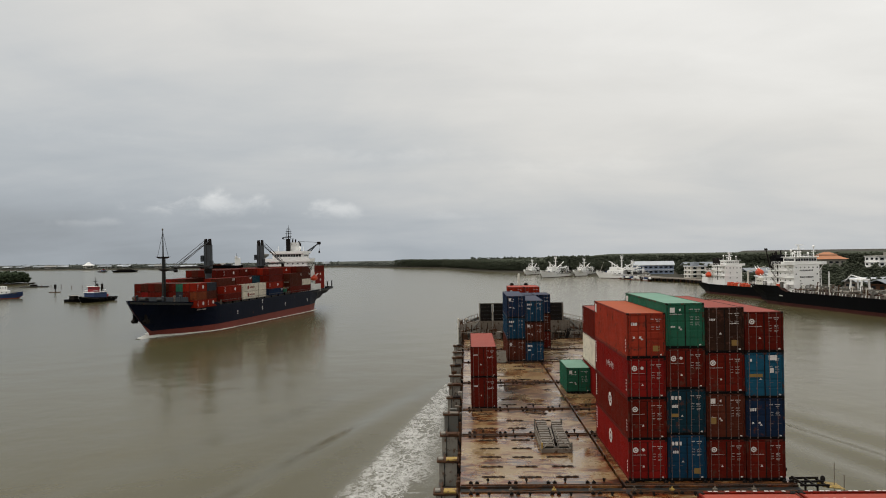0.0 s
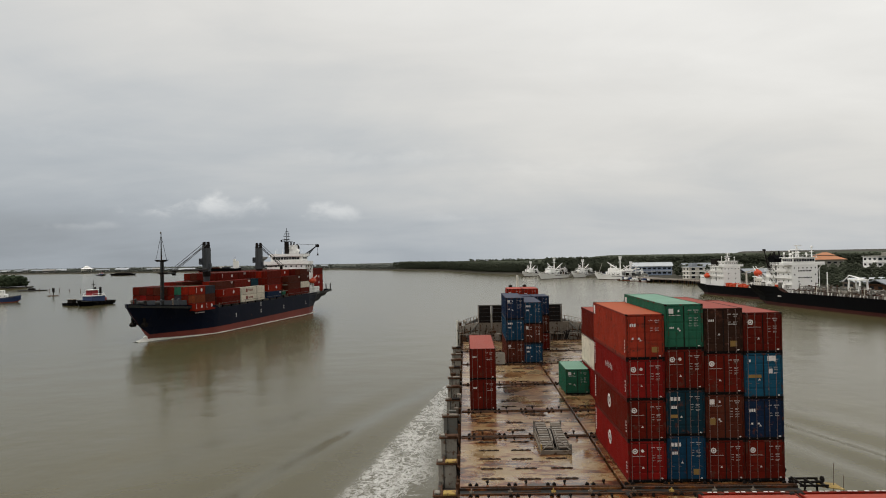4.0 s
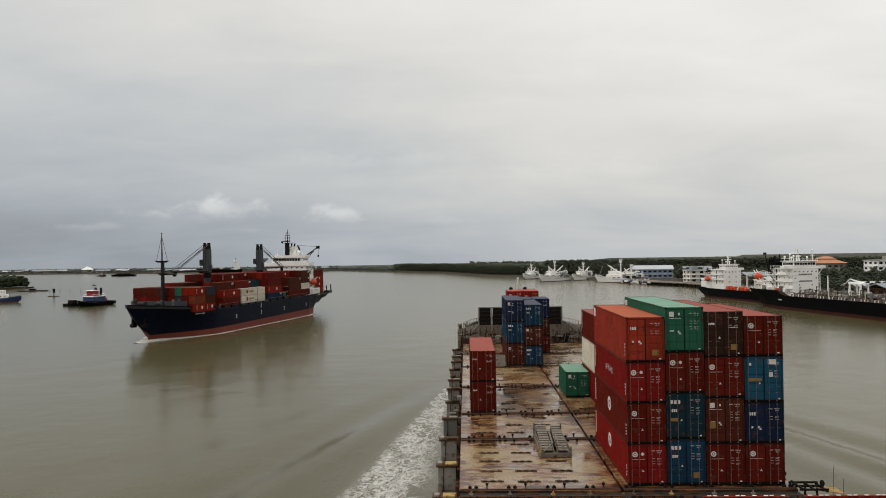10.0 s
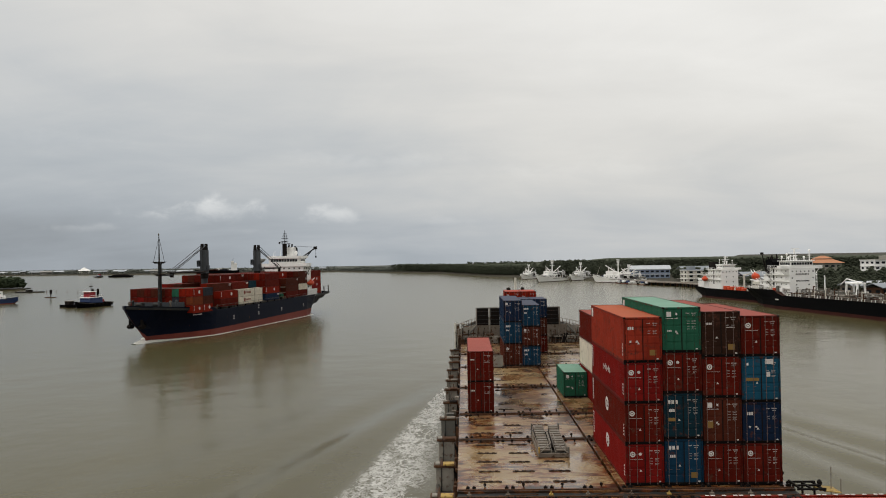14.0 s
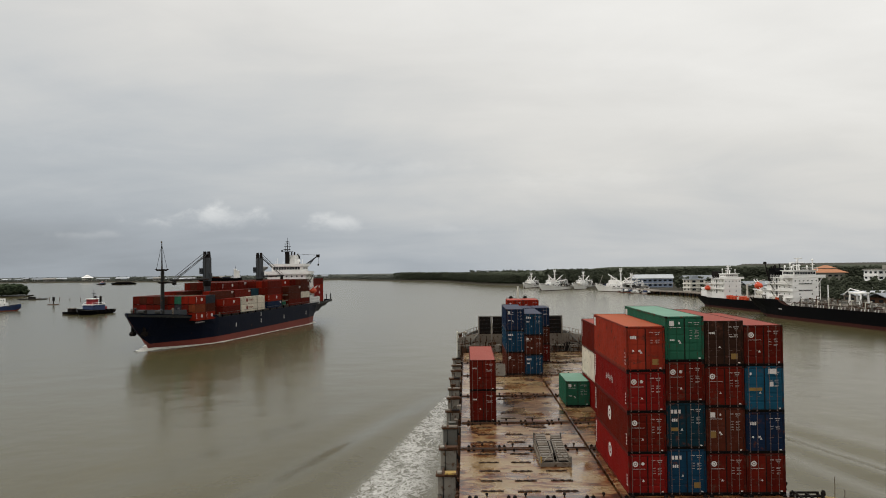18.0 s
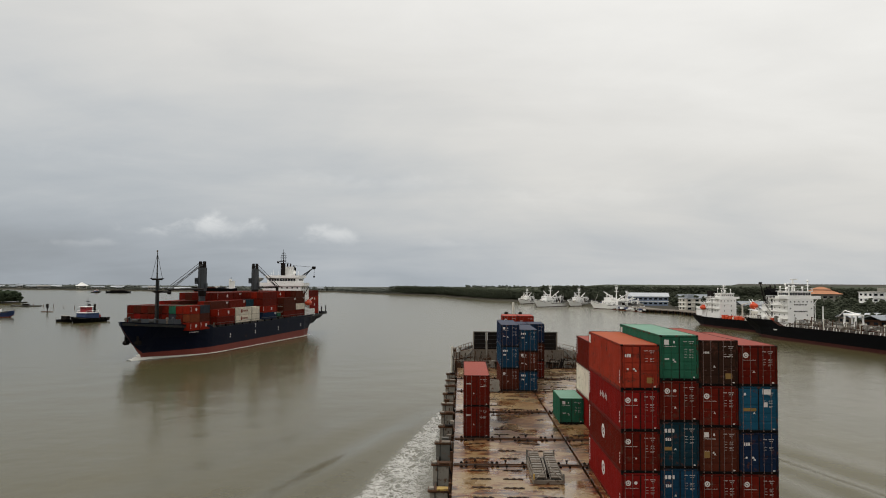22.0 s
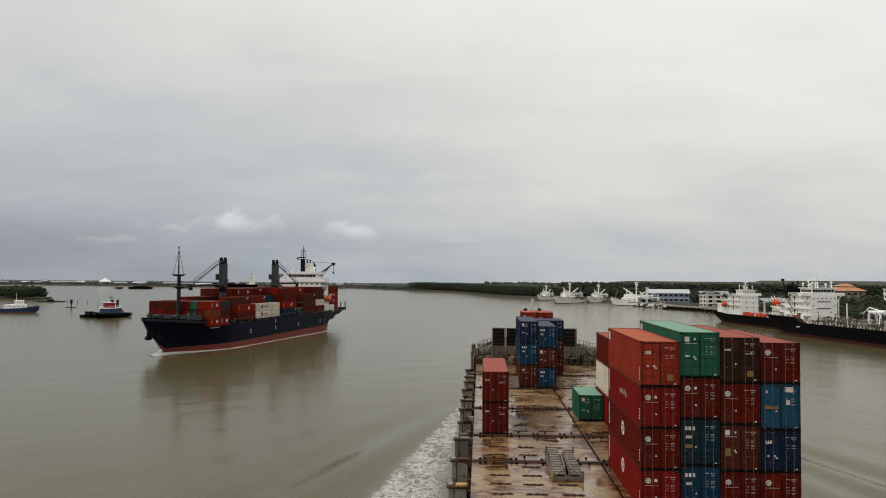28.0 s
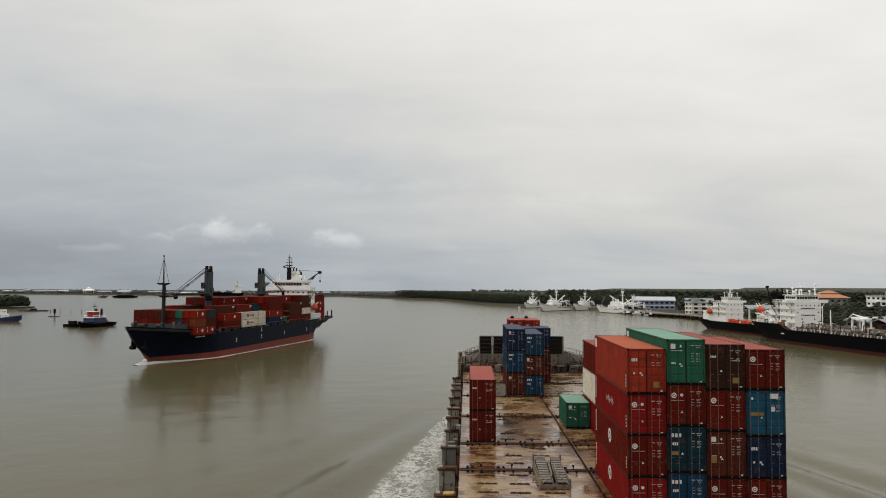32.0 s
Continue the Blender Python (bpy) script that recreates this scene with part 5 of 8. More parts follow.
def lite(m, length, h, colour, group, label, logo=""):
    """A container farther off: body with pressed panels, frame and doors."""
    c = thing("shipping_container", label, "container", group, m)

    def body():
        b = Mesh()
        w, n = WID / 2, int(length / 0.56)
        for x in (-1, 1):
            pts = []
            for i in range(n):
                y = 0.1 + (length - 0.2) * i / n
                d = (length - 0.2) / n
                pts += [(y, x * (w - 0.012)), (y + d * 0.3, x * (w - 0.012)), (y + d * 0.5, x * (w - 0.05)), (y + d * 0.8, x * (w - 0.05))]
            b.loft([[(p[1], p[0], 0.1) for p in pts], [(p[1], p[0], h - 0.1) for p in pts]], closed=False, caps=False)
        b.box(-w + 0.08, w - 0.08, length - 0.06, length - 0.02, 0.05, h - 0.05)
        return b.box(-w + 0.06, w - 0.06, 0.05, length - 0.05, h - 0.06, h - 0.02)
    part("body", cached(("body", length, h, colour, "lite"), body, PAINT[colour]), None, c)
    part("frame", cached(("frame", length, h, colour), lambda: container_frame(length, h), SHADED_PAINT[colour]), None, c)
    for s in (-1, 1):
        part("door", cached(("door_panel", h, colour, s), lambda: Mesh().box(*sorted((s * 0.02, s * 1.09)), 0.02, 0.06, 0.15, h - 0.12, 0.01), PAINT[colour]), None, c)
    if logo:
        def mark():
            k = Mesh()
            for x0, x1 in ((WID / 2 + 0.001, WID / 2 + 0.02),):
                if logo == "corner":
                    for i in range(3):
                        k.box(x0, x1, length - 1.9 + 0.55 * i, length - 1.5 + 0.55 * i, h - 0.62, h - 0.30)
                    k.box(x0, x1, length - 1.9, length - 0.6, h - 0.95, h - 0.78)
                elif logo == "disc":
                    k.cyl((x0, length * 0.62, h * 0.55), (x1, length * 0.62, h * 0.55), 0.55, n=14)
                    for i in range(4):
                        k.box(x0, x1, 0.5, 0.8, h - 0.6 - 0.42 * i, h - 0.35 - 0.42 * i)
                else:
                    k.cyl((x0, length * 0.36, h * 0.55), (x1, length * 0.36, h * 0.55), 0.7, n=16)
                    for i in range(5):
                        k.box(x0, x1, length * 0.46 + 0.75 * i, length * 0.46 + 0.75 * i + 0.5, h * 0.42, h * 0.66)
            return k
        part("emblem", cached(("emblem", length, h, logo), mark, WHITE_MARK if logo != "red_word" else BOOT_RED), None, c, "plain painted emblem")
    return c


def deck_load():
    rng = random.Random(21)
    common = ["maroon", "maroon", "maroon", "brown", "red", "brown", "maroon", "crimson", "maroon"]
    bays = [(7.3, L40, 8.1, [3, 3, 3, 3, 3, 3, 3, 3, 3]), (24.4, L40, 9.0, [3, 3, 3, 2, 2, 2, 3, 3, 2]), (37.2, L40, 9.0, [4, 4, 4, 4, 4, 4, 3, 3, 2]),
            (49.7, L20, 9.0, [4, 4, 4, 4, 4, 4, 3, 3, 2]), (58.4, L40, 9.0, [4, 4, 4, 4, 4, 4, 4, 4, 4]), (70.8, L20, 8.75, [3, 3, 2, 0, 0, 0, 2, 2, 0]),
            (77.2, L40, 9.0, [4, 4, 4, 4, 4, 4, 4, 3, 3]), (89.6, 9.125, 9.0, [4, 4, 4, 4, 4, 4, 4, 4, 4]), (108.4, L40, 8.9, [0, 4, 4, 4, 4, 4, 4, 4, 0])]
    special = {(0, 7, 2): "red", (0, 6, 2): "green", (0, 6, 1): "slate", (1, 8, 0): "maroon", (1, 8, 1): "red", (1, 7, 2): "brown", (1, 6, 2): "red", (2, 8, 0): "white", (2, 8, 1): "white",
               (3, 8, 0): "white", (3, 8, 1): "white", (3, 7, 2): "teal", (4, 8, 0): "navy", (4, 8, 1): "red", (4, 8, 2): "maroon", (4, 8, 3): "maroon", (5, 7, 1): "maroon", (5, 7, 0): "brown",
               (6, 8, 0): "maroon", (6, 8, 1): "brown", (6, 8, 2): "brown", (6, 6, 3): "red", (7, 8, 0): "maroon", (7, 8, 1): "white", (7, 8, 2): "brown", (7, 8, 3): "brown",
               (8, 7, 0): "red", (8, 7, 1): "crimson", (8, 7, 2): "red", (8, 7, 3): "maroon"}
    logos = {(1, 8, 1): "disc", (2, 8, 0): "red_word", (2, 8, 1): "red_word", (4, 8, 1): "disc", (4, 8, 0): "corner", (6, 8, 2): "corner", (6, 6, 3): "disc", (7, 8, 2): "corner", (7, 8, 3): "corner",
             (8, 7, 0): "disc", (8, 7, 1): "disc", (8, 7, 2): "disc", (0, 7, 2): "disc", (1, 7, 2): "corner", (2, 7, 2): "corner", (2, 5, 3): "disc", (3, 5, 3): "corner"}
    for b, (s, length, z0, heights) in enumerate(bays):
        for col, count in enumerate(heights):
            z = z0
            if b == 0 and col == 8:
                for tier, pair in enumerate((("red", "red"), ("rust_orange", "brown"), ("red", "slate"))):
                    for half, colour in enumerate(pair):
                        lite(SHIP_AT @ pose(9.92, s + 6.13 * half, z + 2.606 * tier), L20, STD, colour, "containers aboard the oncoming ship",
                             f"{NAMES[colour]} twenty-foot shipping container stacked aboard the oncoming ship", "disc" if colour == "red" else "")
                continue
            for tier in range(count):
                colour = special.get((b, col, tier)) or rng.choice(common)
                where = "on the deck" if tier == 0 else "stacked aboard"
                lite(SHIP_AT @ pose(-9.92 + 2.48 * col, s, z), L20 if b == 1 and 3 <= col <= 5 else length, STD, colour, "containers aboard the oncoming ship",
                     f"{NAMES[colour]} shipping container {where} of the oncoming ship", logos.get((b, col, tier), ""))
                z += STD + 0.015


deck_load()


def feeder_gear():
    p = feeder
    # deckhouse and bridge
    win = cached(("window",), lambda: Mesh().box(-0.35, 0.35, -0.04, 0.04, -0.32, 0.32, 0.02), GLASS)
    port = cached(("side_window",), lambda: Mesh().box(-0.04, 0.04, -0.35, 0.35, -0.35, 0.35, 0.02), GLASS)
    house = part("deckhouse", Mesh().box(-9.0, 9.0, 99.8, 107.4, 8.0, 21.4, 0.15), SHIP_WHITE, p, "white painted deckhouse")
    for z in (20.6, 17.9, 15.2, 12.4):
        for k in range(7):
            part("window", win, None, house, at=(-7.2 + 2.4 * k, 99.77, z))
        for k in range(3):
            part("window", port, None, house, at=(9.02, 101.2 + 2.0 * k, z))
        part("deck_edge", Mesh().box(-9.3, 9.3, 99.5, 107.7, z - 1.5, z - 1.38, 0.03), SHIP_WHITE, house)
    # bridge deck with full-beam wings, rounded bulwark and a recessed band of windows
    wings = part("bridge_deck", Mesh().prism([(-11.4, 100.2), (-10.6, 99.2), (10.6, 99.2), (11.4, 100.2), (11.4, 103.2), (9.2, 107.6), (-9.2, 107.6), (-11.4, 103.2)], 2, 21.4, 21.7), SHIP_WHITE, p, "white bridge deck with open wings")
    part("bulwark", Mesh().prism([(-11.4, 100.2), (-10.6, 99.2), (10.6, 99.2), (11.4, 100.2), (11.4, 103.0), (11.2, 103.0), (11.2, 100.3), (10.5, 99.4), (-10.5, 99.4), (-11.2, 100.3), (-11.2, 103.0), (-11.4, 103.0)], 2, 21.7, 22.8), SHIP_WHITE, wings, "white wing bulwark")
    bridge = part("bridge", Mesh().prism([(-7.4, 100.6), (-6.4, 99.9), (6.4, 99.9), (7.4, 100.6), (7.4, 106.0), (-7.4, 106.0)], 2, 21.7, 24.9), SHIP_WHITE, p, "white wheelhouse")
    part("bridge_roof", Mesh().prism([(-8.3, 100.2), (-7.0, 99.2), (7.0, 99.2), (8.3, 100.2), (8.3, 106.6), (-8.3, 106.6)], 2, 24.9, 26.0), SHIP_WHITE, bridge, "white parapet round the wheelhouse roof")
    for k in range(10):
        part("window", cached(("bridge_window",), lambda: Mesh().box(-0.52, 0.52, -0.05, 0.05, -0.55, 0.55, 0.02), GLASS), None, bridge, at=(-5.7 + 1.267 * k, 99.87, 24.1))
    for k in range(4):
        part("window", port, None, bridge, at=(7.43, 101.4 + 1.2 * k, 24.1))
    for s in (-1, 1):
        part("wing_strut", Mesh().cyl((s * 10.8, 101.5, 21.4), (s * 9.0, 101.5, 18.2), 0.14, n=6), SHIP_WHITE, p)
        for k in range(4):
            z = 8.9 + 3.1 * k
            part("stair", Mesh().prism([(107.5 + 0.1 * k, z), (108.1, z), (108.1, z + 3.0), (107.5 + 0.1 * k, z + 3.0)], 0, *sorted((s * 7.4, s * 9.0))), SHIP_WHITE, p)
        part("lattice_brace", Mesh().cyl((s * 9.3, 103.0, 18.0), (s * 9.3, 107.6, 21.2), 0.16, n=6), SHADOW_GREY, p, "dark stair stringer on the white side")
    # monkey island clutter
    for x, y, hh in ((-5.5, 101, 1.6), (-2.6, 102, 2.4), (3.2, 101.4, 1.4), (5.8, 104, 2.0), (-6.6, 105, 2.6)):
        part("aerial", Mesh().cyl((x, y, 25.9), (x, y, 26.0 + hh), 0.09, 0.05, 5), SHIP_WHITE, p)
    part("radome", Mesh().cyl((4.6, 102.6, 26.0), (4.6, 102.6, 26.8), 0.25, n=8).blob((4.6, 102.6, 27.4), (0.7, 0.7, 0.8), 10, 6), SHIP_WHITE, p, "white satellite dome")
    fun = part("funnel", Mesh().prism([(-1.2, 103.0), (2.6, 103.0), (2.9, 107.6), (-1.5, 107.6)], 2, 21.6, 29.9), SHIP_WHITE, p, "white funnel")
    for x in (0.0, 1.4):
        part("uptake", Mesh().cyl((x, 105.2, 29.8), (x, 105.6, 31.2), 0.35, n=8), CASTING, fun, "black exhaust uptake")
    part("exhaust_pipe", Mesh().cyl((3.2, 106.5, 24.0), (3.2, 106.5, 29.4), 0.35, n=8).cyl((3.2, 106.5, 29.2), (2.2, 106.5, 30.2), 0.35, n=8), CASTING, fun, "black exhaust pipe")
    mast = part("radar_mast", Mesh().prism([(-1.0, 100.6), (0.7, 100.6), (0.5, 102.0), (-0.8, 102.0)], 2, 25.9, 31.4), CASTING, p, "black radar mast")
    part("pole", Mesh().cyl((-0.1, 101.3, 31.4), (-0.1, 101.3, 37.4), 0.24, 0.08, 8), CASTING, mast)
    for z, w in ((31.3, 2.6), (32.3, 1.4), (33.6, 1.5), (34.7, 1.2), (35.7, 0.8)):
        part("crosstree", Mesh().box(-0.1 - w, -0.1 + w, 101.1, 101.5, z, z + 0.2, 0.03), CASTING, mast)
    for x in (-1.2, 1.0):
        part("mast_stay", Mesh().cyl((x, 101.3, 31.4), (x * 0.6, 101.3, 35.8), 0.07, n=5), CASTING, mast)
    part("radar_scanner", Mesh().box(-1.7, 1.3, 100.0, 100.3, 32.0, 32.35, 0.05), CASTING, mast)
    part("lamp", Mesh().blob((-2.7, 101.3, 31.8), (0.45, 0.45, 0.5), 8, 5), CASTING, mast)
    # provision crane behind the house: post, twin-beam jib raised aft, hanging block
    jib = part("stores_crane", Mesh().cyl((6.2, 107.6, 21.4), (6.2, 107.6, 26.2), 0.5, 0.45, 8), CRANE_GREY, p, "grey stores crane")
    for d in (-0.4, 0.4):
        part("jib", Mesh().cyl((5.4, 106.8 + d, 25.2), (10.2, 110.4 + d, 29.4), 0.24, 0.18, 6), CRANE_GREY, jib)
        part("jib_strut", Mesh().cyl((6.4, 107.6 + d, 24.6), (9.0, 109.4 + d, 28.2), 0.16, 0.12, 6), CRANE_GREY, jib)
    part("jib_head", Mesh().box(9.6, 11.0, 110.0, 111.2, 28.8, 30.1, 0.1), CASTING, jib)
    part("hoist_wire", Mesh().cyl((10.4, 110.8, 28.8), (10.4, 110.8, 25.8), 0.08, n=4).box(10.1, 10.7, 110.5, 111.1, 25.1, 25.9, 0.05), CASTING, jib)
    part("topping_wire", Mesh().cyl((2.4, 105.8, 30.4), (10.0, 110.4, 29.8), 0.07, n=4), CABLE, jib)
    # cargo cranes: slab-sided pillars with two horns; the forward jib lies ahead, the after one astern
    for s, way, reach in ((33.6, -1, 21.5), (74.0, 1, 22.0)):
        cr = part("cargo_crane", Mesh().cyl((0, s, 8.5), (0, s, 19.6), 1.15, 1.1, 14), CRANE_GREY, p, "grey deck cargo crane")
        part("collar", Mesh().cyl((0, s, 18.4), (0, s, 20.2), 1.35, n=14), CASTING, cr, "dark slewing collar")
        part("housing", Mesh().prism([(-1.1, s - 1.0), (1.1, s - 1.0), (1.1, s + 1.1), (-1.1, s + 1.1)], 2, 20.2, 28.4), CRANE_GREY, cr)
        part("panel_seam", Mesh().box(-0.08, 0.08, s - 1.06, s - 0.98, 20.4, 28.2), SHADOW_GREY, cr)
        for d in (-0.75, 0.75):
            part("sheave_head", Mesh().prism([(s - 0.9, 28.4), (s + 0.7, 28.4), (s + 0.4, 30.6), (s - 0.5, 30.6)], 0, d - 0.35, d + 0.35), CASTING, cr, "black sheave horn")
        part("cabin", Mesh().box(-2.1, -1.1, s - 1.7, s - 0.1, 22.6, 24.8, 0.15), CRANE_GREY, cr)
        part("cabin_glass", Mesh().box(-1.95, -1.25, s - 1.74, s - 1.66, 23.4, 24.6, 0.02), GLASS, cr)
        part("winch_box", Mesh().box(1.1, 1.6, s - 0.6, s + 0.9, 21.2, 23.0, 0.1), CRANE_GREY, cr)
        for d in (-1.0, 1.0):
            part("jib", Mesh().cyl((d, s + way * 1.2, 20.9), (d * 0.45, s + way * reach, 21.0), 0.40, 0.28, 6), SHADOW_GREY, cr, "dark horizontal jib beam")
            part("wire", Mesh().cyl((d, s, 30.2), (d * 0.45, s + way * (reach - 0.5), 21.4), 0.10, n=5), CABLE, cr)
            part("wire", Mesh().cyl((d * 0.5, s, 29.8), (d * 0.2, s + way * (reach - 3.0), 21.4), 0.10, n=5), CABLE, cr)
        for k in range(5):
            y = s + way * (3.0 + 4.0 * k)
            part("jib_rung", Mesh().box(-0.85 + 0.08 * k, 0.85 - 0.08 * k, y - 0.3, y + 0.3, 20.6, 21.2, 0.04), SHADOW_GREY, cr)
        part("hook_block", Mesh().box(-0.5, 0.5, s + way * (reach - 1.2) - 0.5, s + way * (reach - 1.2) + 0.5, 19.4, 20.8, 0.1), CASTING, cr)
    # foremast
    fm = part("fore_mast", Mesh().cyl((0, 6.4, 9.8), (0, 6.4, 24.2), 0.55, 0.40, 10), SHADOW_GREY, p, "tall dark-grey foremast")
    part("topmast", Mesh().cyl((0, 6.4, 24.2), (0, 6.4, 33.4), 0.26, 0.10, 8), SHADOW_GREY, fm)
    part("platform", Mesh().prism([(-2.3, 24.6), (2.3, 24.6), (1.2, 24.0), (-1.2, 24.0)], 1, 5.8, 7.0), CASTING, fm)
    part("platform", Mesh().prism([(-1.5, 20.6), (1.5, 20.6), (0.7, 20.0), (-0.7, 20.0)], 1, 5.9, 7.6), CASTING, fm)
    part("jib_rest", Mesh().box(-1.0, 1.0, 7.0, 12.6, 20.0, 20.5, 0.05), SHADOW_GREY, fm)
    part("ladder", Mesh().box(0.62, 0.72, 6.2, 6.6, 10.4, 24.0), SHADOW_GREY, fm)
    part("masthead_lamp", Mesh().blob((0, 6.3, 33.2), (0.25, 0.25, 0.4), 8, 5), STEEL_GREY, fm)
    for x in (-2.0, 1.9):
        part("shroud", Mesh().cyl((x, 6.4, 24.5), (0, 6.4, 32.4), 0.07, n=4), CABLE, fm)
    # forecastle breakwater, windlass, anchors, rail
    part("breakwater", Mesh().prism([(-9.0, 5.6), (0, 4.6), (9.0, 5.6), (9.0, 5.9), (0, 4.9), (-9.0, 5.9)], 2, 9.6, 11.8), CRANE_GREY, p, "grey breakwater before the containers")
    for x in (-3.0, 3.0):
        part("windlass", Mesh().cyl((x - 1.2, 0.5, 11.3), (x + 1.2, 0.5, 11.3), 0.7, n=10).box(x - 1.4, x + 1.4, -0.4, 1.4, 9.9, 10.7, 0.05), SHADOW_GREY, p)
    for k, (x, y) in enumerate(((-6.6, 2.0), (-5.0, -1.8), (-2.2, -6.0), (2.2, -6.0), (5.0, -1.8), (6.6, 2.0), (-7.6, 3.6), (7.6, 3.6))):
        part("deck_fitting", Mesh().cyl((x, y, 10.2), (x, y, 12.0 + 0.3 * (k % 3)), 0.3, 0.25, 8).blob((x, y, 12.2), (0.45, 0.45, 0.35), 8, 5), (SHADOW_GREY, CRANE_GREY, DULL_STEEL)[k % 3], p)
    for s in (-1, 1):
        part("anchor", Mesh().box(*sorted((s * 1.7, s * 2.3)), -6.4, -5.4, 5.6, 7.4, 0.15).prism([(-7.0, 5.2), (-6.4, 4.6), (-5.2, 4.6), (-4.6, 5.4), (-5.2, 5.8), (-6.4, 5.8)], 0, *sorted((s * 1.4, s * 2.5))), CASTING, p, "stowed anchor")
    name = bars([(0, 0, 4.4, 0.34, 8)], 0, 0.02)
    nm = part("bow_name", name, STENCIL, p, "unreadable white bow lettering")
    nm.location, nm.rotation_euler = (10.28, 8.6, 7.4), Euler((0, 0, radians(80)))
    # draught and thruster marks along the side
    for s, z in ((33, 4.4), (52, 4.4), (52, 6.9), (72, 4.4), (94, 4.6)):
        part("tug_mark", Mesh().box(11.26, 11.34, s, s + 0.45, z + 0.5, z + 1.2).box(11.26, 11.34, s - 0.12, s + 0.57, z - 0.1, z + 0.25), WHITE_MARK, p)
    # lashing pedestals and walkway between hull side and containers
    for k in range(38):
        s = 22.6 + 2.0 * k
        part("stanchion", cached(("deck_stanchion", k % 3), lambda: Mesh().box(10.25, 10.65, -0.16, 0.16, 8.0, 9.9 - 0.25 * (k % 3), 0.02).box(9.2, 10.4, -0.1, 0.1, 9.0, 9.25), (DULL_STEEL, CASTING, STEEL_GREY)[k % 3]), None, p, at=(0.45, s, 0))
    for s0, s1 in ((22.0, 37.0), (37.4, 56.0), (57.0, 77.0), (77.4, 99.0)):
        part("side_rail", Mesh().cyl((11.2, s0, 9.7), (11.2, s1, 9.7), 0.05, n=5), STEEL_GREY, p)
    rng = random.Random(33)
    for k in range(22):
        s = rng.uniform(70.8, 76.6)
        x, z = rng.uniform(5.5, 10.6), rng.uniform(8.8, 13.5)
        part("lashing_gear", Mesh().cyl((x, s, 8.6), (x + rng.uniform(-0.3, 0.3), s + rng.uniform(-0.4, 0.4), z), 0.12, 0.09, 6), (RUST, YEL, DULL_STEEL, CASTING)[k % 4], p)
    part("lashing_bridge", Mesh().box(4.0, 10.9, 70.6, 70.9, 13.2, 13.6).box(4.0, 10.9, 76.8, 77.0, 13.2, 13.6).box(10.5, 10.9, 70.6, 77.0, 11.0, 11.3), DULL_STEEL, p, "rusty lashing bridge")
    part("green_tank", Mesh().cyl((9.6, 73.0, 10.2), (9.6, 75.8, 10.2), 1.0, n=12), PAINT["green"], p, "dull green cylindrical tank")
    # after deck: lifeboat in davits, white rails, stern posts
    part("lifeboat", Mesh().blob((9.9, 105.6, 14.0), (1.3, 3.2, 1.2), 12, 8), LIFEBOAT, p, "orange-red enclosed lifeboat")
    part("lifeboat_canopy", Mesh().blob((9.9, 104.9, 14.9), (0.9, 1.6, 0.7), 10, 6), LIFEBOAT, p)
    for y in (103.4, 107.8):
        part("davit", Mesh().prism([(8.8, 9.0), (9.3, 9.0), (9.5, 14.4), (11.0, 15.9), (10.9, 16.3), (9.1, 15.0)], 1, y - 0.18, y + 0.18), SHIP_WHITE, p)
    for k in range(8):
        part("white_post", Mesh().box(10.5, 10.95, 100.2 + 1.4 * k, 100.6 + 1.4 * k, 8.2, 11.4, 0.03), SHIP_WHITE, p)
    part("white_rail", Mesh().box(10.55, 10.9, 100.2, 110.2, 11.0, 11.4, 0.03).box(10.6, 10.85, 100.2, 110.2, 9.7, 9.95, 0.03), SHIP_WHITE, p)
    for k in range(9):
        part("stern_post", Mesh().box(8.6 - 2.15 * k, 9.0 - 2.15 * k, 129.4, 129.8, 8.6, 12.0 - 0.4 * (k % 2), 0.03), CASTING, p)
    part("stern_frame", Mesh().box(8.2, 8.5, 121.4, 121.6, 8.2, 12.6).box(6.2, 6.5, 121.4, 121.6, 8.2, 12.6).box(6.2, 8.5, 121.4, 121.6, 12.4, 12.7), SHIP_WHITE, p)


feeder_gear()

# ---- moored tanker ----
WIN = cached(("face_window",), lambda: Mesh().box(-0.26, 0.26, -0.04, 0.04, -0.26, 0.26, 0.02), GLASS)
SIDE_WIN = cached(("flank_window",), lambda: Mesh().box(-0.04, 0.04, -0.26, 0.26, -0.26, 0.26, 0.02), GLASS)


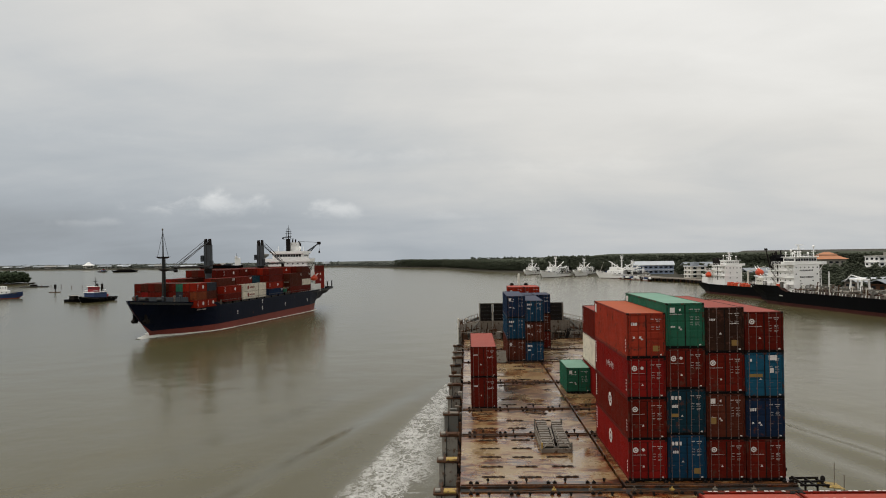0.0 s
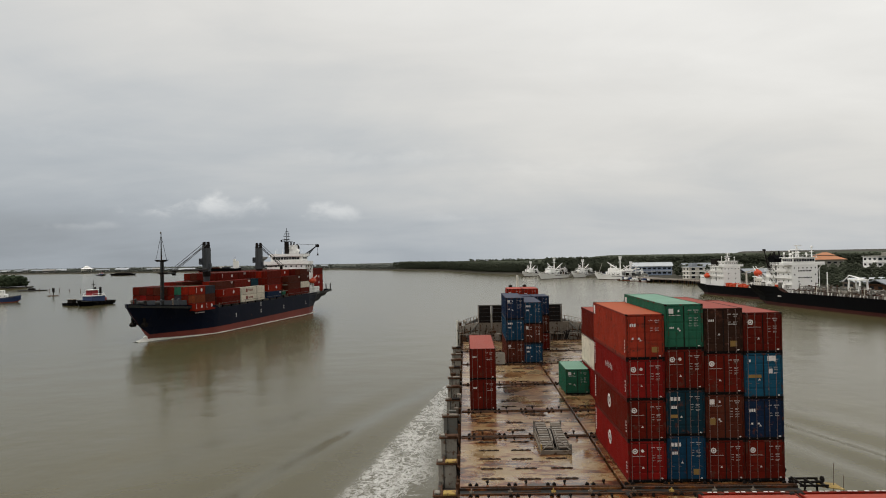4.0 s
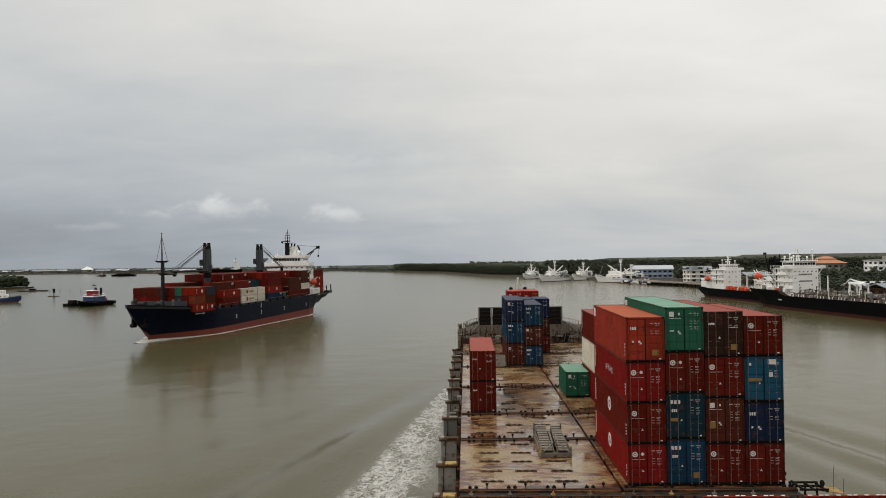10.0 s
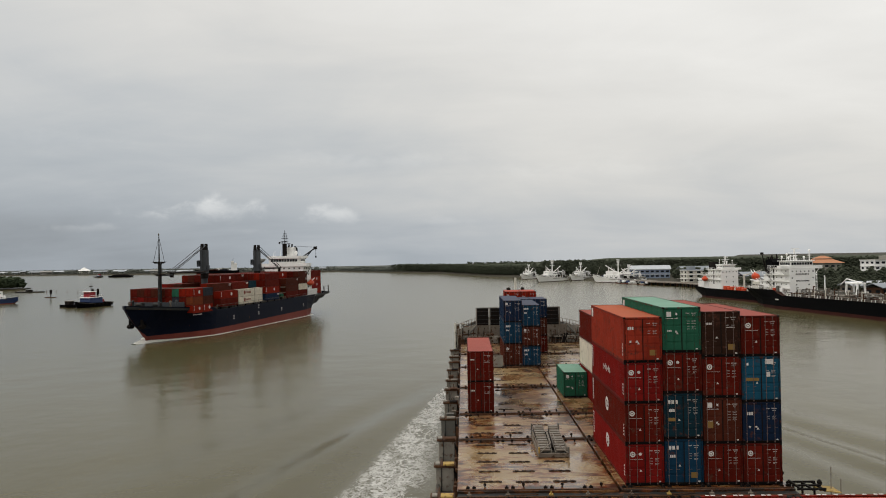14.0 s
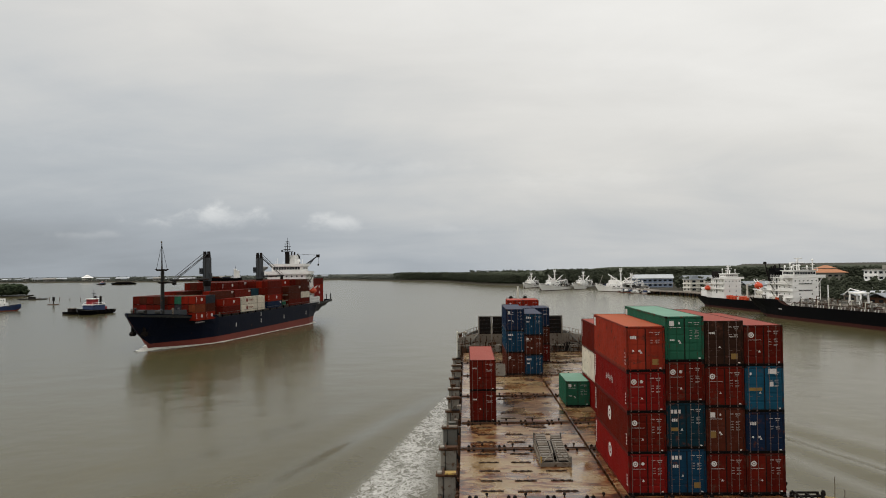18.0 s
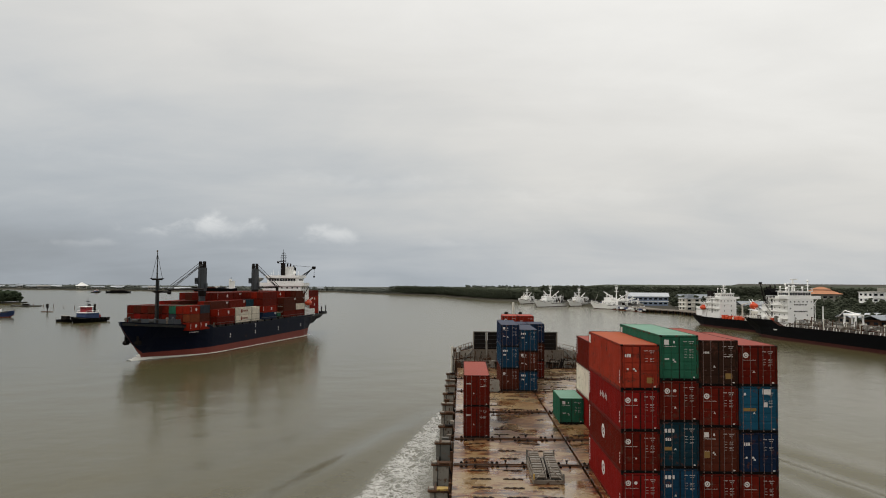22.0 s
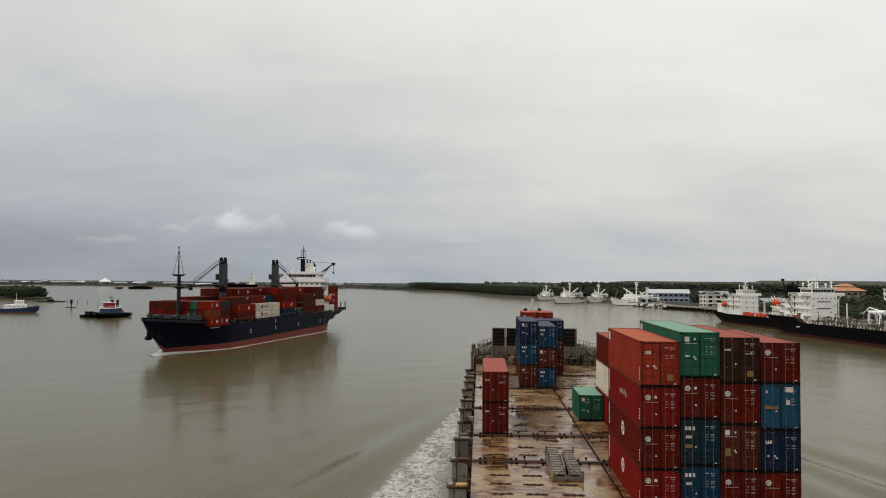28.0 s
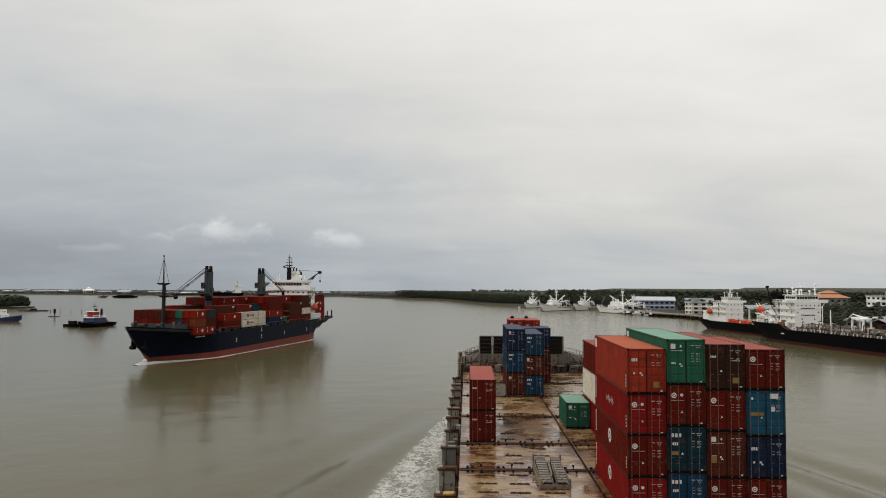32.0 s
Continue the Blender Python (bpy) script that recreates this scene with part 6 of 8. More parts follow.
def tanker(m, cx):
    t = thing("tanker", "black-hulled products tanker with white accommodation, moored", "ship", m=m)
    st = [(-85, 0.05, 0.5, 11.3, 8.5), (-82, 0.05, 2.8, 11.0, 4), (-79, 0.3, 4.6, 10.8, 0.5), (-75, 2.5, 6.4, 10.6, -2), (-69, 5.5, 7.9, 10.3, -2), (-63, 7.4, 8.4, 10.1, -2),
          (-60.5, 7.9, 8.5, 8.6, -2), (-58, 8.1, 8.5, 6.3, -2), (27, 8.3, 8.5, 5.9, -2), (30, 8.2, 8.5, 6.6, -2), (33, 8.1, 8.5, 8.1, -2), (44, 6.5, 8.4, 8.0, -1.0), (52, 4, 7.8, 8.0, 1.0),
          (57, 2.5, 7.0, 8.0, 3.5)]
    ship_hull(t, st, 1.3, HULL_BLACK, BOOT_DARK, DECK_RED, cx=cx, bulwark=0.35, top_label="black topsides", boot_label="dull dark-red boot topping")
    house = part("accommodation", Mesh().box(2.6, 14.4, 25.5, 40, 5.6, 17.2, 0.1).box(2.3, 14.7, 40, 44, 5.6, 14.4, 0.1).box(2.3, 14.7, 44, 47.4, 5.6, 11.6, 0.1), SHIP_WHITE, t, "white accommodation block, stepped down aft")
    for z in (16.0, 13.2, 10.4, 7.6):
        for k in range(6):
            if z < 16 and k not in ((0, 5) if z == 13.2 else (1, 4)):
                continue
            part("window", WIN, None, house, at=(3.8 + 1.9 * k, 25.47, z))
        for k in range(6 if z < 11 else 4):
            part("window", SIDE_WIN, None, house, at=(2.57 if k < 4 else 2.27, 28 + 3.4 * k, z + 0.1))
        y1 = {16.0: 40.2, 13.2: 44.2}.get(z, 47.6)
        part("deck_edge", Mesh().box(1.7, 15.3, 25.42, y1, z + 1.22, z + 1.32, 0.03), SHIP_WHITE, house)
        part("deck_rail", Mesh().cyl((1.8, 25.6, z + 2.3), (1.8, y1, z + 2.3), 0.06, n=5).cyl((1.8, 25.6, z + 1.8), (1.8, y1, z + 1.8), 0.05, n=5), SHIP_WHITE, house)
        for k in range(7):
            y = 25.8 + (y1 - 26.0) * k / 6
            part("rail_post", Mesh().cyl((1.8, y, z + 1.3), (1.8, y, z + 2.3), 0.06, n=5), SHIP_WHITE, house)
        part("doorway", Mesh().box(2.54, 2.6, 36.4, 37.4, z - 1.1, z + 0.9), SHADOW_GREY, house, "dark side doorway")
        part("ladder", Mesh().cyl((2.0, 38.0, z - 1.4), (2.0, 41.0, z + 1.2), 0.14, n=5).cyl((2.4, 38.0, z - 1.4), (2.4, 41.0, z + 1.2), 0.14, n=5), STEEL_GREY, house)
    for zz, n in ((14.5, 9), (11.7, 12)):
        part("house_lettering", bars([(5.4, zz, 6.2, 0.55, n)], 25.44, 0.03), SHADOW_GREY, house, "unreadable dark lettering")
    br = part("bridge", Mesh().box(3.4, 13.6, 25.9, 34, 17.3, 20.2, 0.1).box(2.8, 14.2, 25.3, 34.6, 20.2, 20.45, 0.05), SHIP_WHITE, t, "white wheelhouse")
    for k in range(8):
        part("window", cached(("wheelhouse_pane",), lambda: Mesh().box(-0.48, 0.48, -0.04, 0.04, -0.5, 0.5, 0.02), GLASS), None, br, at=(4.3 + 1.2 * k, 25.87, 19.2))
    for k in range(5):
        part("window", cached(("wheelhouse_side_pane",), lambda: Mesh().box(-0.04, 0.04, -0.55, 0.55, -0.5, 0.5, 0.02), GLASS), None, br, at=(3.37, 27.0 + 1.4 * k, 19.2))
    part("roof_rail", Mesh().cyl((2.9, 25.4, 21.5), (14.1, 25.4, 21.5), 0.05, n=5).cyl((2.9, 25.4, 21.5), (2.9, 34.4, 21.5), 0.05, n=5).cyl((2.9, 25.4, 21.0), (14.1, 25.4, 21.0), 0.04, n=5), SHIP_WHITE, br)
    for k in range(6):
        part("rail_post", Mesh().cyl((2.9 + 2.2 * k, 25.4, 20.4), (2.9 + 2.2 * k, 25.4, 21.5), 0.05, n=5), SHIP_WHITE, br)
    for x0, x1 in ((-1.0, 3.4), (13.6, 18.0)):
        part("bridge_wing", Mesh().box(x0, x1, 25.9, 28.8, 17.1, 17.35, 0.05).box(x0, x1, 25.9, 26.05, 17.35, 18.4, 0.03).box(x0 if x0 < 0 else x1 - 0.15, x0 + 0.15 if x0 < 0 else x1, 26.05, 28.8, 17.35, 18.4, 0.03), SHIP_WHITE, t, "white open bridge wing")
        part("wing_strut", Mesh().cyl((x0 + 0.6 if x0 < 0 else x1 - 0.6, 27.2, 17.1), (2.7 if x0 < 0 else 14.3, 27.2, 13.4), 0.16, n=6), SHIP_WHITE, t)
    low = part("aft_house", Mesh().box(2.2, 14.8, 47.4, 53, 7.8, 11.0, 0.1), SHIP_CREAM, t, "cream aft deckhouse")
    for k in range(4):
        part("window", SIDE_WIN, None, low, at=(2.17, 48.4 + 1.3 * k, 9.6))
    fun = part("funnel", Mesh().prism([(6.0, 43.4), (10.4, 43.4), (10.0, 48.6), (6.4, 48.6)], 2, 11.0, 19.6), HULL_BLACK, t, "black funnel")
    part("funnel_cap", Mesh().prism([(43.0, 19.6), (49.0, 19.6), (48.6, 20.6), (44.6, 21.2)], 0, 6.2, 10.2), HULL_BLACK, fun)
    for k, (x, y) in enumerate(((6.6, 45.0), (8.2, 46.4), (9.6, 45.2), (7.4, 48.0), (9.4, 48.6))):
        part("uptake", Mesh().cyl((x, y - 0.3, 20.0), (x, y + 0.5, 22.0 + 0.6 * (k % 3)), 0.32, n=8), CASTING, fun)
    mast = part("radar_mast", Mesh().cyl((7.9, 30.5, 20.4), (8.4, 31, 25.4), 0.28, 0.18, 8).cyl((9.1, 30.5, 20.4), (8.6, 31, 25.4), 0.28, 0.18, 8), SHIP_WHITE, t, "white radar mast")
    part("crosstree", Mesh().box(5.8, 11.2, 30.8, 31.2, 23.6, 23.85, 0.04).box(7.0, 10.0, 30.6, 31.4, 22.3, 22.5, 0.04), SHIP_WHITE, mast)
    part("radar_scanner", Mesh().box(6.7, 10.3, 30.0, 30.3, 25.2, 25.6, 0.05), SHIP_WHITE, mast)
    part("radar_scanner", Mesh().box(7.4, 9.6, 29.8, 30.1, 23.0, 23.3, 0.05), SHADOW_GREY, mast)
    part("signal_mast", Mesh().cyl((12.9, 27.2, 20.4), (12.9, 27.2, 24.6), 0.26, 0.18, 8).box(12.0, 13.8, 27.0, 27.4, 22.6, 22.8, 0.03).blob((12.9, 27.2, 24.7), (0.5, 0.5, 0.5), 8, 5), SHIP_WHITE, t)
    for x, y, hh in ((4.5, 27.5, 1.4), (6.4, 33, 2.2), (10.6, 33.2, 1.5), (4.0, 33, 1.1), (11.6, 29, 0.9), (5.2, 30, 0.8)):
        part("deck_fitting", Mesh().cyl((x, y, 20.4), (x, y, 20.8 + hh), 0.16, n=6).blob((x, y, 21.0 + hh), (0.45, 0.45, 0.5), 8, 5), SHIP_WHITE, t)
    boat = part("lifeboat", Mesh().blob((4.2, 53.6, 13.2), (1.35, 2.9, 1.5), 12, 8).blob((4.2, 54.4, 14.3), (0.9, 1.2, 0.8), 10, 6), LIFEBOAT, t, "orange-red free-fall lifeboat")
    part("launch_ramp", Mesh().prism([(49.6, 10.8), (57.0, 11.5), (57.0, 11.8), (49.6, 11.3)], 0, 3.3, 5.1), SHIP_WHITE, t)
    part("ramp_leg", Mesh().box(3.4, 3.7, 55.5, 55.8, 7.4, 11.6, 0.03).box(4.7, 5.0, 55.5, 55.8, 7.4, 11.6, 0.03).cyl((3.5, 50.0, 11.0), (3.5, 56.4, 16.2), 0.16, n=6).cyl((4.9, 50.0, 11.0), (4.9, 56.4, 16.2), 0.16, n=6), SHIP_WHITE, t)
    for k in range(10):
        part("stern_rail_post", Mesh().cyl((0.7 + 0.05 * k, 36 + 2.0 * k, 7.6), (0.7 + 0.05 * k, 36 + 2.0 * k, 9.0), 0.08, n=5), SHIP_WHITE, t)
    part("stern_rail", Mesh().cyl((0.7, 36, 9.0), (1.2, 55, 9.0), 0.06, n=5).cyl((0.7, 36, 8.5), (1.2, 55, 8.5), 0.05, n=5), SHIP_WHITE, t)
    for k, (x, y, hh) in enumerate(((1.6, 29.5, 1.4), (1.8, 32.5, 2.2), (1.5, 34.5, 1.2), (1.9, 37.6, 1.8), (1.7, 41.5, 1.5), (1.6, 45.0, 2.0))):
        part("deck_box", Mesh().box(x - 0.6, x + 0.5, y - 0.8, y + 0.8, 7.4, 7.6 + hh, 0.06), (SHIP_WHITE, STEEL_GREY, LIFEBOAT, SHIP_CREAM)[k % 4], t)
    # cargo deck: catwalk, pipes, manifold, gantry, vents, rail
    part("catwalk", Mesh().box(8.0, 9.4, -57, 27, 8.3, 8.5, 0.03), STEEL_GREY, t)
    for k in range(18):
        part("catwalk_leg", cached(("catwalk_leg",), lambda: Mesh().box(-0.1, 0.1, -0.1, 0.1, 0, 2.6).box(1.2, 1.4, -0.1, 0.1, 0, 2.6), STEEL_GREY), None, t, at=(8.05, -55 + 4.7 * k, 5.8))
    for k, x in enumerate((4.4, 5.1, 5.8, 6.5, 11.0, 11.8, 12.6)):
        part("cargo_pipe", Mesh().cyl((x, -55, 6.9), (x, 25, 6.9), 0.22, n=8), PALE_STEEL if k % 2 else DECK_RED, t)
    for k in range(9):
        part("manifold_pipe", Mesh().cyl((1.2, -9 + 1.3 * k, 7.4), (15.8, -9 + 1.3 * k, 7.4), 0.2, n=8), PALE_STEEL, t)
    for k in range(16):
        y = -55 + 5.2 * k
        part("tank_hatch", cached(("tank_hatch",), lambda: Mesh().cyl((0, 0, 0), (0, 0, 1.0), 0.6, n=10).cyl((0, 0, 1.0), (0, 0, 1.15), 0.75, n=10), STEEL_GREY), None, t, at=(3.0 + 1.1 * (k % 2), y, 5.6))
        part("vent_pipe", cached(("vent_pipe",), lambda: Mesh().cyl((0, 0, 0), (0, 0, 2.6), 0.12, n=6).blob((0, 0, 2.7), (0.3, 0.3, 0.3), 8, 5), PALE_STEEL), None, t, at=(13.6 - 1.2 * (k % 2), y, 5.6))
    for y in (-9.6, -3.6):
        part("gantry_leg", Mesh().prism([(6.2, 5.6), (6.9, 5.6), (7.4, 12.0), (6.9, 12.0)], 1, y - 0.25, y + 0.25).prism([(10.8, 5.6), (10.1, 5.6), (9.6, 12.0), (10.1, 12.0)], 1, y - 0.25, y + 0.25), SHIP_WHITE, t, "white gantry leg")
    part("gantry_beam", Mesh().box(6.8, 10.2, -10.2, -3.0, 11.7, 12.3, 0.08), SHIP_WHITE, t, "white hose gantry beam")
    part("hose_jib", Mesh().cyl((8.5, -10.0, 12.2), (8.0, -2.4, 13.6), 0.28, 0.2, 6).cyl((8.0, -2.4, 13.6), (7.6, 0.8, 11.0), 0.18, 0.14, 6), SHIP_WHITE, t, "white folded hose crane jib")
    part("derrick", Mesh().cyl((4.6, 44.0, 11.0), (3.4, 47.0, 23.6), 0.35, 0.22, 6).box(2.9, 4.0, 46.5, 47.6, 23.2, 24.1, 0.1), CASTING, t, "black raked derrick")
    part("vent_mast", Mesh().cyl((10.5, 14, 5.6), (10.5, 14, 14.5), 0.28, 0.2, 8), SHIP_WHITE, t)
    part("vent_mast", Mesh().cyl((10.5, 19, 5.6), (10.5, 19, 16.0), 0.16, 0.12, 8), SHIP_WHITE, t)
    rj = random.Random(3)
    for k in range(190):
        x, y, h = rj.uniform(0.8, 15.5), rj.uniform(-56, 25), rj.uniform(0.4, 2.6)
        g = Mesh()
        if k % 2:
            g.cyl((x, y, 5.6), (x, y, 6.4 + h), 0.14, 0.12, 6).box(x - 0.35, x + 0.35, y - 0.3, y + 0.3, 6.2 + h, 6.6 + h, 0.05)
        else:
            g.cyl((x, y, 6.2 + 0.5 * h), (x + rj.uniform(-4, 4), y + rj.uniform(-6, 6), 6.2 + 0.5 * h), 0.16, n=6).cyl((x, y, 5.6), (x, y, 6.2 + 0.5 * h), 0.14, n=6)
        part("deck_pipework", g, (PALE_STEEL, RUST, STEEL_GREY, SHIP_CREAM, DULL_STEEL)[rj.randrange(5)], t)
    for k in range(26):
        y = -54 + 3.0 * k + rj.uniform(-1, 1)
        x, h = rj.uniform(1.0, 6.0), rj.uniform(1.6, 3.6)
        part("vent_riser", Mesh().cyl((x, y, 5.6), (x, y, 6.6 + h), 0.18, n=6).cyl((x, y, 6.6 + h), (x + 0.5, y - 0.5, 6.3 + h), 0.16, n=6), (SHIP_CREAM, STEEL_GREY, RUST)[k % 3], t)
    for k in range(8):
        y = -50 + 9.6 * k
        part("valve_platform", Mesh().box(2.2, 7.4, y, y + 2.6, 7.6, 7.75, 0.02).box(2.2, 2.4, y, y + 0.2, 5.6, 8.7).box(7.2, 7.4, y, y + 0.2, 5.6, 8.7).box(2.2, 2.4, y + 2.4, y + 2.6, 5.6, 8.7).box(2.2, 2.3, y, y + 2.6, 8.6, 8.7), (DULL_STEEL, STEEL_GREY)[k % 2], t)
    for k in range(48):
        if k % 7 in (2, 5):
            continue
        part("rail_post", cached(("tanker_rail_post",), lambda: Mesh().cyl((0, 0, 0), (0.2, 0, 1.3), 0.13, n=5), SHIP_WHITE), None, t, at=(0.2, -57 + 1.75 * k, 5.7))
    for z in (6.35, 6.85):
        part("rail", Mesh().cyl((0.3, -57, z), (0.3, 27, z), 0.045, n=5), DULL_STEEL, t)
    part("fore_mast", Mesh().cyl((8.5, -72, 10), (8.5, -72, 19.5), 0.35, 0.18, 8).box(7.6, 9.4, -72.2, -71.8, 16.0, 16.3, 0.03), SHIP_WHITE, t, "white foremast")
    for x in (6.0, 11.0):
        part("windlass", Mesh().cyl((x - 1, -75, 10.9), (x + 1, -75, 10.9), 0.6, n=10), STEEL_GREY, t)
    nm = part("bow_name", bars([(0, 0, 6.0, 0.6, 8)], 0, 0.02), WHITE_MARK, t, "unreadable white bow lettering")
    nm.location, nm.rotation_euler = (0.35, -63.0, 9.0), Euler((0, 0, radians(-90)))
    part("draught_mark", Mesh().box(0.12, 0.18, 17, 19.4, 3.9, 4.35), WHITE_MARK, t).location = (-0.12, 12.5, 0)
    part("fender_mark", Mesh().box(-0.02, 0.02, -64.5, -61.5, 5.4, 6.0), WHITE_MARK, t)


QUAYSIDE = pose(138.0, 293.0, 0, 0, 0, 10.0)
tanker(QUAYSIDE, 8.5)


def coaster(m, label, length_fwd=45.0, orange_deck=True):
    """Small cargo ship with its accommodation aft; y runs from bow (negative) to stern."""
    t = thing("cargo_ship", label, "ship", m=m)
    st = [(-length_fwd - 8, 0.05, 0.5, 8.2, 6.0), (-length_fwd - 4, 0.2, 3.6, 7.8, 0.4), (-length_fwd + 2, 3.0, 5.6, 7.4, -2), (-length_fwd + 9, 5.8, 6.6, 5.4, -2), (10, 6.6, 6.8, 5.1, -2),
          (22, 6.2, 6.8, 5.2, -2), (30, 4.2, 6.6, 5.8, -0.6), (37, 2.0, 5.8, 6.0, 1.6)]
    ship_hull(t, st, 1.0, HULL_BLACK, BOOT_DARK, DECK_RED, cx=6.8, bulwark=0.4, top_label="black topsides")
    a = part("accommodation", Mesh().box(2.0, 11.6, 8, 22, 5.0, 15.2, 0.1).box(1.8, 11.8, 22, 27, 5.0, 12.6, 0.1), SHIP_WHITE, t, "white accommodation block")
    for z in (14.0, 11.4, 8.8):
        for k in range(5):
            if z > 13 or k in (1, 3):
                part("window", WIN, None, a, at=(3.0 + 1.9 * k, 7.97, z))
            if k != 2:
                part("window", SIDE_WIN, None, a, at=(1.97, 9.6 + 2.8 * k, z))
        y1 = 22.4 if z > 13 else 27.4
        part("deck_edge", Mesh().box(1.0, 12.6, 7.9, y1, z + 1.07, z + 1.18, 0.03), SHIP_WHITE, a)
        part("deck_rail", Mesh().cyl((1.1, 7.6, z + 2.1), (1.1, y1, z + 2.1), 0.06, n=5).cyl((1.1, 7.6, z + 1.65), (1.1, y1, z + 1.65), 0.05, n=5), SHIP_WHITE, a)
        for k in range(6):
            part("rail_post", Mesh().cyl((1.1, 7.8 + (y1 - 8.0) * k / 5, z + 1.2), (1.1, 7.8 + (y1 - 8.0) * k / 5, z + 2.1), 0.06, n=5), SHIP_WHITE, a)
        part("doorway", Mesh().box(1.94, 2.0, 15.2, 16.1, z - 1.2, z + 0.7), SHADOW_GREY, a, "dark side doorway")
    b = part("aft_house", Mesh().box(2.4, 11.2, 27, 34, 5.4, 10.2, 0.1), SHIP_WHITE, t)
    for k in range(4):
        part("window", SIDE_WIN, None, b, at=(2.37, 28.4 + 1.6 * k, 8.8))
    w = part("bridge", Mesh().box(3.2, 10.4, 8.6, 15, 15.2, 17.8, 0.1).box(2.7, 10.9, 8.1, 15.5, 17.8, 18.0, 0.04), SHIP_WHITE, t, "white wheelhouse")
    for k in range(6):
        part("window", WIN, None, w, at=(3.9 + 1.15 * k, 8.57, 16.9))
    for k in range(4):
        part("window", SIDE_WIN, None, w, at=(3.17, 9.6 + 1.4 * k, 16.9))
    for s in (-1, 1):
        part("bridge_wing", Mesh().box(*sorted((6.8 + s * 3.6, 6.8 + s * 7.0)), 8.8, 11.0, 15.0, 15.2, 0.04).box(*sorted((6.8 + s * 3.6, 6.8 + s * 7.0)), 8.8, 8.95, 15.2, 16.2, 0.03), SHIP_WHITE, t)
    mast = part("radar_mast", Mesh().cyl((6.3, 12, 18.0), (6.7, 12.4, 22.4), 0.22, 0.14, 8).cyl((7.3, 12, 18.0), (6.9, 12.4, 22.4), 0.22, 0.14, 8), SHIP_WHITE, t)
    part("crosstree", Mesh().box(4.8, 8.8, 12.0, 12.4, 20.4, 20.6, 0.03).box(5.6, 8.0, 11.8, 12.1, 21.6, 21.9, 0.03), SHIP_WHITE, mast)
    for x, y, hh in ((4.0, 9.4, 1.2), (9.4, 10.0, 1.6), (4.4, 14, 2.0), (8.8, 14.2, 1.0)):
        part("deck_fitting", Mesh().cyl((x, y, 18.0), (x, y, 18.2 + hh), 0.13, n=6).blob((x, y, 18.3 + hh), (0.35, 0.35, 0.4), 8, 5), SHIP_WHITE, t)
    part("funnel", Mesh().prism([(5.0, 22.6), (8.6, 22.6), (8.3, 27.0), (5.3, 27.0)], 2, 12.6, 19.0), CASTING, t, "dark funnel")
    part("lifeboat", Mesh().blob((0.9, 23.5, 10.0), (1.2, 2.8, 1.2), 12, 8).blob((0.9, 23.2, 11.0), (0.8, 1.4, 0.6), 10, 6), LIFEBOAT, t, "orange lifeboat in its davits")
    for y in (21.4, 25.6):
        part("davit", Mesh().prism([(1.6, 6.0), (2.0, 6.0), (2.0, 11.6), (0.6, 12.6), (0.4, 12.2), (1.5, 11.2)], 1, y - 0.15, y + 0.15), SHIP_WHITE, t)
    rk = random.Random(19)
    for k in range(40):
        x, y, hh = rk.uniform(0.8, 12.6), rk.uniform(-36, 5), rk.uniform(0.5, 2.6)
        g = Mesh().cyl((x, y, 4.7), (x + rk.uniform(-0.6, 0.6), y, 5.4 + hh), 0.14, 0.1, 6)
        if k % 3 == 0:
            g.box(x - 0.6, x + 0.6, y - 0.6, y + 0.6, 4.7, 5.3 + 0.5 * hh, 0.05)
        part("deck_fitting", g, (STEEL_GREY, RUST, SHIP_CREAM, SHADOW_GREY)[k % 4], t)
    if orange_deck:
        for k in range(6):
            part("deck_gear", Mesh().box(1.6, 4.2, -14 + 3.4 * k, -11.6 + 3.4 * k, 4.7, 6.3 + 0.5 * (k % 2), 0.15), LIFEBOAT, t, "bright orange deck gear")
    for k in range(8):
        part("hatch_coaming", Mesh().box(3.0, 10.6, -38 + 5.0 * k, -33.6 + 5.0 * k, 4.7, 6.0, 0.08), STEEL_GREY, t)
    part("fore_mast", Mesh().cyl((6.8, -30, 5), (6.8, -30, 16), 0.25, 0.12, 6), SHIP_WHITE, t)
    part("deck_crane", Mesh().cyl((6.8, -6, 5), (6.8, -6, 13), 0.5, 0.4, 8).cyl((6.8, -6, 12.5), (6.8, -22, 15.5), 0.25, 0.15, 6), SHIP_CREAM, t)


coaster(pose(134.4, 390.5, 0, 0, 0, 10.0), "small black-hulled cargo ship with orange deck gear, moored")


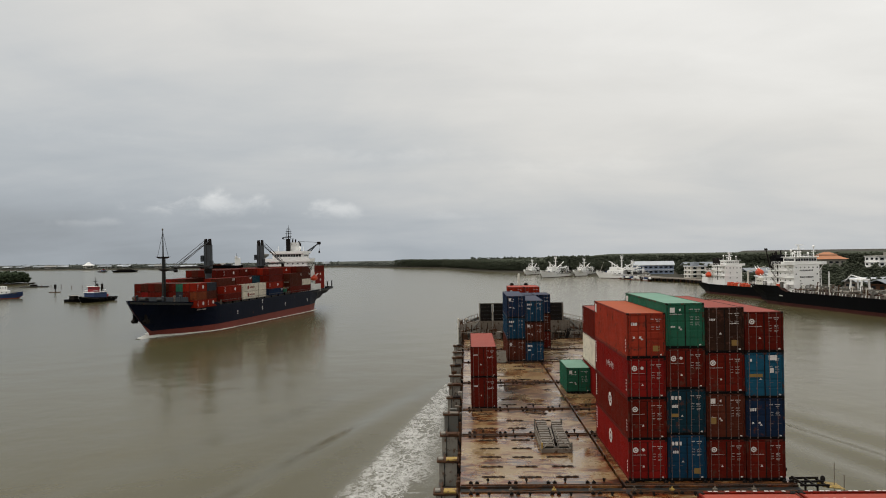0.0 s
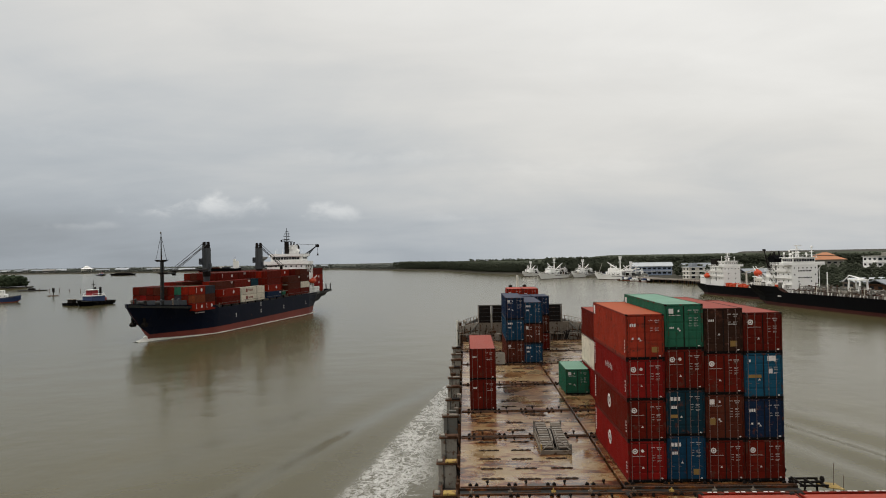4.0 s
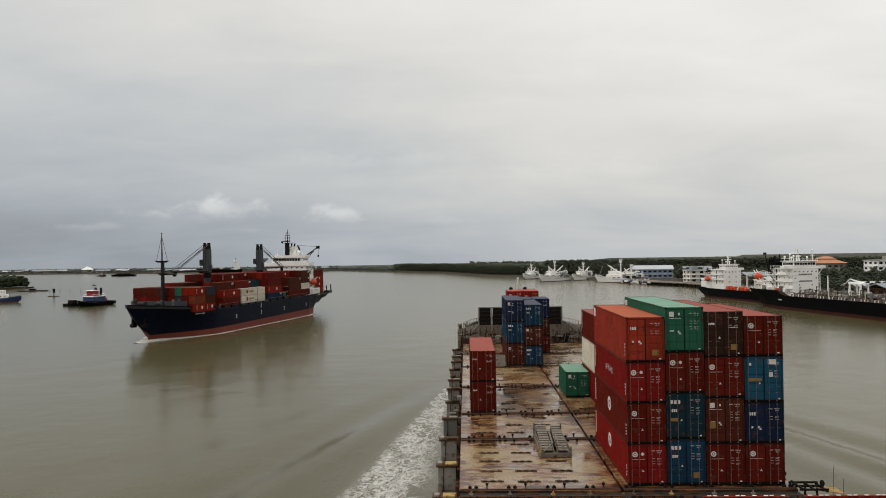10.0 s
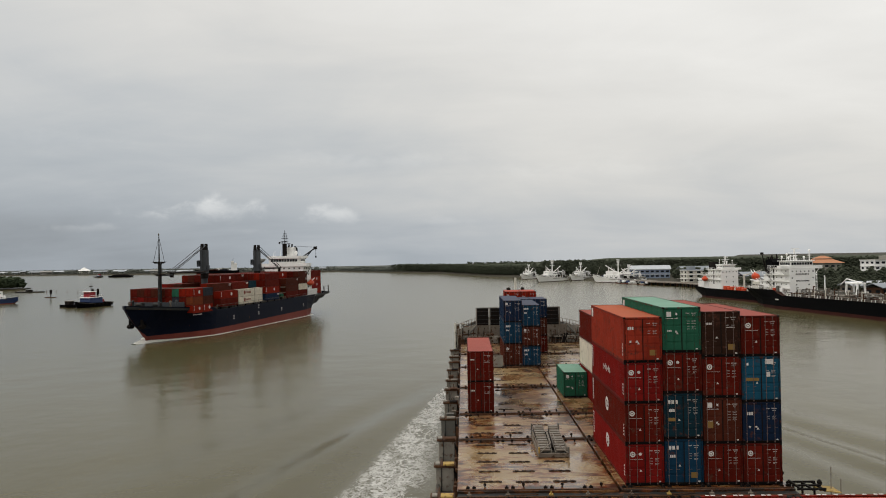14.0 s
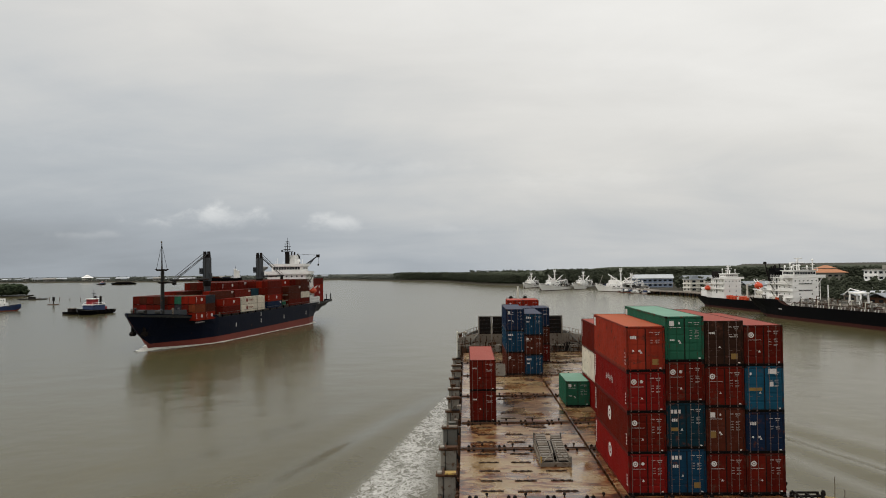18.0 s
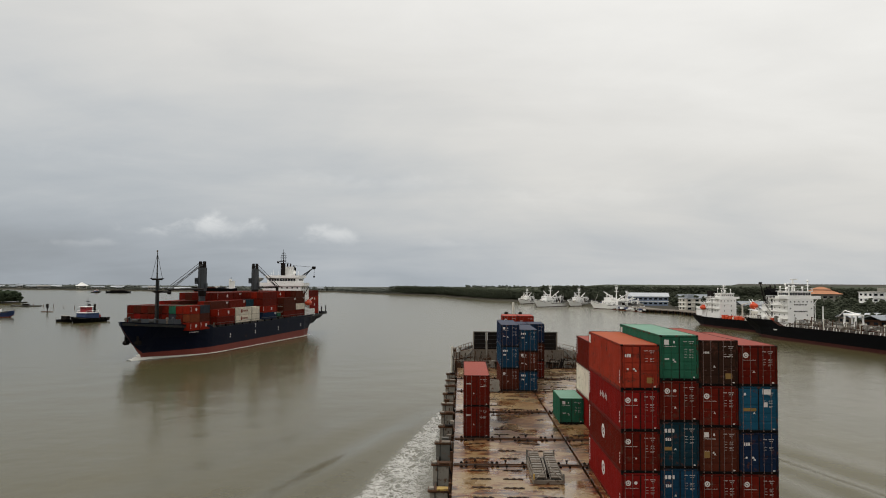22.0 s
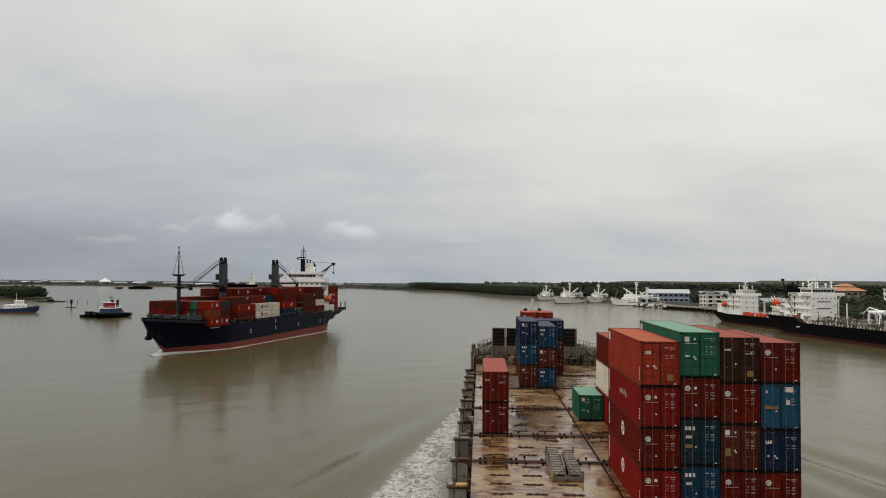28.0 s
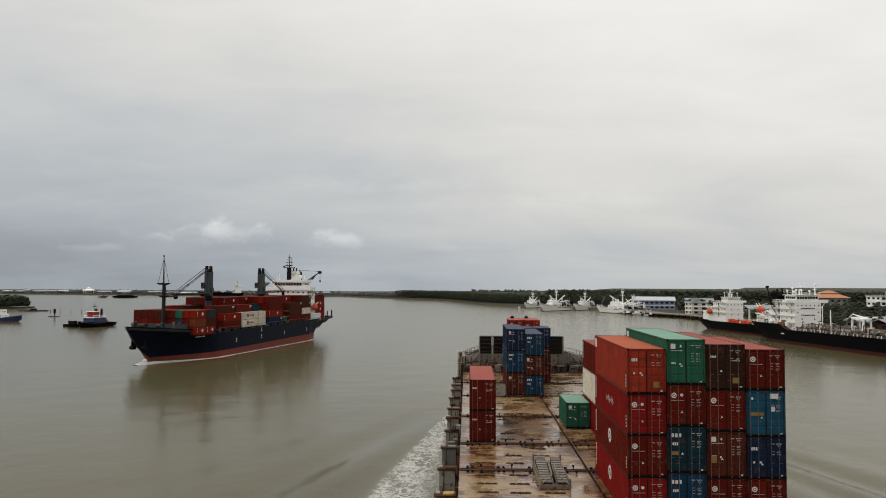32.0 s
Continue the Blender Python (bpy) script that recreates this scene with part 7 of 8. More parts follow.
# ---- fishing fleet ----
TUG_RED = surface("tug_red_paint", (0.24, 0.025, 0.03), 0.5, 0, 0.2, 1.0, 0.15)
TUG_BLUE = surface("tug_blue_paint", (0.03, 0.05, 0.12), 0.5, 0, 0.2, 1.0, 0.1)
def seiner(m, length, label, group="white fishing boats"):
    """White steel fishing boat: sheered hull, wheelhouse, crow's-nest mast and booms; bow towards -y."""
    k = length / 50.0
    t = thing("fishing_boat", label, "fishing boat", group, m)
    st = [(-29 * k, 0.05, 0.4, 6.6 * k + 1, 4.0), (-26 * k, 0.3, 2.4, 6.2 * k + 0.8, 0.3), (-20 * k, 2.4, 4.0, 5.2 * k + 0.6, -1.5), (-10 * k, 4.0, 4.7, 4.2 * k + 0.4, -1.5), (8 * k, 4.4, 4.8, 3.4 * k + 0.4, -1.5),
          (18 * k, 4.0, 4.7, 3.3 * k + 0.4, -1.5), (24 * k, 2.6, 4.2, 3.6 * k + 0.4, 0.2)]
    ship_hull(t, st, 0.45, SHIP_WHITE, BOOT_DARK, STEEL_GREY, bulwark=0.8, top_label="white steel hull with rust streaks", boot_label="faded red waterline")
    h = part("deckhouse", Mesh().box(-3.6, 3.6, -15 * k, 2 * k, 3.2 * k, 6.6 * k + 0.6, 0.1), SHIP_WHITE, t, "white deckhouse")
    for i in range(6):
        for sx in (-3.63, 3.63):
            part("window", SIDE_WIN, None, h, at=(sx, (-13 + 2.5 * i) * k, 5.6 * k + 0.3))
    w = part("wheelhouse", Mesh().box(-3.0, 3.0, -13 * k, -5 * k, 6.6 * k + 0.6, 9.6 * k + 0.6, 0.1), SHIP_WHITE, t)
    for i in range(5):
        part("window", WIN, None, w, at=(-2.2 + 1.1 * i, -13.02 * k, 8.5 * k + 0.6))
        part("window", SIDE_WIN, None, w, at=(-3.02, (-12 + 1.6 * i) * k, 8.5 * k + 0.6))
    mast = part("main_mast", Mesh().cyl((0, -2 * k, 6 * k), (0, -2 * k, 19.5 * k), 0.62, 0.45, 8), SHIP_WHITE, t, "white mast with a crow's nest")
    part("crows_nest", Mesh().cyl((0, -2 * k, 17.6 * k), (0, -2 * k, 19.8 * k), 1.0, 1.35, 10).cyl((0, -2 * k, 20.6 * k), (0, -2 * k, 20.9 * k), 1.5, 1.3, 10).cyl((-0.9, -2 * k, 19.6 * k), (-0.9, -2 * k, 20.7 * k), 0.1, n=5).cyl((0.9, -2 * k, 19.6 * k), (0.9, -2 * k, 20.7 * k), 0.1, n=5), SHIP_WHITE, mast)
    part("platform", Mesh().box(-2.0, 2.0, -3 * k, -1 * k, 15.5 * k, 15.8 * k, 0.03), SHIP_WHITE, mast)
    for y1, z1 in ((12, 15), (18, 10), (-15, 15.5)):
        part("boom", Mesh().cyl((0, -2 * k, 8 * k), (0.6, y1 * k, z1 * k), 0.48, 0.30, 6), SHIP_WHITE, mast)
    for y1 in (-26, 22):
        part("stay", Mesh().cyl((0, -2 * k, 20 * k), (0, y1 * k, 4.4 * k), 0.06, n=4), CABLE, mast)
    for y0, zt in ((-12, 14.5), (8, 12.0), (20, 10.0)):
        lat = part("lattice_mast", Mesh().cyl((-1.2, y0 * k, 5 * k), (-0.5, y0 * k, zt * k), 0.16, n=5).cyl((1.2, y0 * k, 5 * k), (0.5, y0 * k, zt * k), 0.16, n=5), SHIP_WHITE, t)
        for j in range(4):
            part("rung", Mesh().box(-1.1 + 0.15 * j, 1.1 - 0.15 * j, y0 * k - 0.1, y0 * k + 0.1, (6 + (zt - 6) * j / 4) * k, (6 + (zt - 6) * j / 4) * k + 0.25), SHIP_WHITE, lat)
    # random deck clutter; its dark boxes also stand for shade between white parts
    rd = random.Random(int(length * 7))
    for j in range(26):
        x, y, hh = rd.uniform(-3.6, 3.6), rd.uniform(-24, 21) * k, rd.uniform(1.2, 4.5) * k
        z0 = (3.4 if y > 3 * k else 5.0) * k
        if j % 2:
            part("deck_fitting", Mesh().box(x - 0.6, x + 0.6, y - 0.8, y + 0.8, z0, z0 + 0.6 * hh, 0.05), (CASTING, SHADOW_GREY, SHIP_CREAM, TUG_BLUE, RUST)[rd.randrange(5)], t)
        else:
            part("rigging_pole", Mesh().cyl((x, y, z0), (x + rd.uniform(-1.5, 1.5), y + rd.uniform(-5, 5) * k, z0 + 2.2 * hh), 0.16, 0.10, 5), (SHIP_WHITE, SHIP_CREAM, STEEL_GREY)[rd.randrange(3)], t)
    # dark panels on the deckhouse sides put in as shaded openings
    for sx in (-3.66, 3.66):
        for j in range(3):
            part("doorway", Mesh().box(sx - 0.05, sx + 0.05, (-13 + 5 * j) * k, (-10.6 + 5 * j) * k, 3.6 * k, 4.9 * k), CASTING, t, "dark panel for the shade of an open doorway")
    part("radar_arch", Mesh().box(-2.6, -2.2, -8 * k, -7.6 * k, 9.6 * k, 12 * k).box(2.2, 2.6, -8 * k, -7.6 * k, 9.6 * k, 12 * k).box(-2.6, 2.6, -8 * k, -7.6 * k, 11.8 * k, 12.2 * k), SHIP_WHITE, t)
    part("bulwark_stripe", Mesh().box(-4.86, -4.8, -8 * k, 17 * k, 3.0 * k, 3.5 * k).box(4.8, 4.86, -8 * k, 17 * k, 3.0 * k, 3.5 * k), STEEL_GREY, t)
    for j in range(5):
        y = (-22 + 4.2 * j) * k
        part("hull_scupper", Mesh().box(-4.9 + 0.04 * j, -4.66 + 0.04 * j, y + 12 * k, y + 13.6 * k, 2.2 * k, 2.9 * k), SHADOW_GREY, t, "dark freeing port")
    # dark boxes added as shade among the white deck parts
    for y0, sx in ((4, -2.4), (6.5, 2.2), (9.0, -2.6), (13.5, 2.4), (-17, 1.6), (-18.5, -1.4)):
        part("deck_gear", Mesh().box(sx - 0.9, sx + 0.9, (y0 - 1) * k, (y0 + 1) * k, 3.4 * k, 6.2 * k, 0.1), (CASTING, SHADOW_GREY, TUG_BLUE)[int(abs(y0)) % 3], t, "dark box for the shade between white deck parts")
    part("awning", Mesh().box(-3.4, 3.4, 2.5 * k, 10.5 * k, 7.2 * k, 7.4 * k, 0.03), SHADOW_GREY, t, "dark slab over the after deck")
    part("fishing_net", Mesh().blob((0, 16 * k, 4.0 * k), (3.0, 4.2 * k, 1.5), 12, 6), SHADOW_GREY, t, "dark piled fishing net")
    part("skiff", Mesh().blob((0, 22.5 * k, 4.6 * k), (1.8, 3.4 * k, 1.2), 10, 6), STEEL_GREY, t)
    part("aft_gantry", Mesh().box(-3.4, -3.0, 11 * k, 11.5 * k, 3.4 * k, 9 * k, 0.03).box(3.0, 3.4, 11 * k, 11.5 * k, 3.4 * k, 9 * k, 0.03).box(-3.4, 3.4, 11 * k, 11.5 * k, 8.6 * k, 9.1 * k, 0.03), SHIP_WHITE, t)


seiner(pose(82, 690, 0, 0, 0, -40), 46, "white tuna fishing boat with tall crow's-nest mast, moored at the bank")
seiner(pose(111, 712, 0, 0, 0, -35), 40, "white fishing boat with a flat wheelhouse, moored behind another")
seiner(pose(131, 634, 0, 0, 0, -135), 47, "white fishing boat with raised bow and many booms, moored")
seiner(pose(143, 652, 0, 0, 0, -155), 36, "smaller white fishing boat rafted alongside")
seiner(pose(67, 768, 0, 0, 0, -28), 36, "far white fishing boat with lattice gantry at the pier end")

# ---- tugs and small craft ----


def tug(m, k, label, hull_mat, top_mat):
    t = thing("tugboat", label, "tugboat", "tugs on the river", m)
    st = [(-13 * k, 0.2, 1.0, 3.4 * k, 1.0), (-11 * k, 1.2, 3.0, 3.1 * k, -1), (-6 * k, 3.2, 4.2, 2.6 * k, -1), (3 * k, 4.0, 4.4, 2.1 * k, -1), (9 * k, 3.8, 4.3, 2.0 * k, -1), (12 * k, 2.6, 3.6, 2.1 * k, 0.2)]
    ship_hull(t, st, 0.5, hull_mat, HULL_BLACK, STEEL_GREY, bulwark=0.6, top_label="dark rubber-fendered hull", boot_label="black bottom paint")
    h = part("deckhouse", Mesh().box(-3.0 * k, 3.0 * k, -6.5 * k, 3.5 * k, 2.0 * k, 5.2 * k, 0.15), TUG_BLUE, t, "blue deckhouse")
    for i in range(4):
        part("window", WIN, None, h, at=((-1.8 + 1.2 * i) * k, -6.53 * k, 4.2 * k))
        part("window", SIDE_WIN, None, h, at=(3.03 * k, (-5 + 2 * i) * k, 4.2 * k))
    w = part("wheelhouse", Mesh().box(-2.0 * k, 2.0 * k, -5.0 * k, -0.6 * k, 5.2 * k, 8.0 * k, 0.15), top_mat, t, "red wheelhouse")
    for i in range(4):
        part("window", WIN, None, w, at=((-1.35 + 0.9 * i) * k, -5.03 * k, 7.2 * k))
    part("roof", Mesh().box(-2.3 * k, 2.3 * k, -5.3 * k, -0.3 * k, 8.0 * k, 8.25 * k, 0.05), SHIP_WHITE, t)
    part("house_band", Mesh().box(-3.06 * k, 3.06 * k, -6.56 * k, 3.56 * k, 4.9 * k, 5.3 * k, 0.03), SHIP_WHITE, t, "white band round the deckhouse")
    for sx in (-2.7, 2.7):
        part("rail", Mesh().cyl((sx * k, -6.0 * k, 6.1 * k), (sx * k, 3.2 * k, 6.1 * k), 0.09, n=5).cyl((sx * k, -6.0 * k, 5.2 * k), (sx * k, -6.0 * k, 6.1 * k), 0.08, n=5).cyl((sx * k, 3.2 * k, 5.2 * k), (sx * k, 3.2 * k, 6.1 * k), 0.08, n=5), SHIP_WHITE, t)
    part("life_raft", Mesh().cyl((-1.2 * k, 2.8 * k, 5.7 * k), (0.6 * k, 2.8 * k, 5.7 * k), 0.45 * k, n=10), SHIP_WHITE, t, "white life raft canister")
    part("towing_winch", Mesh().cyl((-1.4 * k, 6.2 * k, 3.0 * k), (1.4 * k, 6.2 * k, 3.0 * k), 0.8 * k, n=12), TUG_RED, t, "red towing winch")
    for x in (-1.6, 1.6):
        part("funnel", Mesh().cyl((x * k, 1.5 * k, 5.2 * k), (x * k, 1.7 * k, 9.4 * k), 0.65 * k, 0.55 * k, 10), CASTING, t, "black funnel")
    part("mast", Mesh().cyl((0, -1.6 * k, 8.2 * k), (0, -1.6 * k, 13.2 * k), 0.2, 0.1, 6).box(-1.3 * k, 1.3 * k, -1.8 * k, -1.5 * k, 10.6 * k, 10.9 * k, 0.03), CASTING, t)
    for i in range(5):
        part("tyre_fender", Mesh().cyl((4.3, (-4 + 3 * i) * k, 1.6 * k), (4.7, (-4 + 3 * i) * k, 1.6 * k), 0.6 * k, n=12), CASTING, t, "black tyre fender")


tug(pose(-205, 412, 0, 0, 0, -12), 1.05, "harbour tug with red wheelhouse and dark hull on the river", HULL_BLACK, TUG_RED)
lt = thing("work_launch", "low dark launch running beside the tug", "boat", "tugs on the river", pose(-217, 409, 0, 0, 0, 60))
ship_hull(lt, [(-7, 0.1, 0.5, 2.0, 0.6), (-5, 0.8, 1.6, 1.8, -0.6), (0, 1.8, 2.1, 1.5, -0.6), (6, 1.7, 2.0, 1.4, -0.6)], 0.4, HULL_BLACK, HULL_BLACK, STEEL_GREY, bulwark=0.3)
part("cabin", Mesh().box(-1.3, 1.3, -2.5, 2.0, 1.1, 3.4, 0.1), CASTING, lt)
part("cabin_top", Mesh().box(-1.5, 1.5, -2.8, 2.3, 3.4, 3.6, 0.04), PALE_STEEL, lt)

wk = thing("workboat", "blue-hulled workboat with white superstructure lying off the islet", "boat", m=pose(-288, 449, 0, 0, 0, 115))
ship_hull(wk, [(-16, 0.2, 0.8, 4.2, 1.6), (-13, 1.5, 3.0, 3.8, -1), (-6, 3.4, 4.0, 3.0, -1), (8, 3.8, 4.1, 2.4, -1), (15, 3.0, 3.8, 2.4, -0.4)], 0.5, TUG_BLUE, BOOT_RED, STEEL_GREY, bulwark=0.6)
wh = part("deckhouse", Mesh().box(-2.8, 2.8, -9, 3, 2.2, 5.0, 0.1), SHIP_WHITE, wk)
wb = part("wheelhouse", Mesh().box(-2.1, 2.1, -7.5, -2.5, 5.0, 7.6, 0.1), SHIP_WHITE, wk)
for i in range(4):
    part("window", SIDE_WIN, None, wh, at=(-2.83, -7.5 + 2.4 * i, 4.0))
    part("window", SIDE_WIN, None, wb, at=(-2.13, -7 + 1.3 * i, 6.7))
part("mast", Mesh().cyl((0, -3.5, 7.6), (0, -3.5, 12.5), 0.16, 0.08, 6).box(-1.2, 1.2, -3.6, -3.4, 10.2, 10.4), SHIP_WHITE, wk)
part("deck_crane", Mesh().cyl((0, 7, 2), (0, 7, 6.5), 0.3, 0.25, 8).cyl((0, 7, 6.3), (0.4, 13.5, 8.2), 0.16, 0.1, 6), SHIP_CREAM, wk)
for k in range(2):
    bt = seiner(pose(-330 - 20 * k, 470 + 26 * k, 0, 0, 0, 100 + 12 * k), 24, "small pale workboat moored beside the islet", "workboats by the islet")

mk = thing("channel_marker", "dark channel marker on a pile in the river", "marker", m=pose(-291, 524, 0))
part("pile", Mesh().cyl((0, 0, -1), (0, 0, 4.0), 0.35, 0.3, 8), CASTING, mk)
part("daymark", Mesh().box(-0.9, 0.9, -0.1, 0.1, 2.6, 5.6, 0.05), CASTING, mk)
part("fender_raft", Mesh().box(-4.2, 3.6, -0.8, 0.8, -0.1, 0.45, 0.08), RUST, mk)
for k in range(9):
    part_at = pose(-392 + 13 * k, 640 - 8.5 * k, 0)
    s = thing("mooring_stake", "thin timber stake standing in the river", "stake", "stakes off the islet", part_at)
    part("post", Mesh().cyl((0, 0, -1), (0.1 * (k % 3), 0, 2.2 + 0.5 * (k % 2)), 0.22, 0.18, 6), RUST, s)
pt = thing("pontoon", "low dark pontoon lying off the islet", "pontoon", m=pose(-362, 620, 0, 0, 0, 10))
part("deck", Mesh().box(-11, 11, -2.2, 2.2, -0.3, 0.9, 0.08), SHADOW_GREY, pt)
part("shed", Mesh().box(-3, 2, -1.4, 1.4, 0.9, 2.3, 0.06), CASTING, pt)

bg = thing("barge", "long low black barge on the far reach", "barge", m=pose(-530, 1155, 0, 0, 0, 6))
part("hull", Mesh().prism([(-17, 0.0), (-19, 2.6), (17.5, 2.6), (15.5, 0.0)], 1, -5, 5), HULL_BLACK, bg)
part("cargo", Mesh().prism([(-14, 2.6), (-9, 4.4), (10, 4.4), (14, 2.6)], 1, -4, 4), CASTING, bg)
tug(pose(-574, 1172, 0, 0, 0, 75), 0.62, "small dark tug beside the far barge", HULL_BLACK, TUG_RED)

fs = thing("far_cargo_ship", "dark cargo ship with white house far up the river", "ship", m=pose(-404, 1235, 0, 0, 0, -75))
ship_hull(fs, [(-38, 0.1, 0.6, 9.5, 6), (-34, 1.0, 4.5, 9.0, -1), (-24, 6.0, 7.6, 7.6, -1), (24, 7.4, 7.8, 6.6, -1), (33, 4.0, 7.0, 7.6, 0.5)], 2.0, HULL_BLACK, BOOT_RED, DECK_RED, bulwark=0.5)
part("deckhouse", Mesh().box(-6, 6, 20, 29, 6, 19, 0.2), SHIP_WHITE, fs)
part("bridge", Mesh().box(-7.5, 7.5, 20, 24, 19, 22, 0.2), SHIP_WHITE, fs)
part("mast", Mesh().cyl((0, 23, 22), (0, 23, 27), 0.4, 0.2, 6), CASTING, fs)
for k in range(4):
    lite(pose(-404, 1235, 0, 0, 0, -75) @ pose(-4 + 2.6 * k, -14, 6.3), L40, STD, ("brown", "maroon", "slate", "brown")[k], "cargo on the far ship", f"{NAMES[('brown', 'maroon', 'slate', 'brown')[k]]} container aboard the far cargo ship")
    lite(pose(-404, 1235, 0, 0, 0, -75) @ pose(-4 + 2.6 * k, 2, 6.3), L40, STD, ("slate", "brown", "maroon", "slate")[k], "cargo on the far ship", f"{NAMES[('slate', 'brown', 'maroon', 'slate')[k]]} container aboard the far cargo ship")

# ---- waterfront buildings ----
BLUE_WALL = surface("blue_cladding", (0.20, 0.24, 0.32), 0.6, 0, 0.2, 3.0, 0.1)
GREY_ROOF = surface("grey_sheet_roof", (0.24, 0.26, 0.28), 0.6, 0, 0.2, 3.0, 0.15)
PALE_ROOF = surface("pale_sheet_roof", (0.42, 0.44, 0.46), 0.6, 0, 0.2, 3.0, 0.1)
ORANGE_TILE = surface("orange_roof_tile", (0.40, 0.19, 0.105), 0.8, 0, 0.25, 2.0, 0.1)
CREAM_WALL = surface("cream_plaster", (0.25, 0.24, 0.205), 0.8, 0, 0.2, 3.0, 0.2, (0.25, 0.22, 0.18))
BIG_WIN = cached(("facade_window",), lambda: Mesh().box(-1.3, 1.3, -0.06, 0.06, -0.75, 0.75, 0.03), GLASS)
BIG_SIDE = cached(("flank_facade_window",), lambda: Mesh().box(-0.06, 0.06, -1.1, 1.1, -0.7, 0.7, 0.03), GLASS)


def building(m, w, d, h, storeys, wall, roof, label, roof_kind="flat", band=None, roof_label=""):
    """Block with storeys of windows in recessed frames, floor bands and a roof; front towards -y."""
    b = thing("building", label, "building", "waterfront buildings", m)
    wl = part("wall", Mesh().box(-w / 2, w / 2, 0, d, -0.5, h, 0.05), wall, b)
    step = h / storeys
    for s in range(storeys):
        z = step * (s + 0.55)
        n = max(2, int(w / 4.2))
        for i in range(n):
            part("window", BIG_WIN, None, wl, at=(-w / 2 + (i + 0.5) * w / n, -0.02, z))
        n2 = max(1, int(d / 4.5))
        for i in range(n2):
            part("window", BIG_SIDE, None, wl, at=(-w / 2 - 0.02, (i + 0.5) * d / n2, z))
        part("floor_band", Mesh().box(-w / 2 - 0.5, w / 2 + 0.5, -0.7, d + 0.3, step * (s + 1) - 0.35, step * (s + 1), 0.05), band or wall, b)
    if roof_kind == "flat":
        part("roof", Mesh().box(-w / 2 - 0.6, w / 2 + 0.6, -0.8, d + 0.6, h, h + 0.5, 0.08).box(-w / 5, w / 6, d * 0.3, d * 0.8, h + 0.5, h + 3.0, 0.1), roof, b, roof_label)
    elif roof_kind == "gable":
        part("roof", Mesh().prism([(-1.2, h), (d / 2, h + d * 0.22), (d + 1.2, h), (d + 1.2, h + 0.3), (d / 2, h + d * 0.22 + 0.35), (-1.2, h + 0.3)], 0, -w / 2 - 1, w / 2 + 1), roof, b, roof_label)
    else:
        r = Mesh()
        e = 2.4
        r.loft([[(-w / 2 - e, -e, h), (w / 2 + e, -e, h), (w / 2 + e, d + e, h), (-w / 2 - e, d + e, h)],
                [(-w * 0.26, d * 0.22, h + 3.2), (w * 0.26, d * 0.22, h + 3.2), (w * 0.26, d * 0.78, h + 3.2), (-w * 0.26, d * 0.78, h + 3.2)]])
        part("roof", r, roof, b, roof_label)
        r2 = Mesh()
        r2.loft([[(-w * 0.28, d * 0.18, h + 3.7), (w * 0.28, d * 0.18, h + 3.7), (w * 0.28, d * 0.82, h + 3.7), (-w * 0.28, d * 0.82, h + 3.7)],
                 [(-w * 0.06, d * 0.45, h + 6.0), (w * 0.06, d * 0.45, h + 6.0), (w * 0.06, d * 0.55, h + 6.0), (-w * 0.06, d * 0.55, h + 6.0)]])
        part("upper_roof", r2, roof, b, roof_label)
        part("clerestory", Mesh().box(-w * 0.25, w * 0.25, d * 0.23, d * 0.77, h + 3.0, h + 3.8), wall, b)
    return b


building(pose(163, 664, 2, 0, 0, -8), 34, 14, 8.0, 2, BLUE_WALL, PALE_ROOF, "long blue-walled two-storey building with white floor bands by the water", "gable", SHIP_WHITE, "pale sheet roof")
building(pose(172, 565, 2, 0, 0, 8), 12, 12, 9.0, 3, SHIP_CREAM, GREY_ROOF, "cream concrete office block behind the docks", "flat", SHIP_WHITE)
building(pose(196, 625, 2, 0, 0, 8), 30, 16, 7.0, 2, CREAM_WALL, GREY_ROOF, "pale low warehouse with a grey sheet roof", "gable")
building(pose(302, 640, 2, 0, 0, -20), 27, 20, 11.6, 2, CREAM_WALL, ORANGE_TILE, "pavilion with a tiered orange tiled roof among trees", "tier", None, "tiered orange tiled roof")
building(pose(300, 525, 2, 0, 0, 10), 40, 14, 15.0, 4, SHIP_WHITE, CREAM_WALL, "white four-storey block with open balconies among trees", "flat", SHIP_WHITE)
building(pose(300, 420, 2, 0, 0, 15), 60, 24, 15.0, 3, BLUE_WALL, GREY_ROOF, "blue-roofed shipyard shed behind the docks", "gable", None)
building(pose(200, 520, 2, 0, 0, 12), 18, 12, 5.5, 1, CREAM_WALL, GREY_ROOF, "small cream dockside shed with a sheet roof", "gable")
building(pose(208, 372, 2, 0, 0, 25), 14, 9, 3.8, 1, RUST, GREY_ROOF, "low dockside shed with a pale sheet roof", "gable")
building(pose(216, 345, 2, 0, 0, 25), 12, 9, 4.2, 1, DULL_STEEL, GREY_ROOF, "stained dockside store with a grey roof", "gable")
building(pose(212, 400, 2, 0, 0, 12), 20, 9, 3.6, 1, DULL_STEEL, PALE_ROOF, "long open-fronted dockside shed", "gable")
building(pose(185, 440, 2, 0, 0, 10), 22, 10, 5.2, 1, CONCRETE, PALE_ROOF, "grey dockside shed among clutter", "gable")
building(pose(-716, 1404, 2, 0, 0, 20), 17, 14, 6.0, 2, SHIP_CREAM, SHIP_WHITE, "white hall on the far bank", "tier")
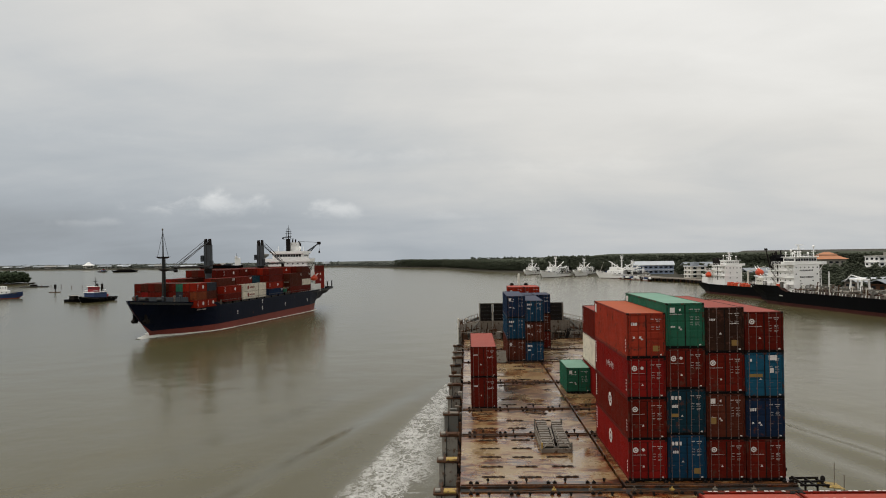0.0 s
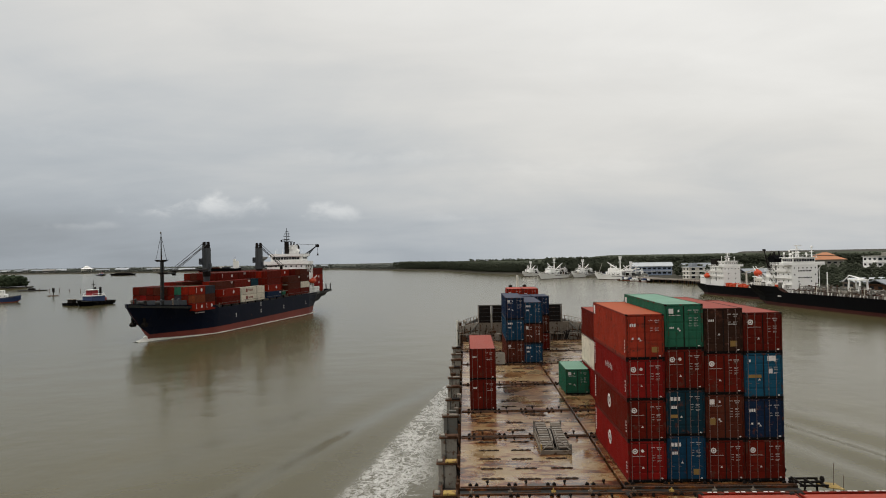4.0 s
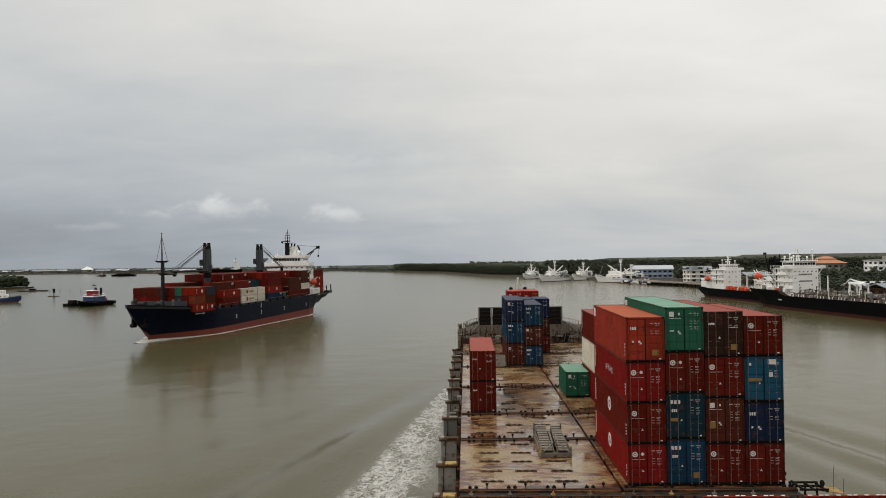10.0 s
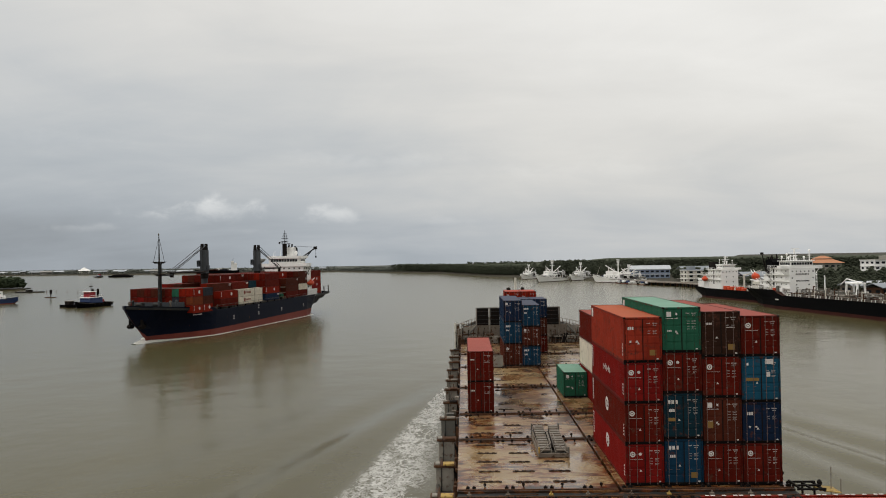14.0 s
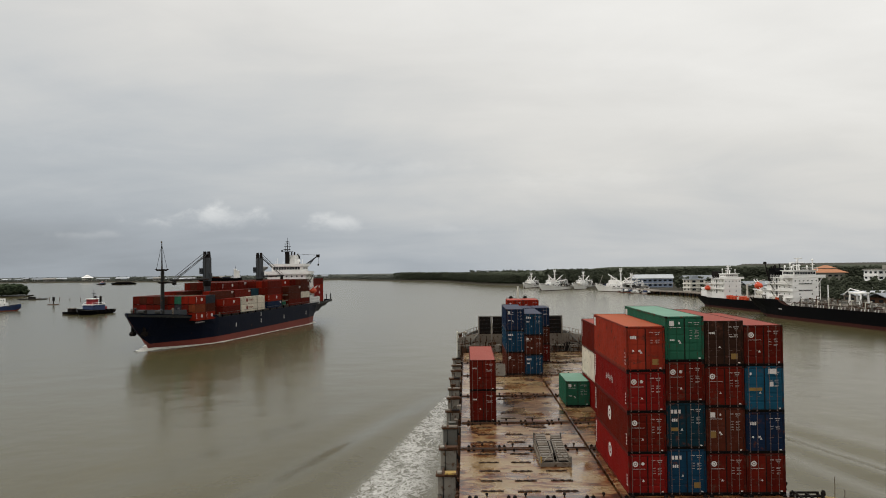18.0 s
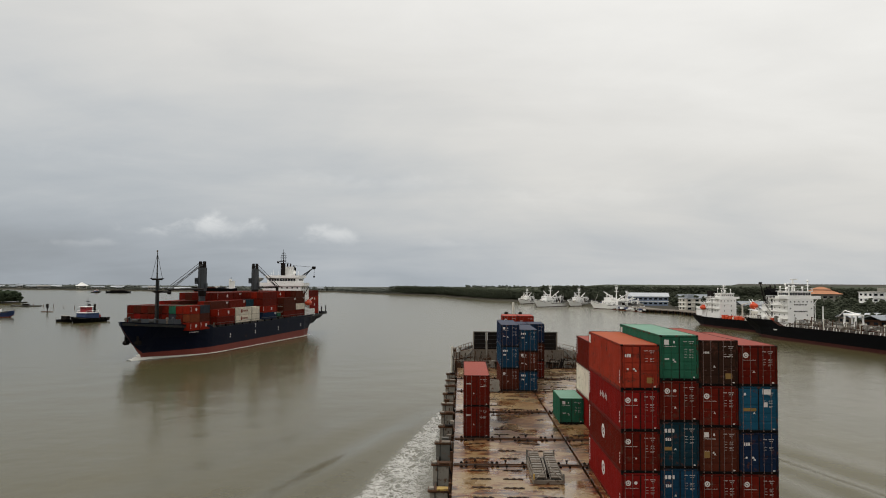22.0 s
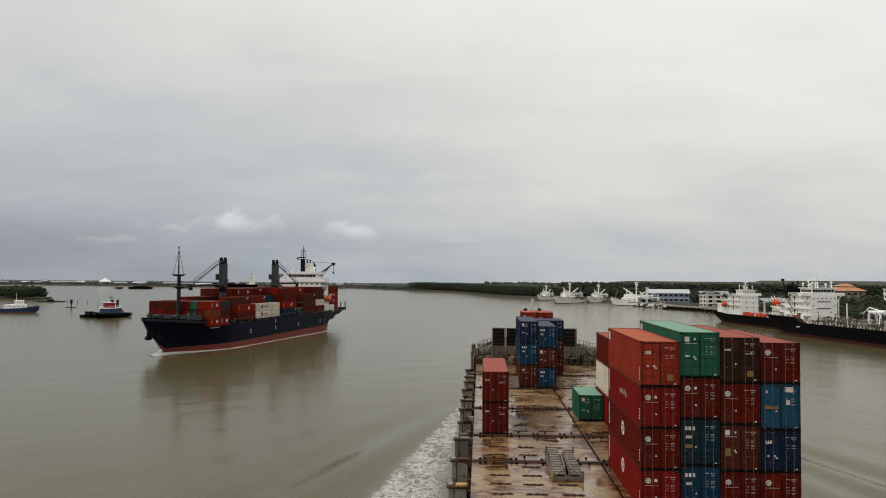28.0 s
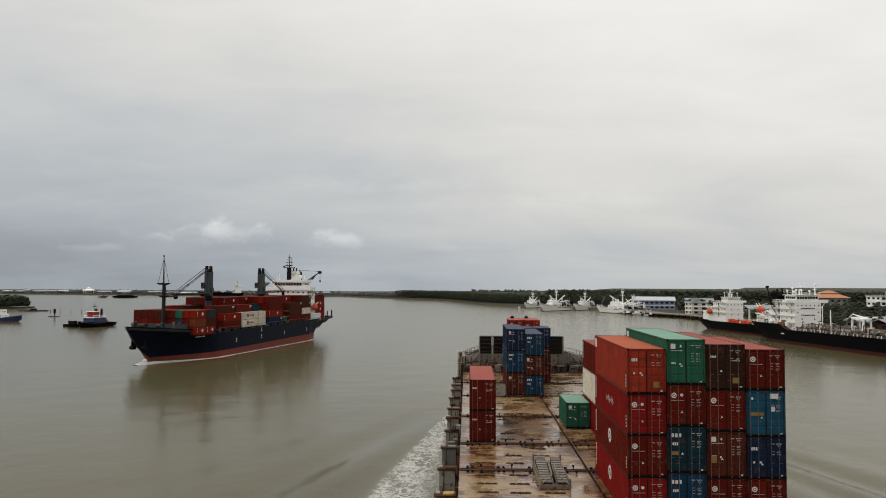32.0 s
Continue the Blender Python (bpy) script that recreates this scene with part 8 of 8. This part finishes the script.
for k, (x, w, h) in enumerate(((-632, 9, 3.0), (-560, 14, 4.0), (-455, 10, 3.5), (-425, 7, 5.0), (-325, 12, 4.5), (-295, 8, 3.0), (-250, 10, 4), (-800, 20, 4.0), (-853, 9, 5))):
    y = float(np.interp(x, [p[0] for p in SHORE[:8]], [p[1] for p in SHORE[:8]])) + 5
    building(pose(x, y, 2, 0, 0, 12), w, 10, h, 1, (CREAM_WALL, CONCRETE)[k % 2], (GREY_ROOF, CONCRETE)[k % 2], "low pale warehouse on the far bank", "gable")

rf = random.Random(77)
for k in range(18):
    x = -1050 + 46 * k + rf.uniform(-14, 14)
    y = float(np.interp(x, [p[0] for p in SHORE[:8]], [p[1] for p in SHORE[:8]])) + rf.uniform(8, 26)
    building(pose(x, y, 2, 0, 0, rf.uniform(0, 25)), rf.uniform(12, 26), 10, rf.uniform(2.4, 4.0), 1, (CREAM_WALL, CONCRETE, SHIP_CREAM)[k % 3], (PALE_ROOF, GREY_ROOF, GREY_ROOF)[k % 3],
             "pale sheet-roofed shed among trees of the far bank", "gable")

wt = thing("water_tower", "mushroom-shaped concrete water tower on the far bank", "tower", m=pose(-363, 1345, 2))
part("stem", Mesh().cyl((0, 0, 0), (0, 0, 17), 1.6, 1.3, 12), CONCRETE, wt)
part("tank", Mesh().loft([[(r * math.cos(a * math.pi / 8), r * math.sin(a * math.pi / 8), z) for a in range(16)] for r, z in ((1.4, 15.5), (7.5, 19.5), (8.0, 22.5), (1.0, 23.5))]), CONCRETE, wt)

# ---- quays and piers ----
qy = thing("quay", "dark timber-piled concrete quay along the docks", "quay")
for k, ((ax, ay), (bx, by)) in enumerate((((132, 648), (140, 577)), ((140, 577), (155, 545)), ((155, 545), (166, 470)), ((166, 470), (176, 400)), ((170, 400), (180, 318)), ((172, 318), (190, 230)), ((185, 230), (205, 120)))):
    d = Vector((bx - ax, by - ay))
    n = Vector((d.y, -d.x)).normalized()
    if n.x < 0:
        n = -n
    z = 2.6
    q = [(ax, ay), (bx, by), (bx + n.x * 14, by + n.y * 14), (ax + n.x * 14, ay + n.y * 14)]
    part("deck_slab", Mesh().prism(q, 2, z - 0.6, z), DULL_STEEL, qy)
    c = max(2, int(d.length / 6))
    for i in range(c):
        x, y = ax + d.x * (i + 0.5) / c + n.x * 0.6, ay + d.y * (i + 0.5) / c + n.y * 0.6
        part("pile", cached(("pile",), lambda: Mesh().cyl((0, 0, -1.5), (0, 0, 2.1), 0.4, n=8), RUST), None, qy, at=(x, y, 0))
        part("fender", cached(("quay_fender",), lambda: Mesh().box(-0.9, -0.2, -0.6, 0.6, 0.2, 2.4, 0.1), CASTING), None, qy, at=(x - n.x * 1.0, y, 0))
pier = thing("timber_pier", "thin dark pier reaching out from the wooded bank", "pier")
for k in range(14):
    x, y = 42 + 6.6 * k, 858 - 9.5 * k
    part("deck_section", Mesh().box(x - 4, x + 4.2, y - 5, y + 5, 1.2, 1.7, 0.04), RUST, pier)
    part("pile", Mesh().cyl((x, y - 4, -1), (x, y - 4, 1.3), 0.3, n=6).cyl((x, y + 4, -1), (x, y + 4, 1.3), 0.3, n=6), CASTING, pier)
rb = random.Random(13)
for k in range(11):
    u = k / 10.0
    x, y = 133 + 12 * u + rb.uniform(-3, 0), 640 - 62 * u + rb.uniform(-6, 6)
    small = thing("small_boat", ("white" if k % 2 else "dark timber") + " open boat moored along the quay", "boat", "small boats along the quay", pose(x - 5, y, 0, 0, 0, rb.uniform(-60, 40)))
    ship_hull(small, [(-5, 0.1, 0.3, 1.7, 0.6), (-3, 0.7, 1.3, 1.4, -0.4), (1, 1.2, 1.5, 1.1, -0.4), (4.5, 1.1, 1.4, 1.1, -0.4)], 0.3, SHIP_WHITE if k % 2 else CASTING, BOOT_RED, RUST, bulwark=0.3)
    part("cabin", Mesh().box(-0.9, 0.9, 0.2, 3.2, 0.8, 2.6, 0.08), SHIP_WHITE if k % 3 else TUG_BLUE, small)

# ---- ferry behind the tanker, dock cranes ----
fy = thing("ferry", "white patrol ferry with long canvas canopy moored at the quay", "ferry", m=QUAYSIDE @ pose(26, -70, 0))
ship_hull(fy, [(-32, 0.1, 0.6, 6.8, 3), (-28, 1.2, 3.2, 6.4, -1), (-18, 3.4, 4.8, 5.6, -1), (14, 4.6, 5.0, 4.6, -1), (24, 4.0, 4.8, 4.6, -0.5)], 0.8, SHIP_WHITE, BOOT_RED, STEEL_GREY, bulwark=0.5)
part("deckhouse", Mesh().prism([(-16, 4.6), (12, 4.6), (12, 10.0), (-6, 11.5), (-9, 11.5)], 0, -3.8, 3.8), SHIP_WHITE, fy)
part("upper_house", Mesh().box(-3.0, 3.0, -6, 8, 10.5, 13.4, 0.1), SHIP_WHITE, fy)
for z, y0, y1 in ((16.2, -30, 2), (13.8, -34, 6), (13.2, 8, 22)):
    part("canopy", Mesh().prism([(-4.4, z), (0, z + 0.7), (4.4, z), (4.4, z + 0.2), (0, z + 0.95), (-4.4, z + 0.2)], 1, y0, y1), SHIP_WHITE, fy, "white canvas canopy")
for k in range(9):
    part("canopy_post", Mesh().cyl((-4.0, -30 + 6 * k, 5), (-4.0, -30 + 6 * k, 14), 0.1, n=6).cyl((4.0, -30 + 6 * k, 5), (4.0, -30 + 6 * k, 14), 0.1, n=6), SHIP_WHITE, fy)
part("mast", Mesh().cyl((0, 4, 13.4), (1.4, 6, 21.5), 0.35, 0.2, 6).box(-1.6, 2.6, 5.2, 5.5, 18.0, 18.3), CASTING, fy, "dark raked mast")


def dock_crane(m, label, yellow=False):
    """Level-luffing dock crane: portal, slewing house with counterweight, lattice jib and hook."""
    c = thing("dock_crane", label, "crane", "dock cranes", m)
    paint = SHIP_CREAM if yellow else CRANE_WHITE
    for x in (-4, 4):
        for y in (-4, 4):
            part("portal_leg", Mesh().cyl((x, y, 0), (x * 0.4, y * 0.4, 14), 0.5, 0.4, 6), paint, c)
    part("tower", Mesh().cyl((0, 0, 13), (0, 0, 24), 1.5, 1.3, 12), paint, c)
    part("slew_house", Mesh().box(-2.4, 2.4, -3.0, 3.0, 24, 29, 0.15), paint, c)
    part("counterweight", Mesh().box(-2.8, 2.8, 4.0, 8.5, 25, 33, 0.15), STEEL_GREY, c, "brown-grey counterweight box")
    part("a_frame", Mesh().cyl((-1.8, 1.5, 29), (0, 3.2, 41), 0.3, 0.2, 6).cyl((1.8, 1.5, 29), (0, 3.2, 41), 0.3, 0.2, 6), paint, c)
    tip = Vector((0, -30, 50))
    root = [Vector((x, -2.0, 27 + dz)) for x in (-1.2, 1.2) for dz in (0, 1.8)]
    for r in root:
        part("jib_chord", Mesh().cyl(r, tip + (r - Vector((0, -2, 28))) * 0.3, 0.16, 0.12, 5), paint, c)
    for k in range(14):
        a = (k + 0.5) / 14
        q0, q1 = root[k % 4].lerp(tip, a * 0.98), root[(k + 1) % 4].lerp(tip, min(a + 0.06, 1.0))
        part("lattice", Mesh().cyl(q0, q1, 0.09, n=4), paint, c)
    part("jib_head", Mesh().cyl((-0.7, -30.3, 50), (0.7, -30.3, 50), 1.2, n=12), CASTING, c)
    part("stay", Mesh().cyl((0, 3.2, 41), (0, -29, 50), 0.1, n=4), CABLE, c)
    part("hoist_wire", Mesh().cyl((0, -31, 49.5), (0, -31, 33), 0.08, n=4), CABLE, c)
    part("hook_block", Mesh().box(-0.5, 0.5, -31.5, -30.5, 31.5, 33.2, 0.1), CASTING, c)


dock_crane(pose(212, 262, 2, 0, 0, -60), "pale dock crane with raised lattice jib on the quay")
dock_crane(pose(238, 218, 2, 0, 0, -62), "second pale dock crane farther along the quay")
dock_crane(pose(262, 230, 2, 0, 0, -75), "cream dock crane over the shipyard", True)

# ---- wooded islet and thicket along the waterfront ----
ISLET = [(-408, 690), (-425, 676), (-520, 700), (-660, 745)]
LEAVES_ISLET = foliage_material("islet_mangrove_leaves", (0.030, 0.042, 0.026), (0.060, 0.074, 0.042))
isl = Mesh()
top = [(x, y, 0.9) for x, y in ISLET]
isl.loft([[(x - 1, y - 3, -0.6) for x, y in ISLET], top, [(x - 8, y + 24, 0.9) for x, y in ISLET], [(x - 10, y + 28, -0.6) for x, y in ISLET]], closed=False, caps=False)
solid("islet_ground", isl, GROUND, "low mud islet in the river", "land", "structure")
forest("mangrove_thicket", "dense green mangrove thicket on the river islet", ISLET, 5, 5.0, 9.0, 11.5, base=0.0, leaves=70, setback=0.5, seed=12, leaf=LEAVES_ISLET)
forest("waterside_trees", "dark trees between the dockside buildings", [(165, 600), (185, 520), (205, 440), (235, 350), (270, 250)], 5, 8.0, 8, 12.5, seed=14, leaves=46, setback=22, crown=0.17)
forest("dockside_shrubs", "low dark bushes and scrap between the dockside sheds", [(160, 600), (168, 545), (182, 470), (192, 400), (202, 330), (215, 250)], 6, 5.5, 3.5, 7.5, seed=16, leaves=34, setback=9, crown=0.22)
forest("waterside_trees", "dark trees beside the cream office block", [(166, 612), (178, 598)], 3, 5.0, 8, 11, seed=17, leaves=50, setback=2)
forest("waterside_trees", "dark trees behind the fishing quay", [(70, 800), (130, 705), (165, 690), (200, 640)], 4, 8.0, 9, 12.5, seed=15, leaves=46, setback=20, crown=0.17)


# ---- bow wave and wash of the oncoming ship ----
def wash():
    m = Mesh()
    rng = np.random.default_rng(7)
    for side in (1, -1):
        inner, mid, outer = [], [], []
        for k in range(68):
            y = -7.0 + k * 1.9
            half = np.interp(y, [-5, 0.5, 4, 9, 14, 20, 30, 98, 107, 112, 117, 122], [0.0, 0.5, 2.6, 5.6, 8.4, 10.3, 11.1, 11.1, 9.7, 6.6, 4.0, 2.0])
            w = np.interp(y, [-7, -3, 0, 8, 30, 120], [0.8, 2.4, 3.0, 2.2, 0.9, 0.9]) * (0.7 + 0.6 * rng.random())
            z = 0.04 + np.interp(y, [-5, 0, 6, 20], [0.1, 0.5, 0.25, 0.03])
            inner.append((side * (half - 0.3), y, z))
            mid.append((side * (half + 0.5 * w), y, z + 0.02))
            outer.append((side * (half + w), y - 0.3, 0.015))
        m.loft([inner, mid, outer], closed=False, caps=False)
    solid("bow_wave", m, FOAM, "white bow wave and wash along the oncoming hull", "foam", "stuff", m=SHIP_AT)


FOAM = surface("river_foam", (0.60, 0.59, 0.54), 0.8, 0, 0.5, 1.0, 0.25, (0.16, 0.15, 0.10))
wash()
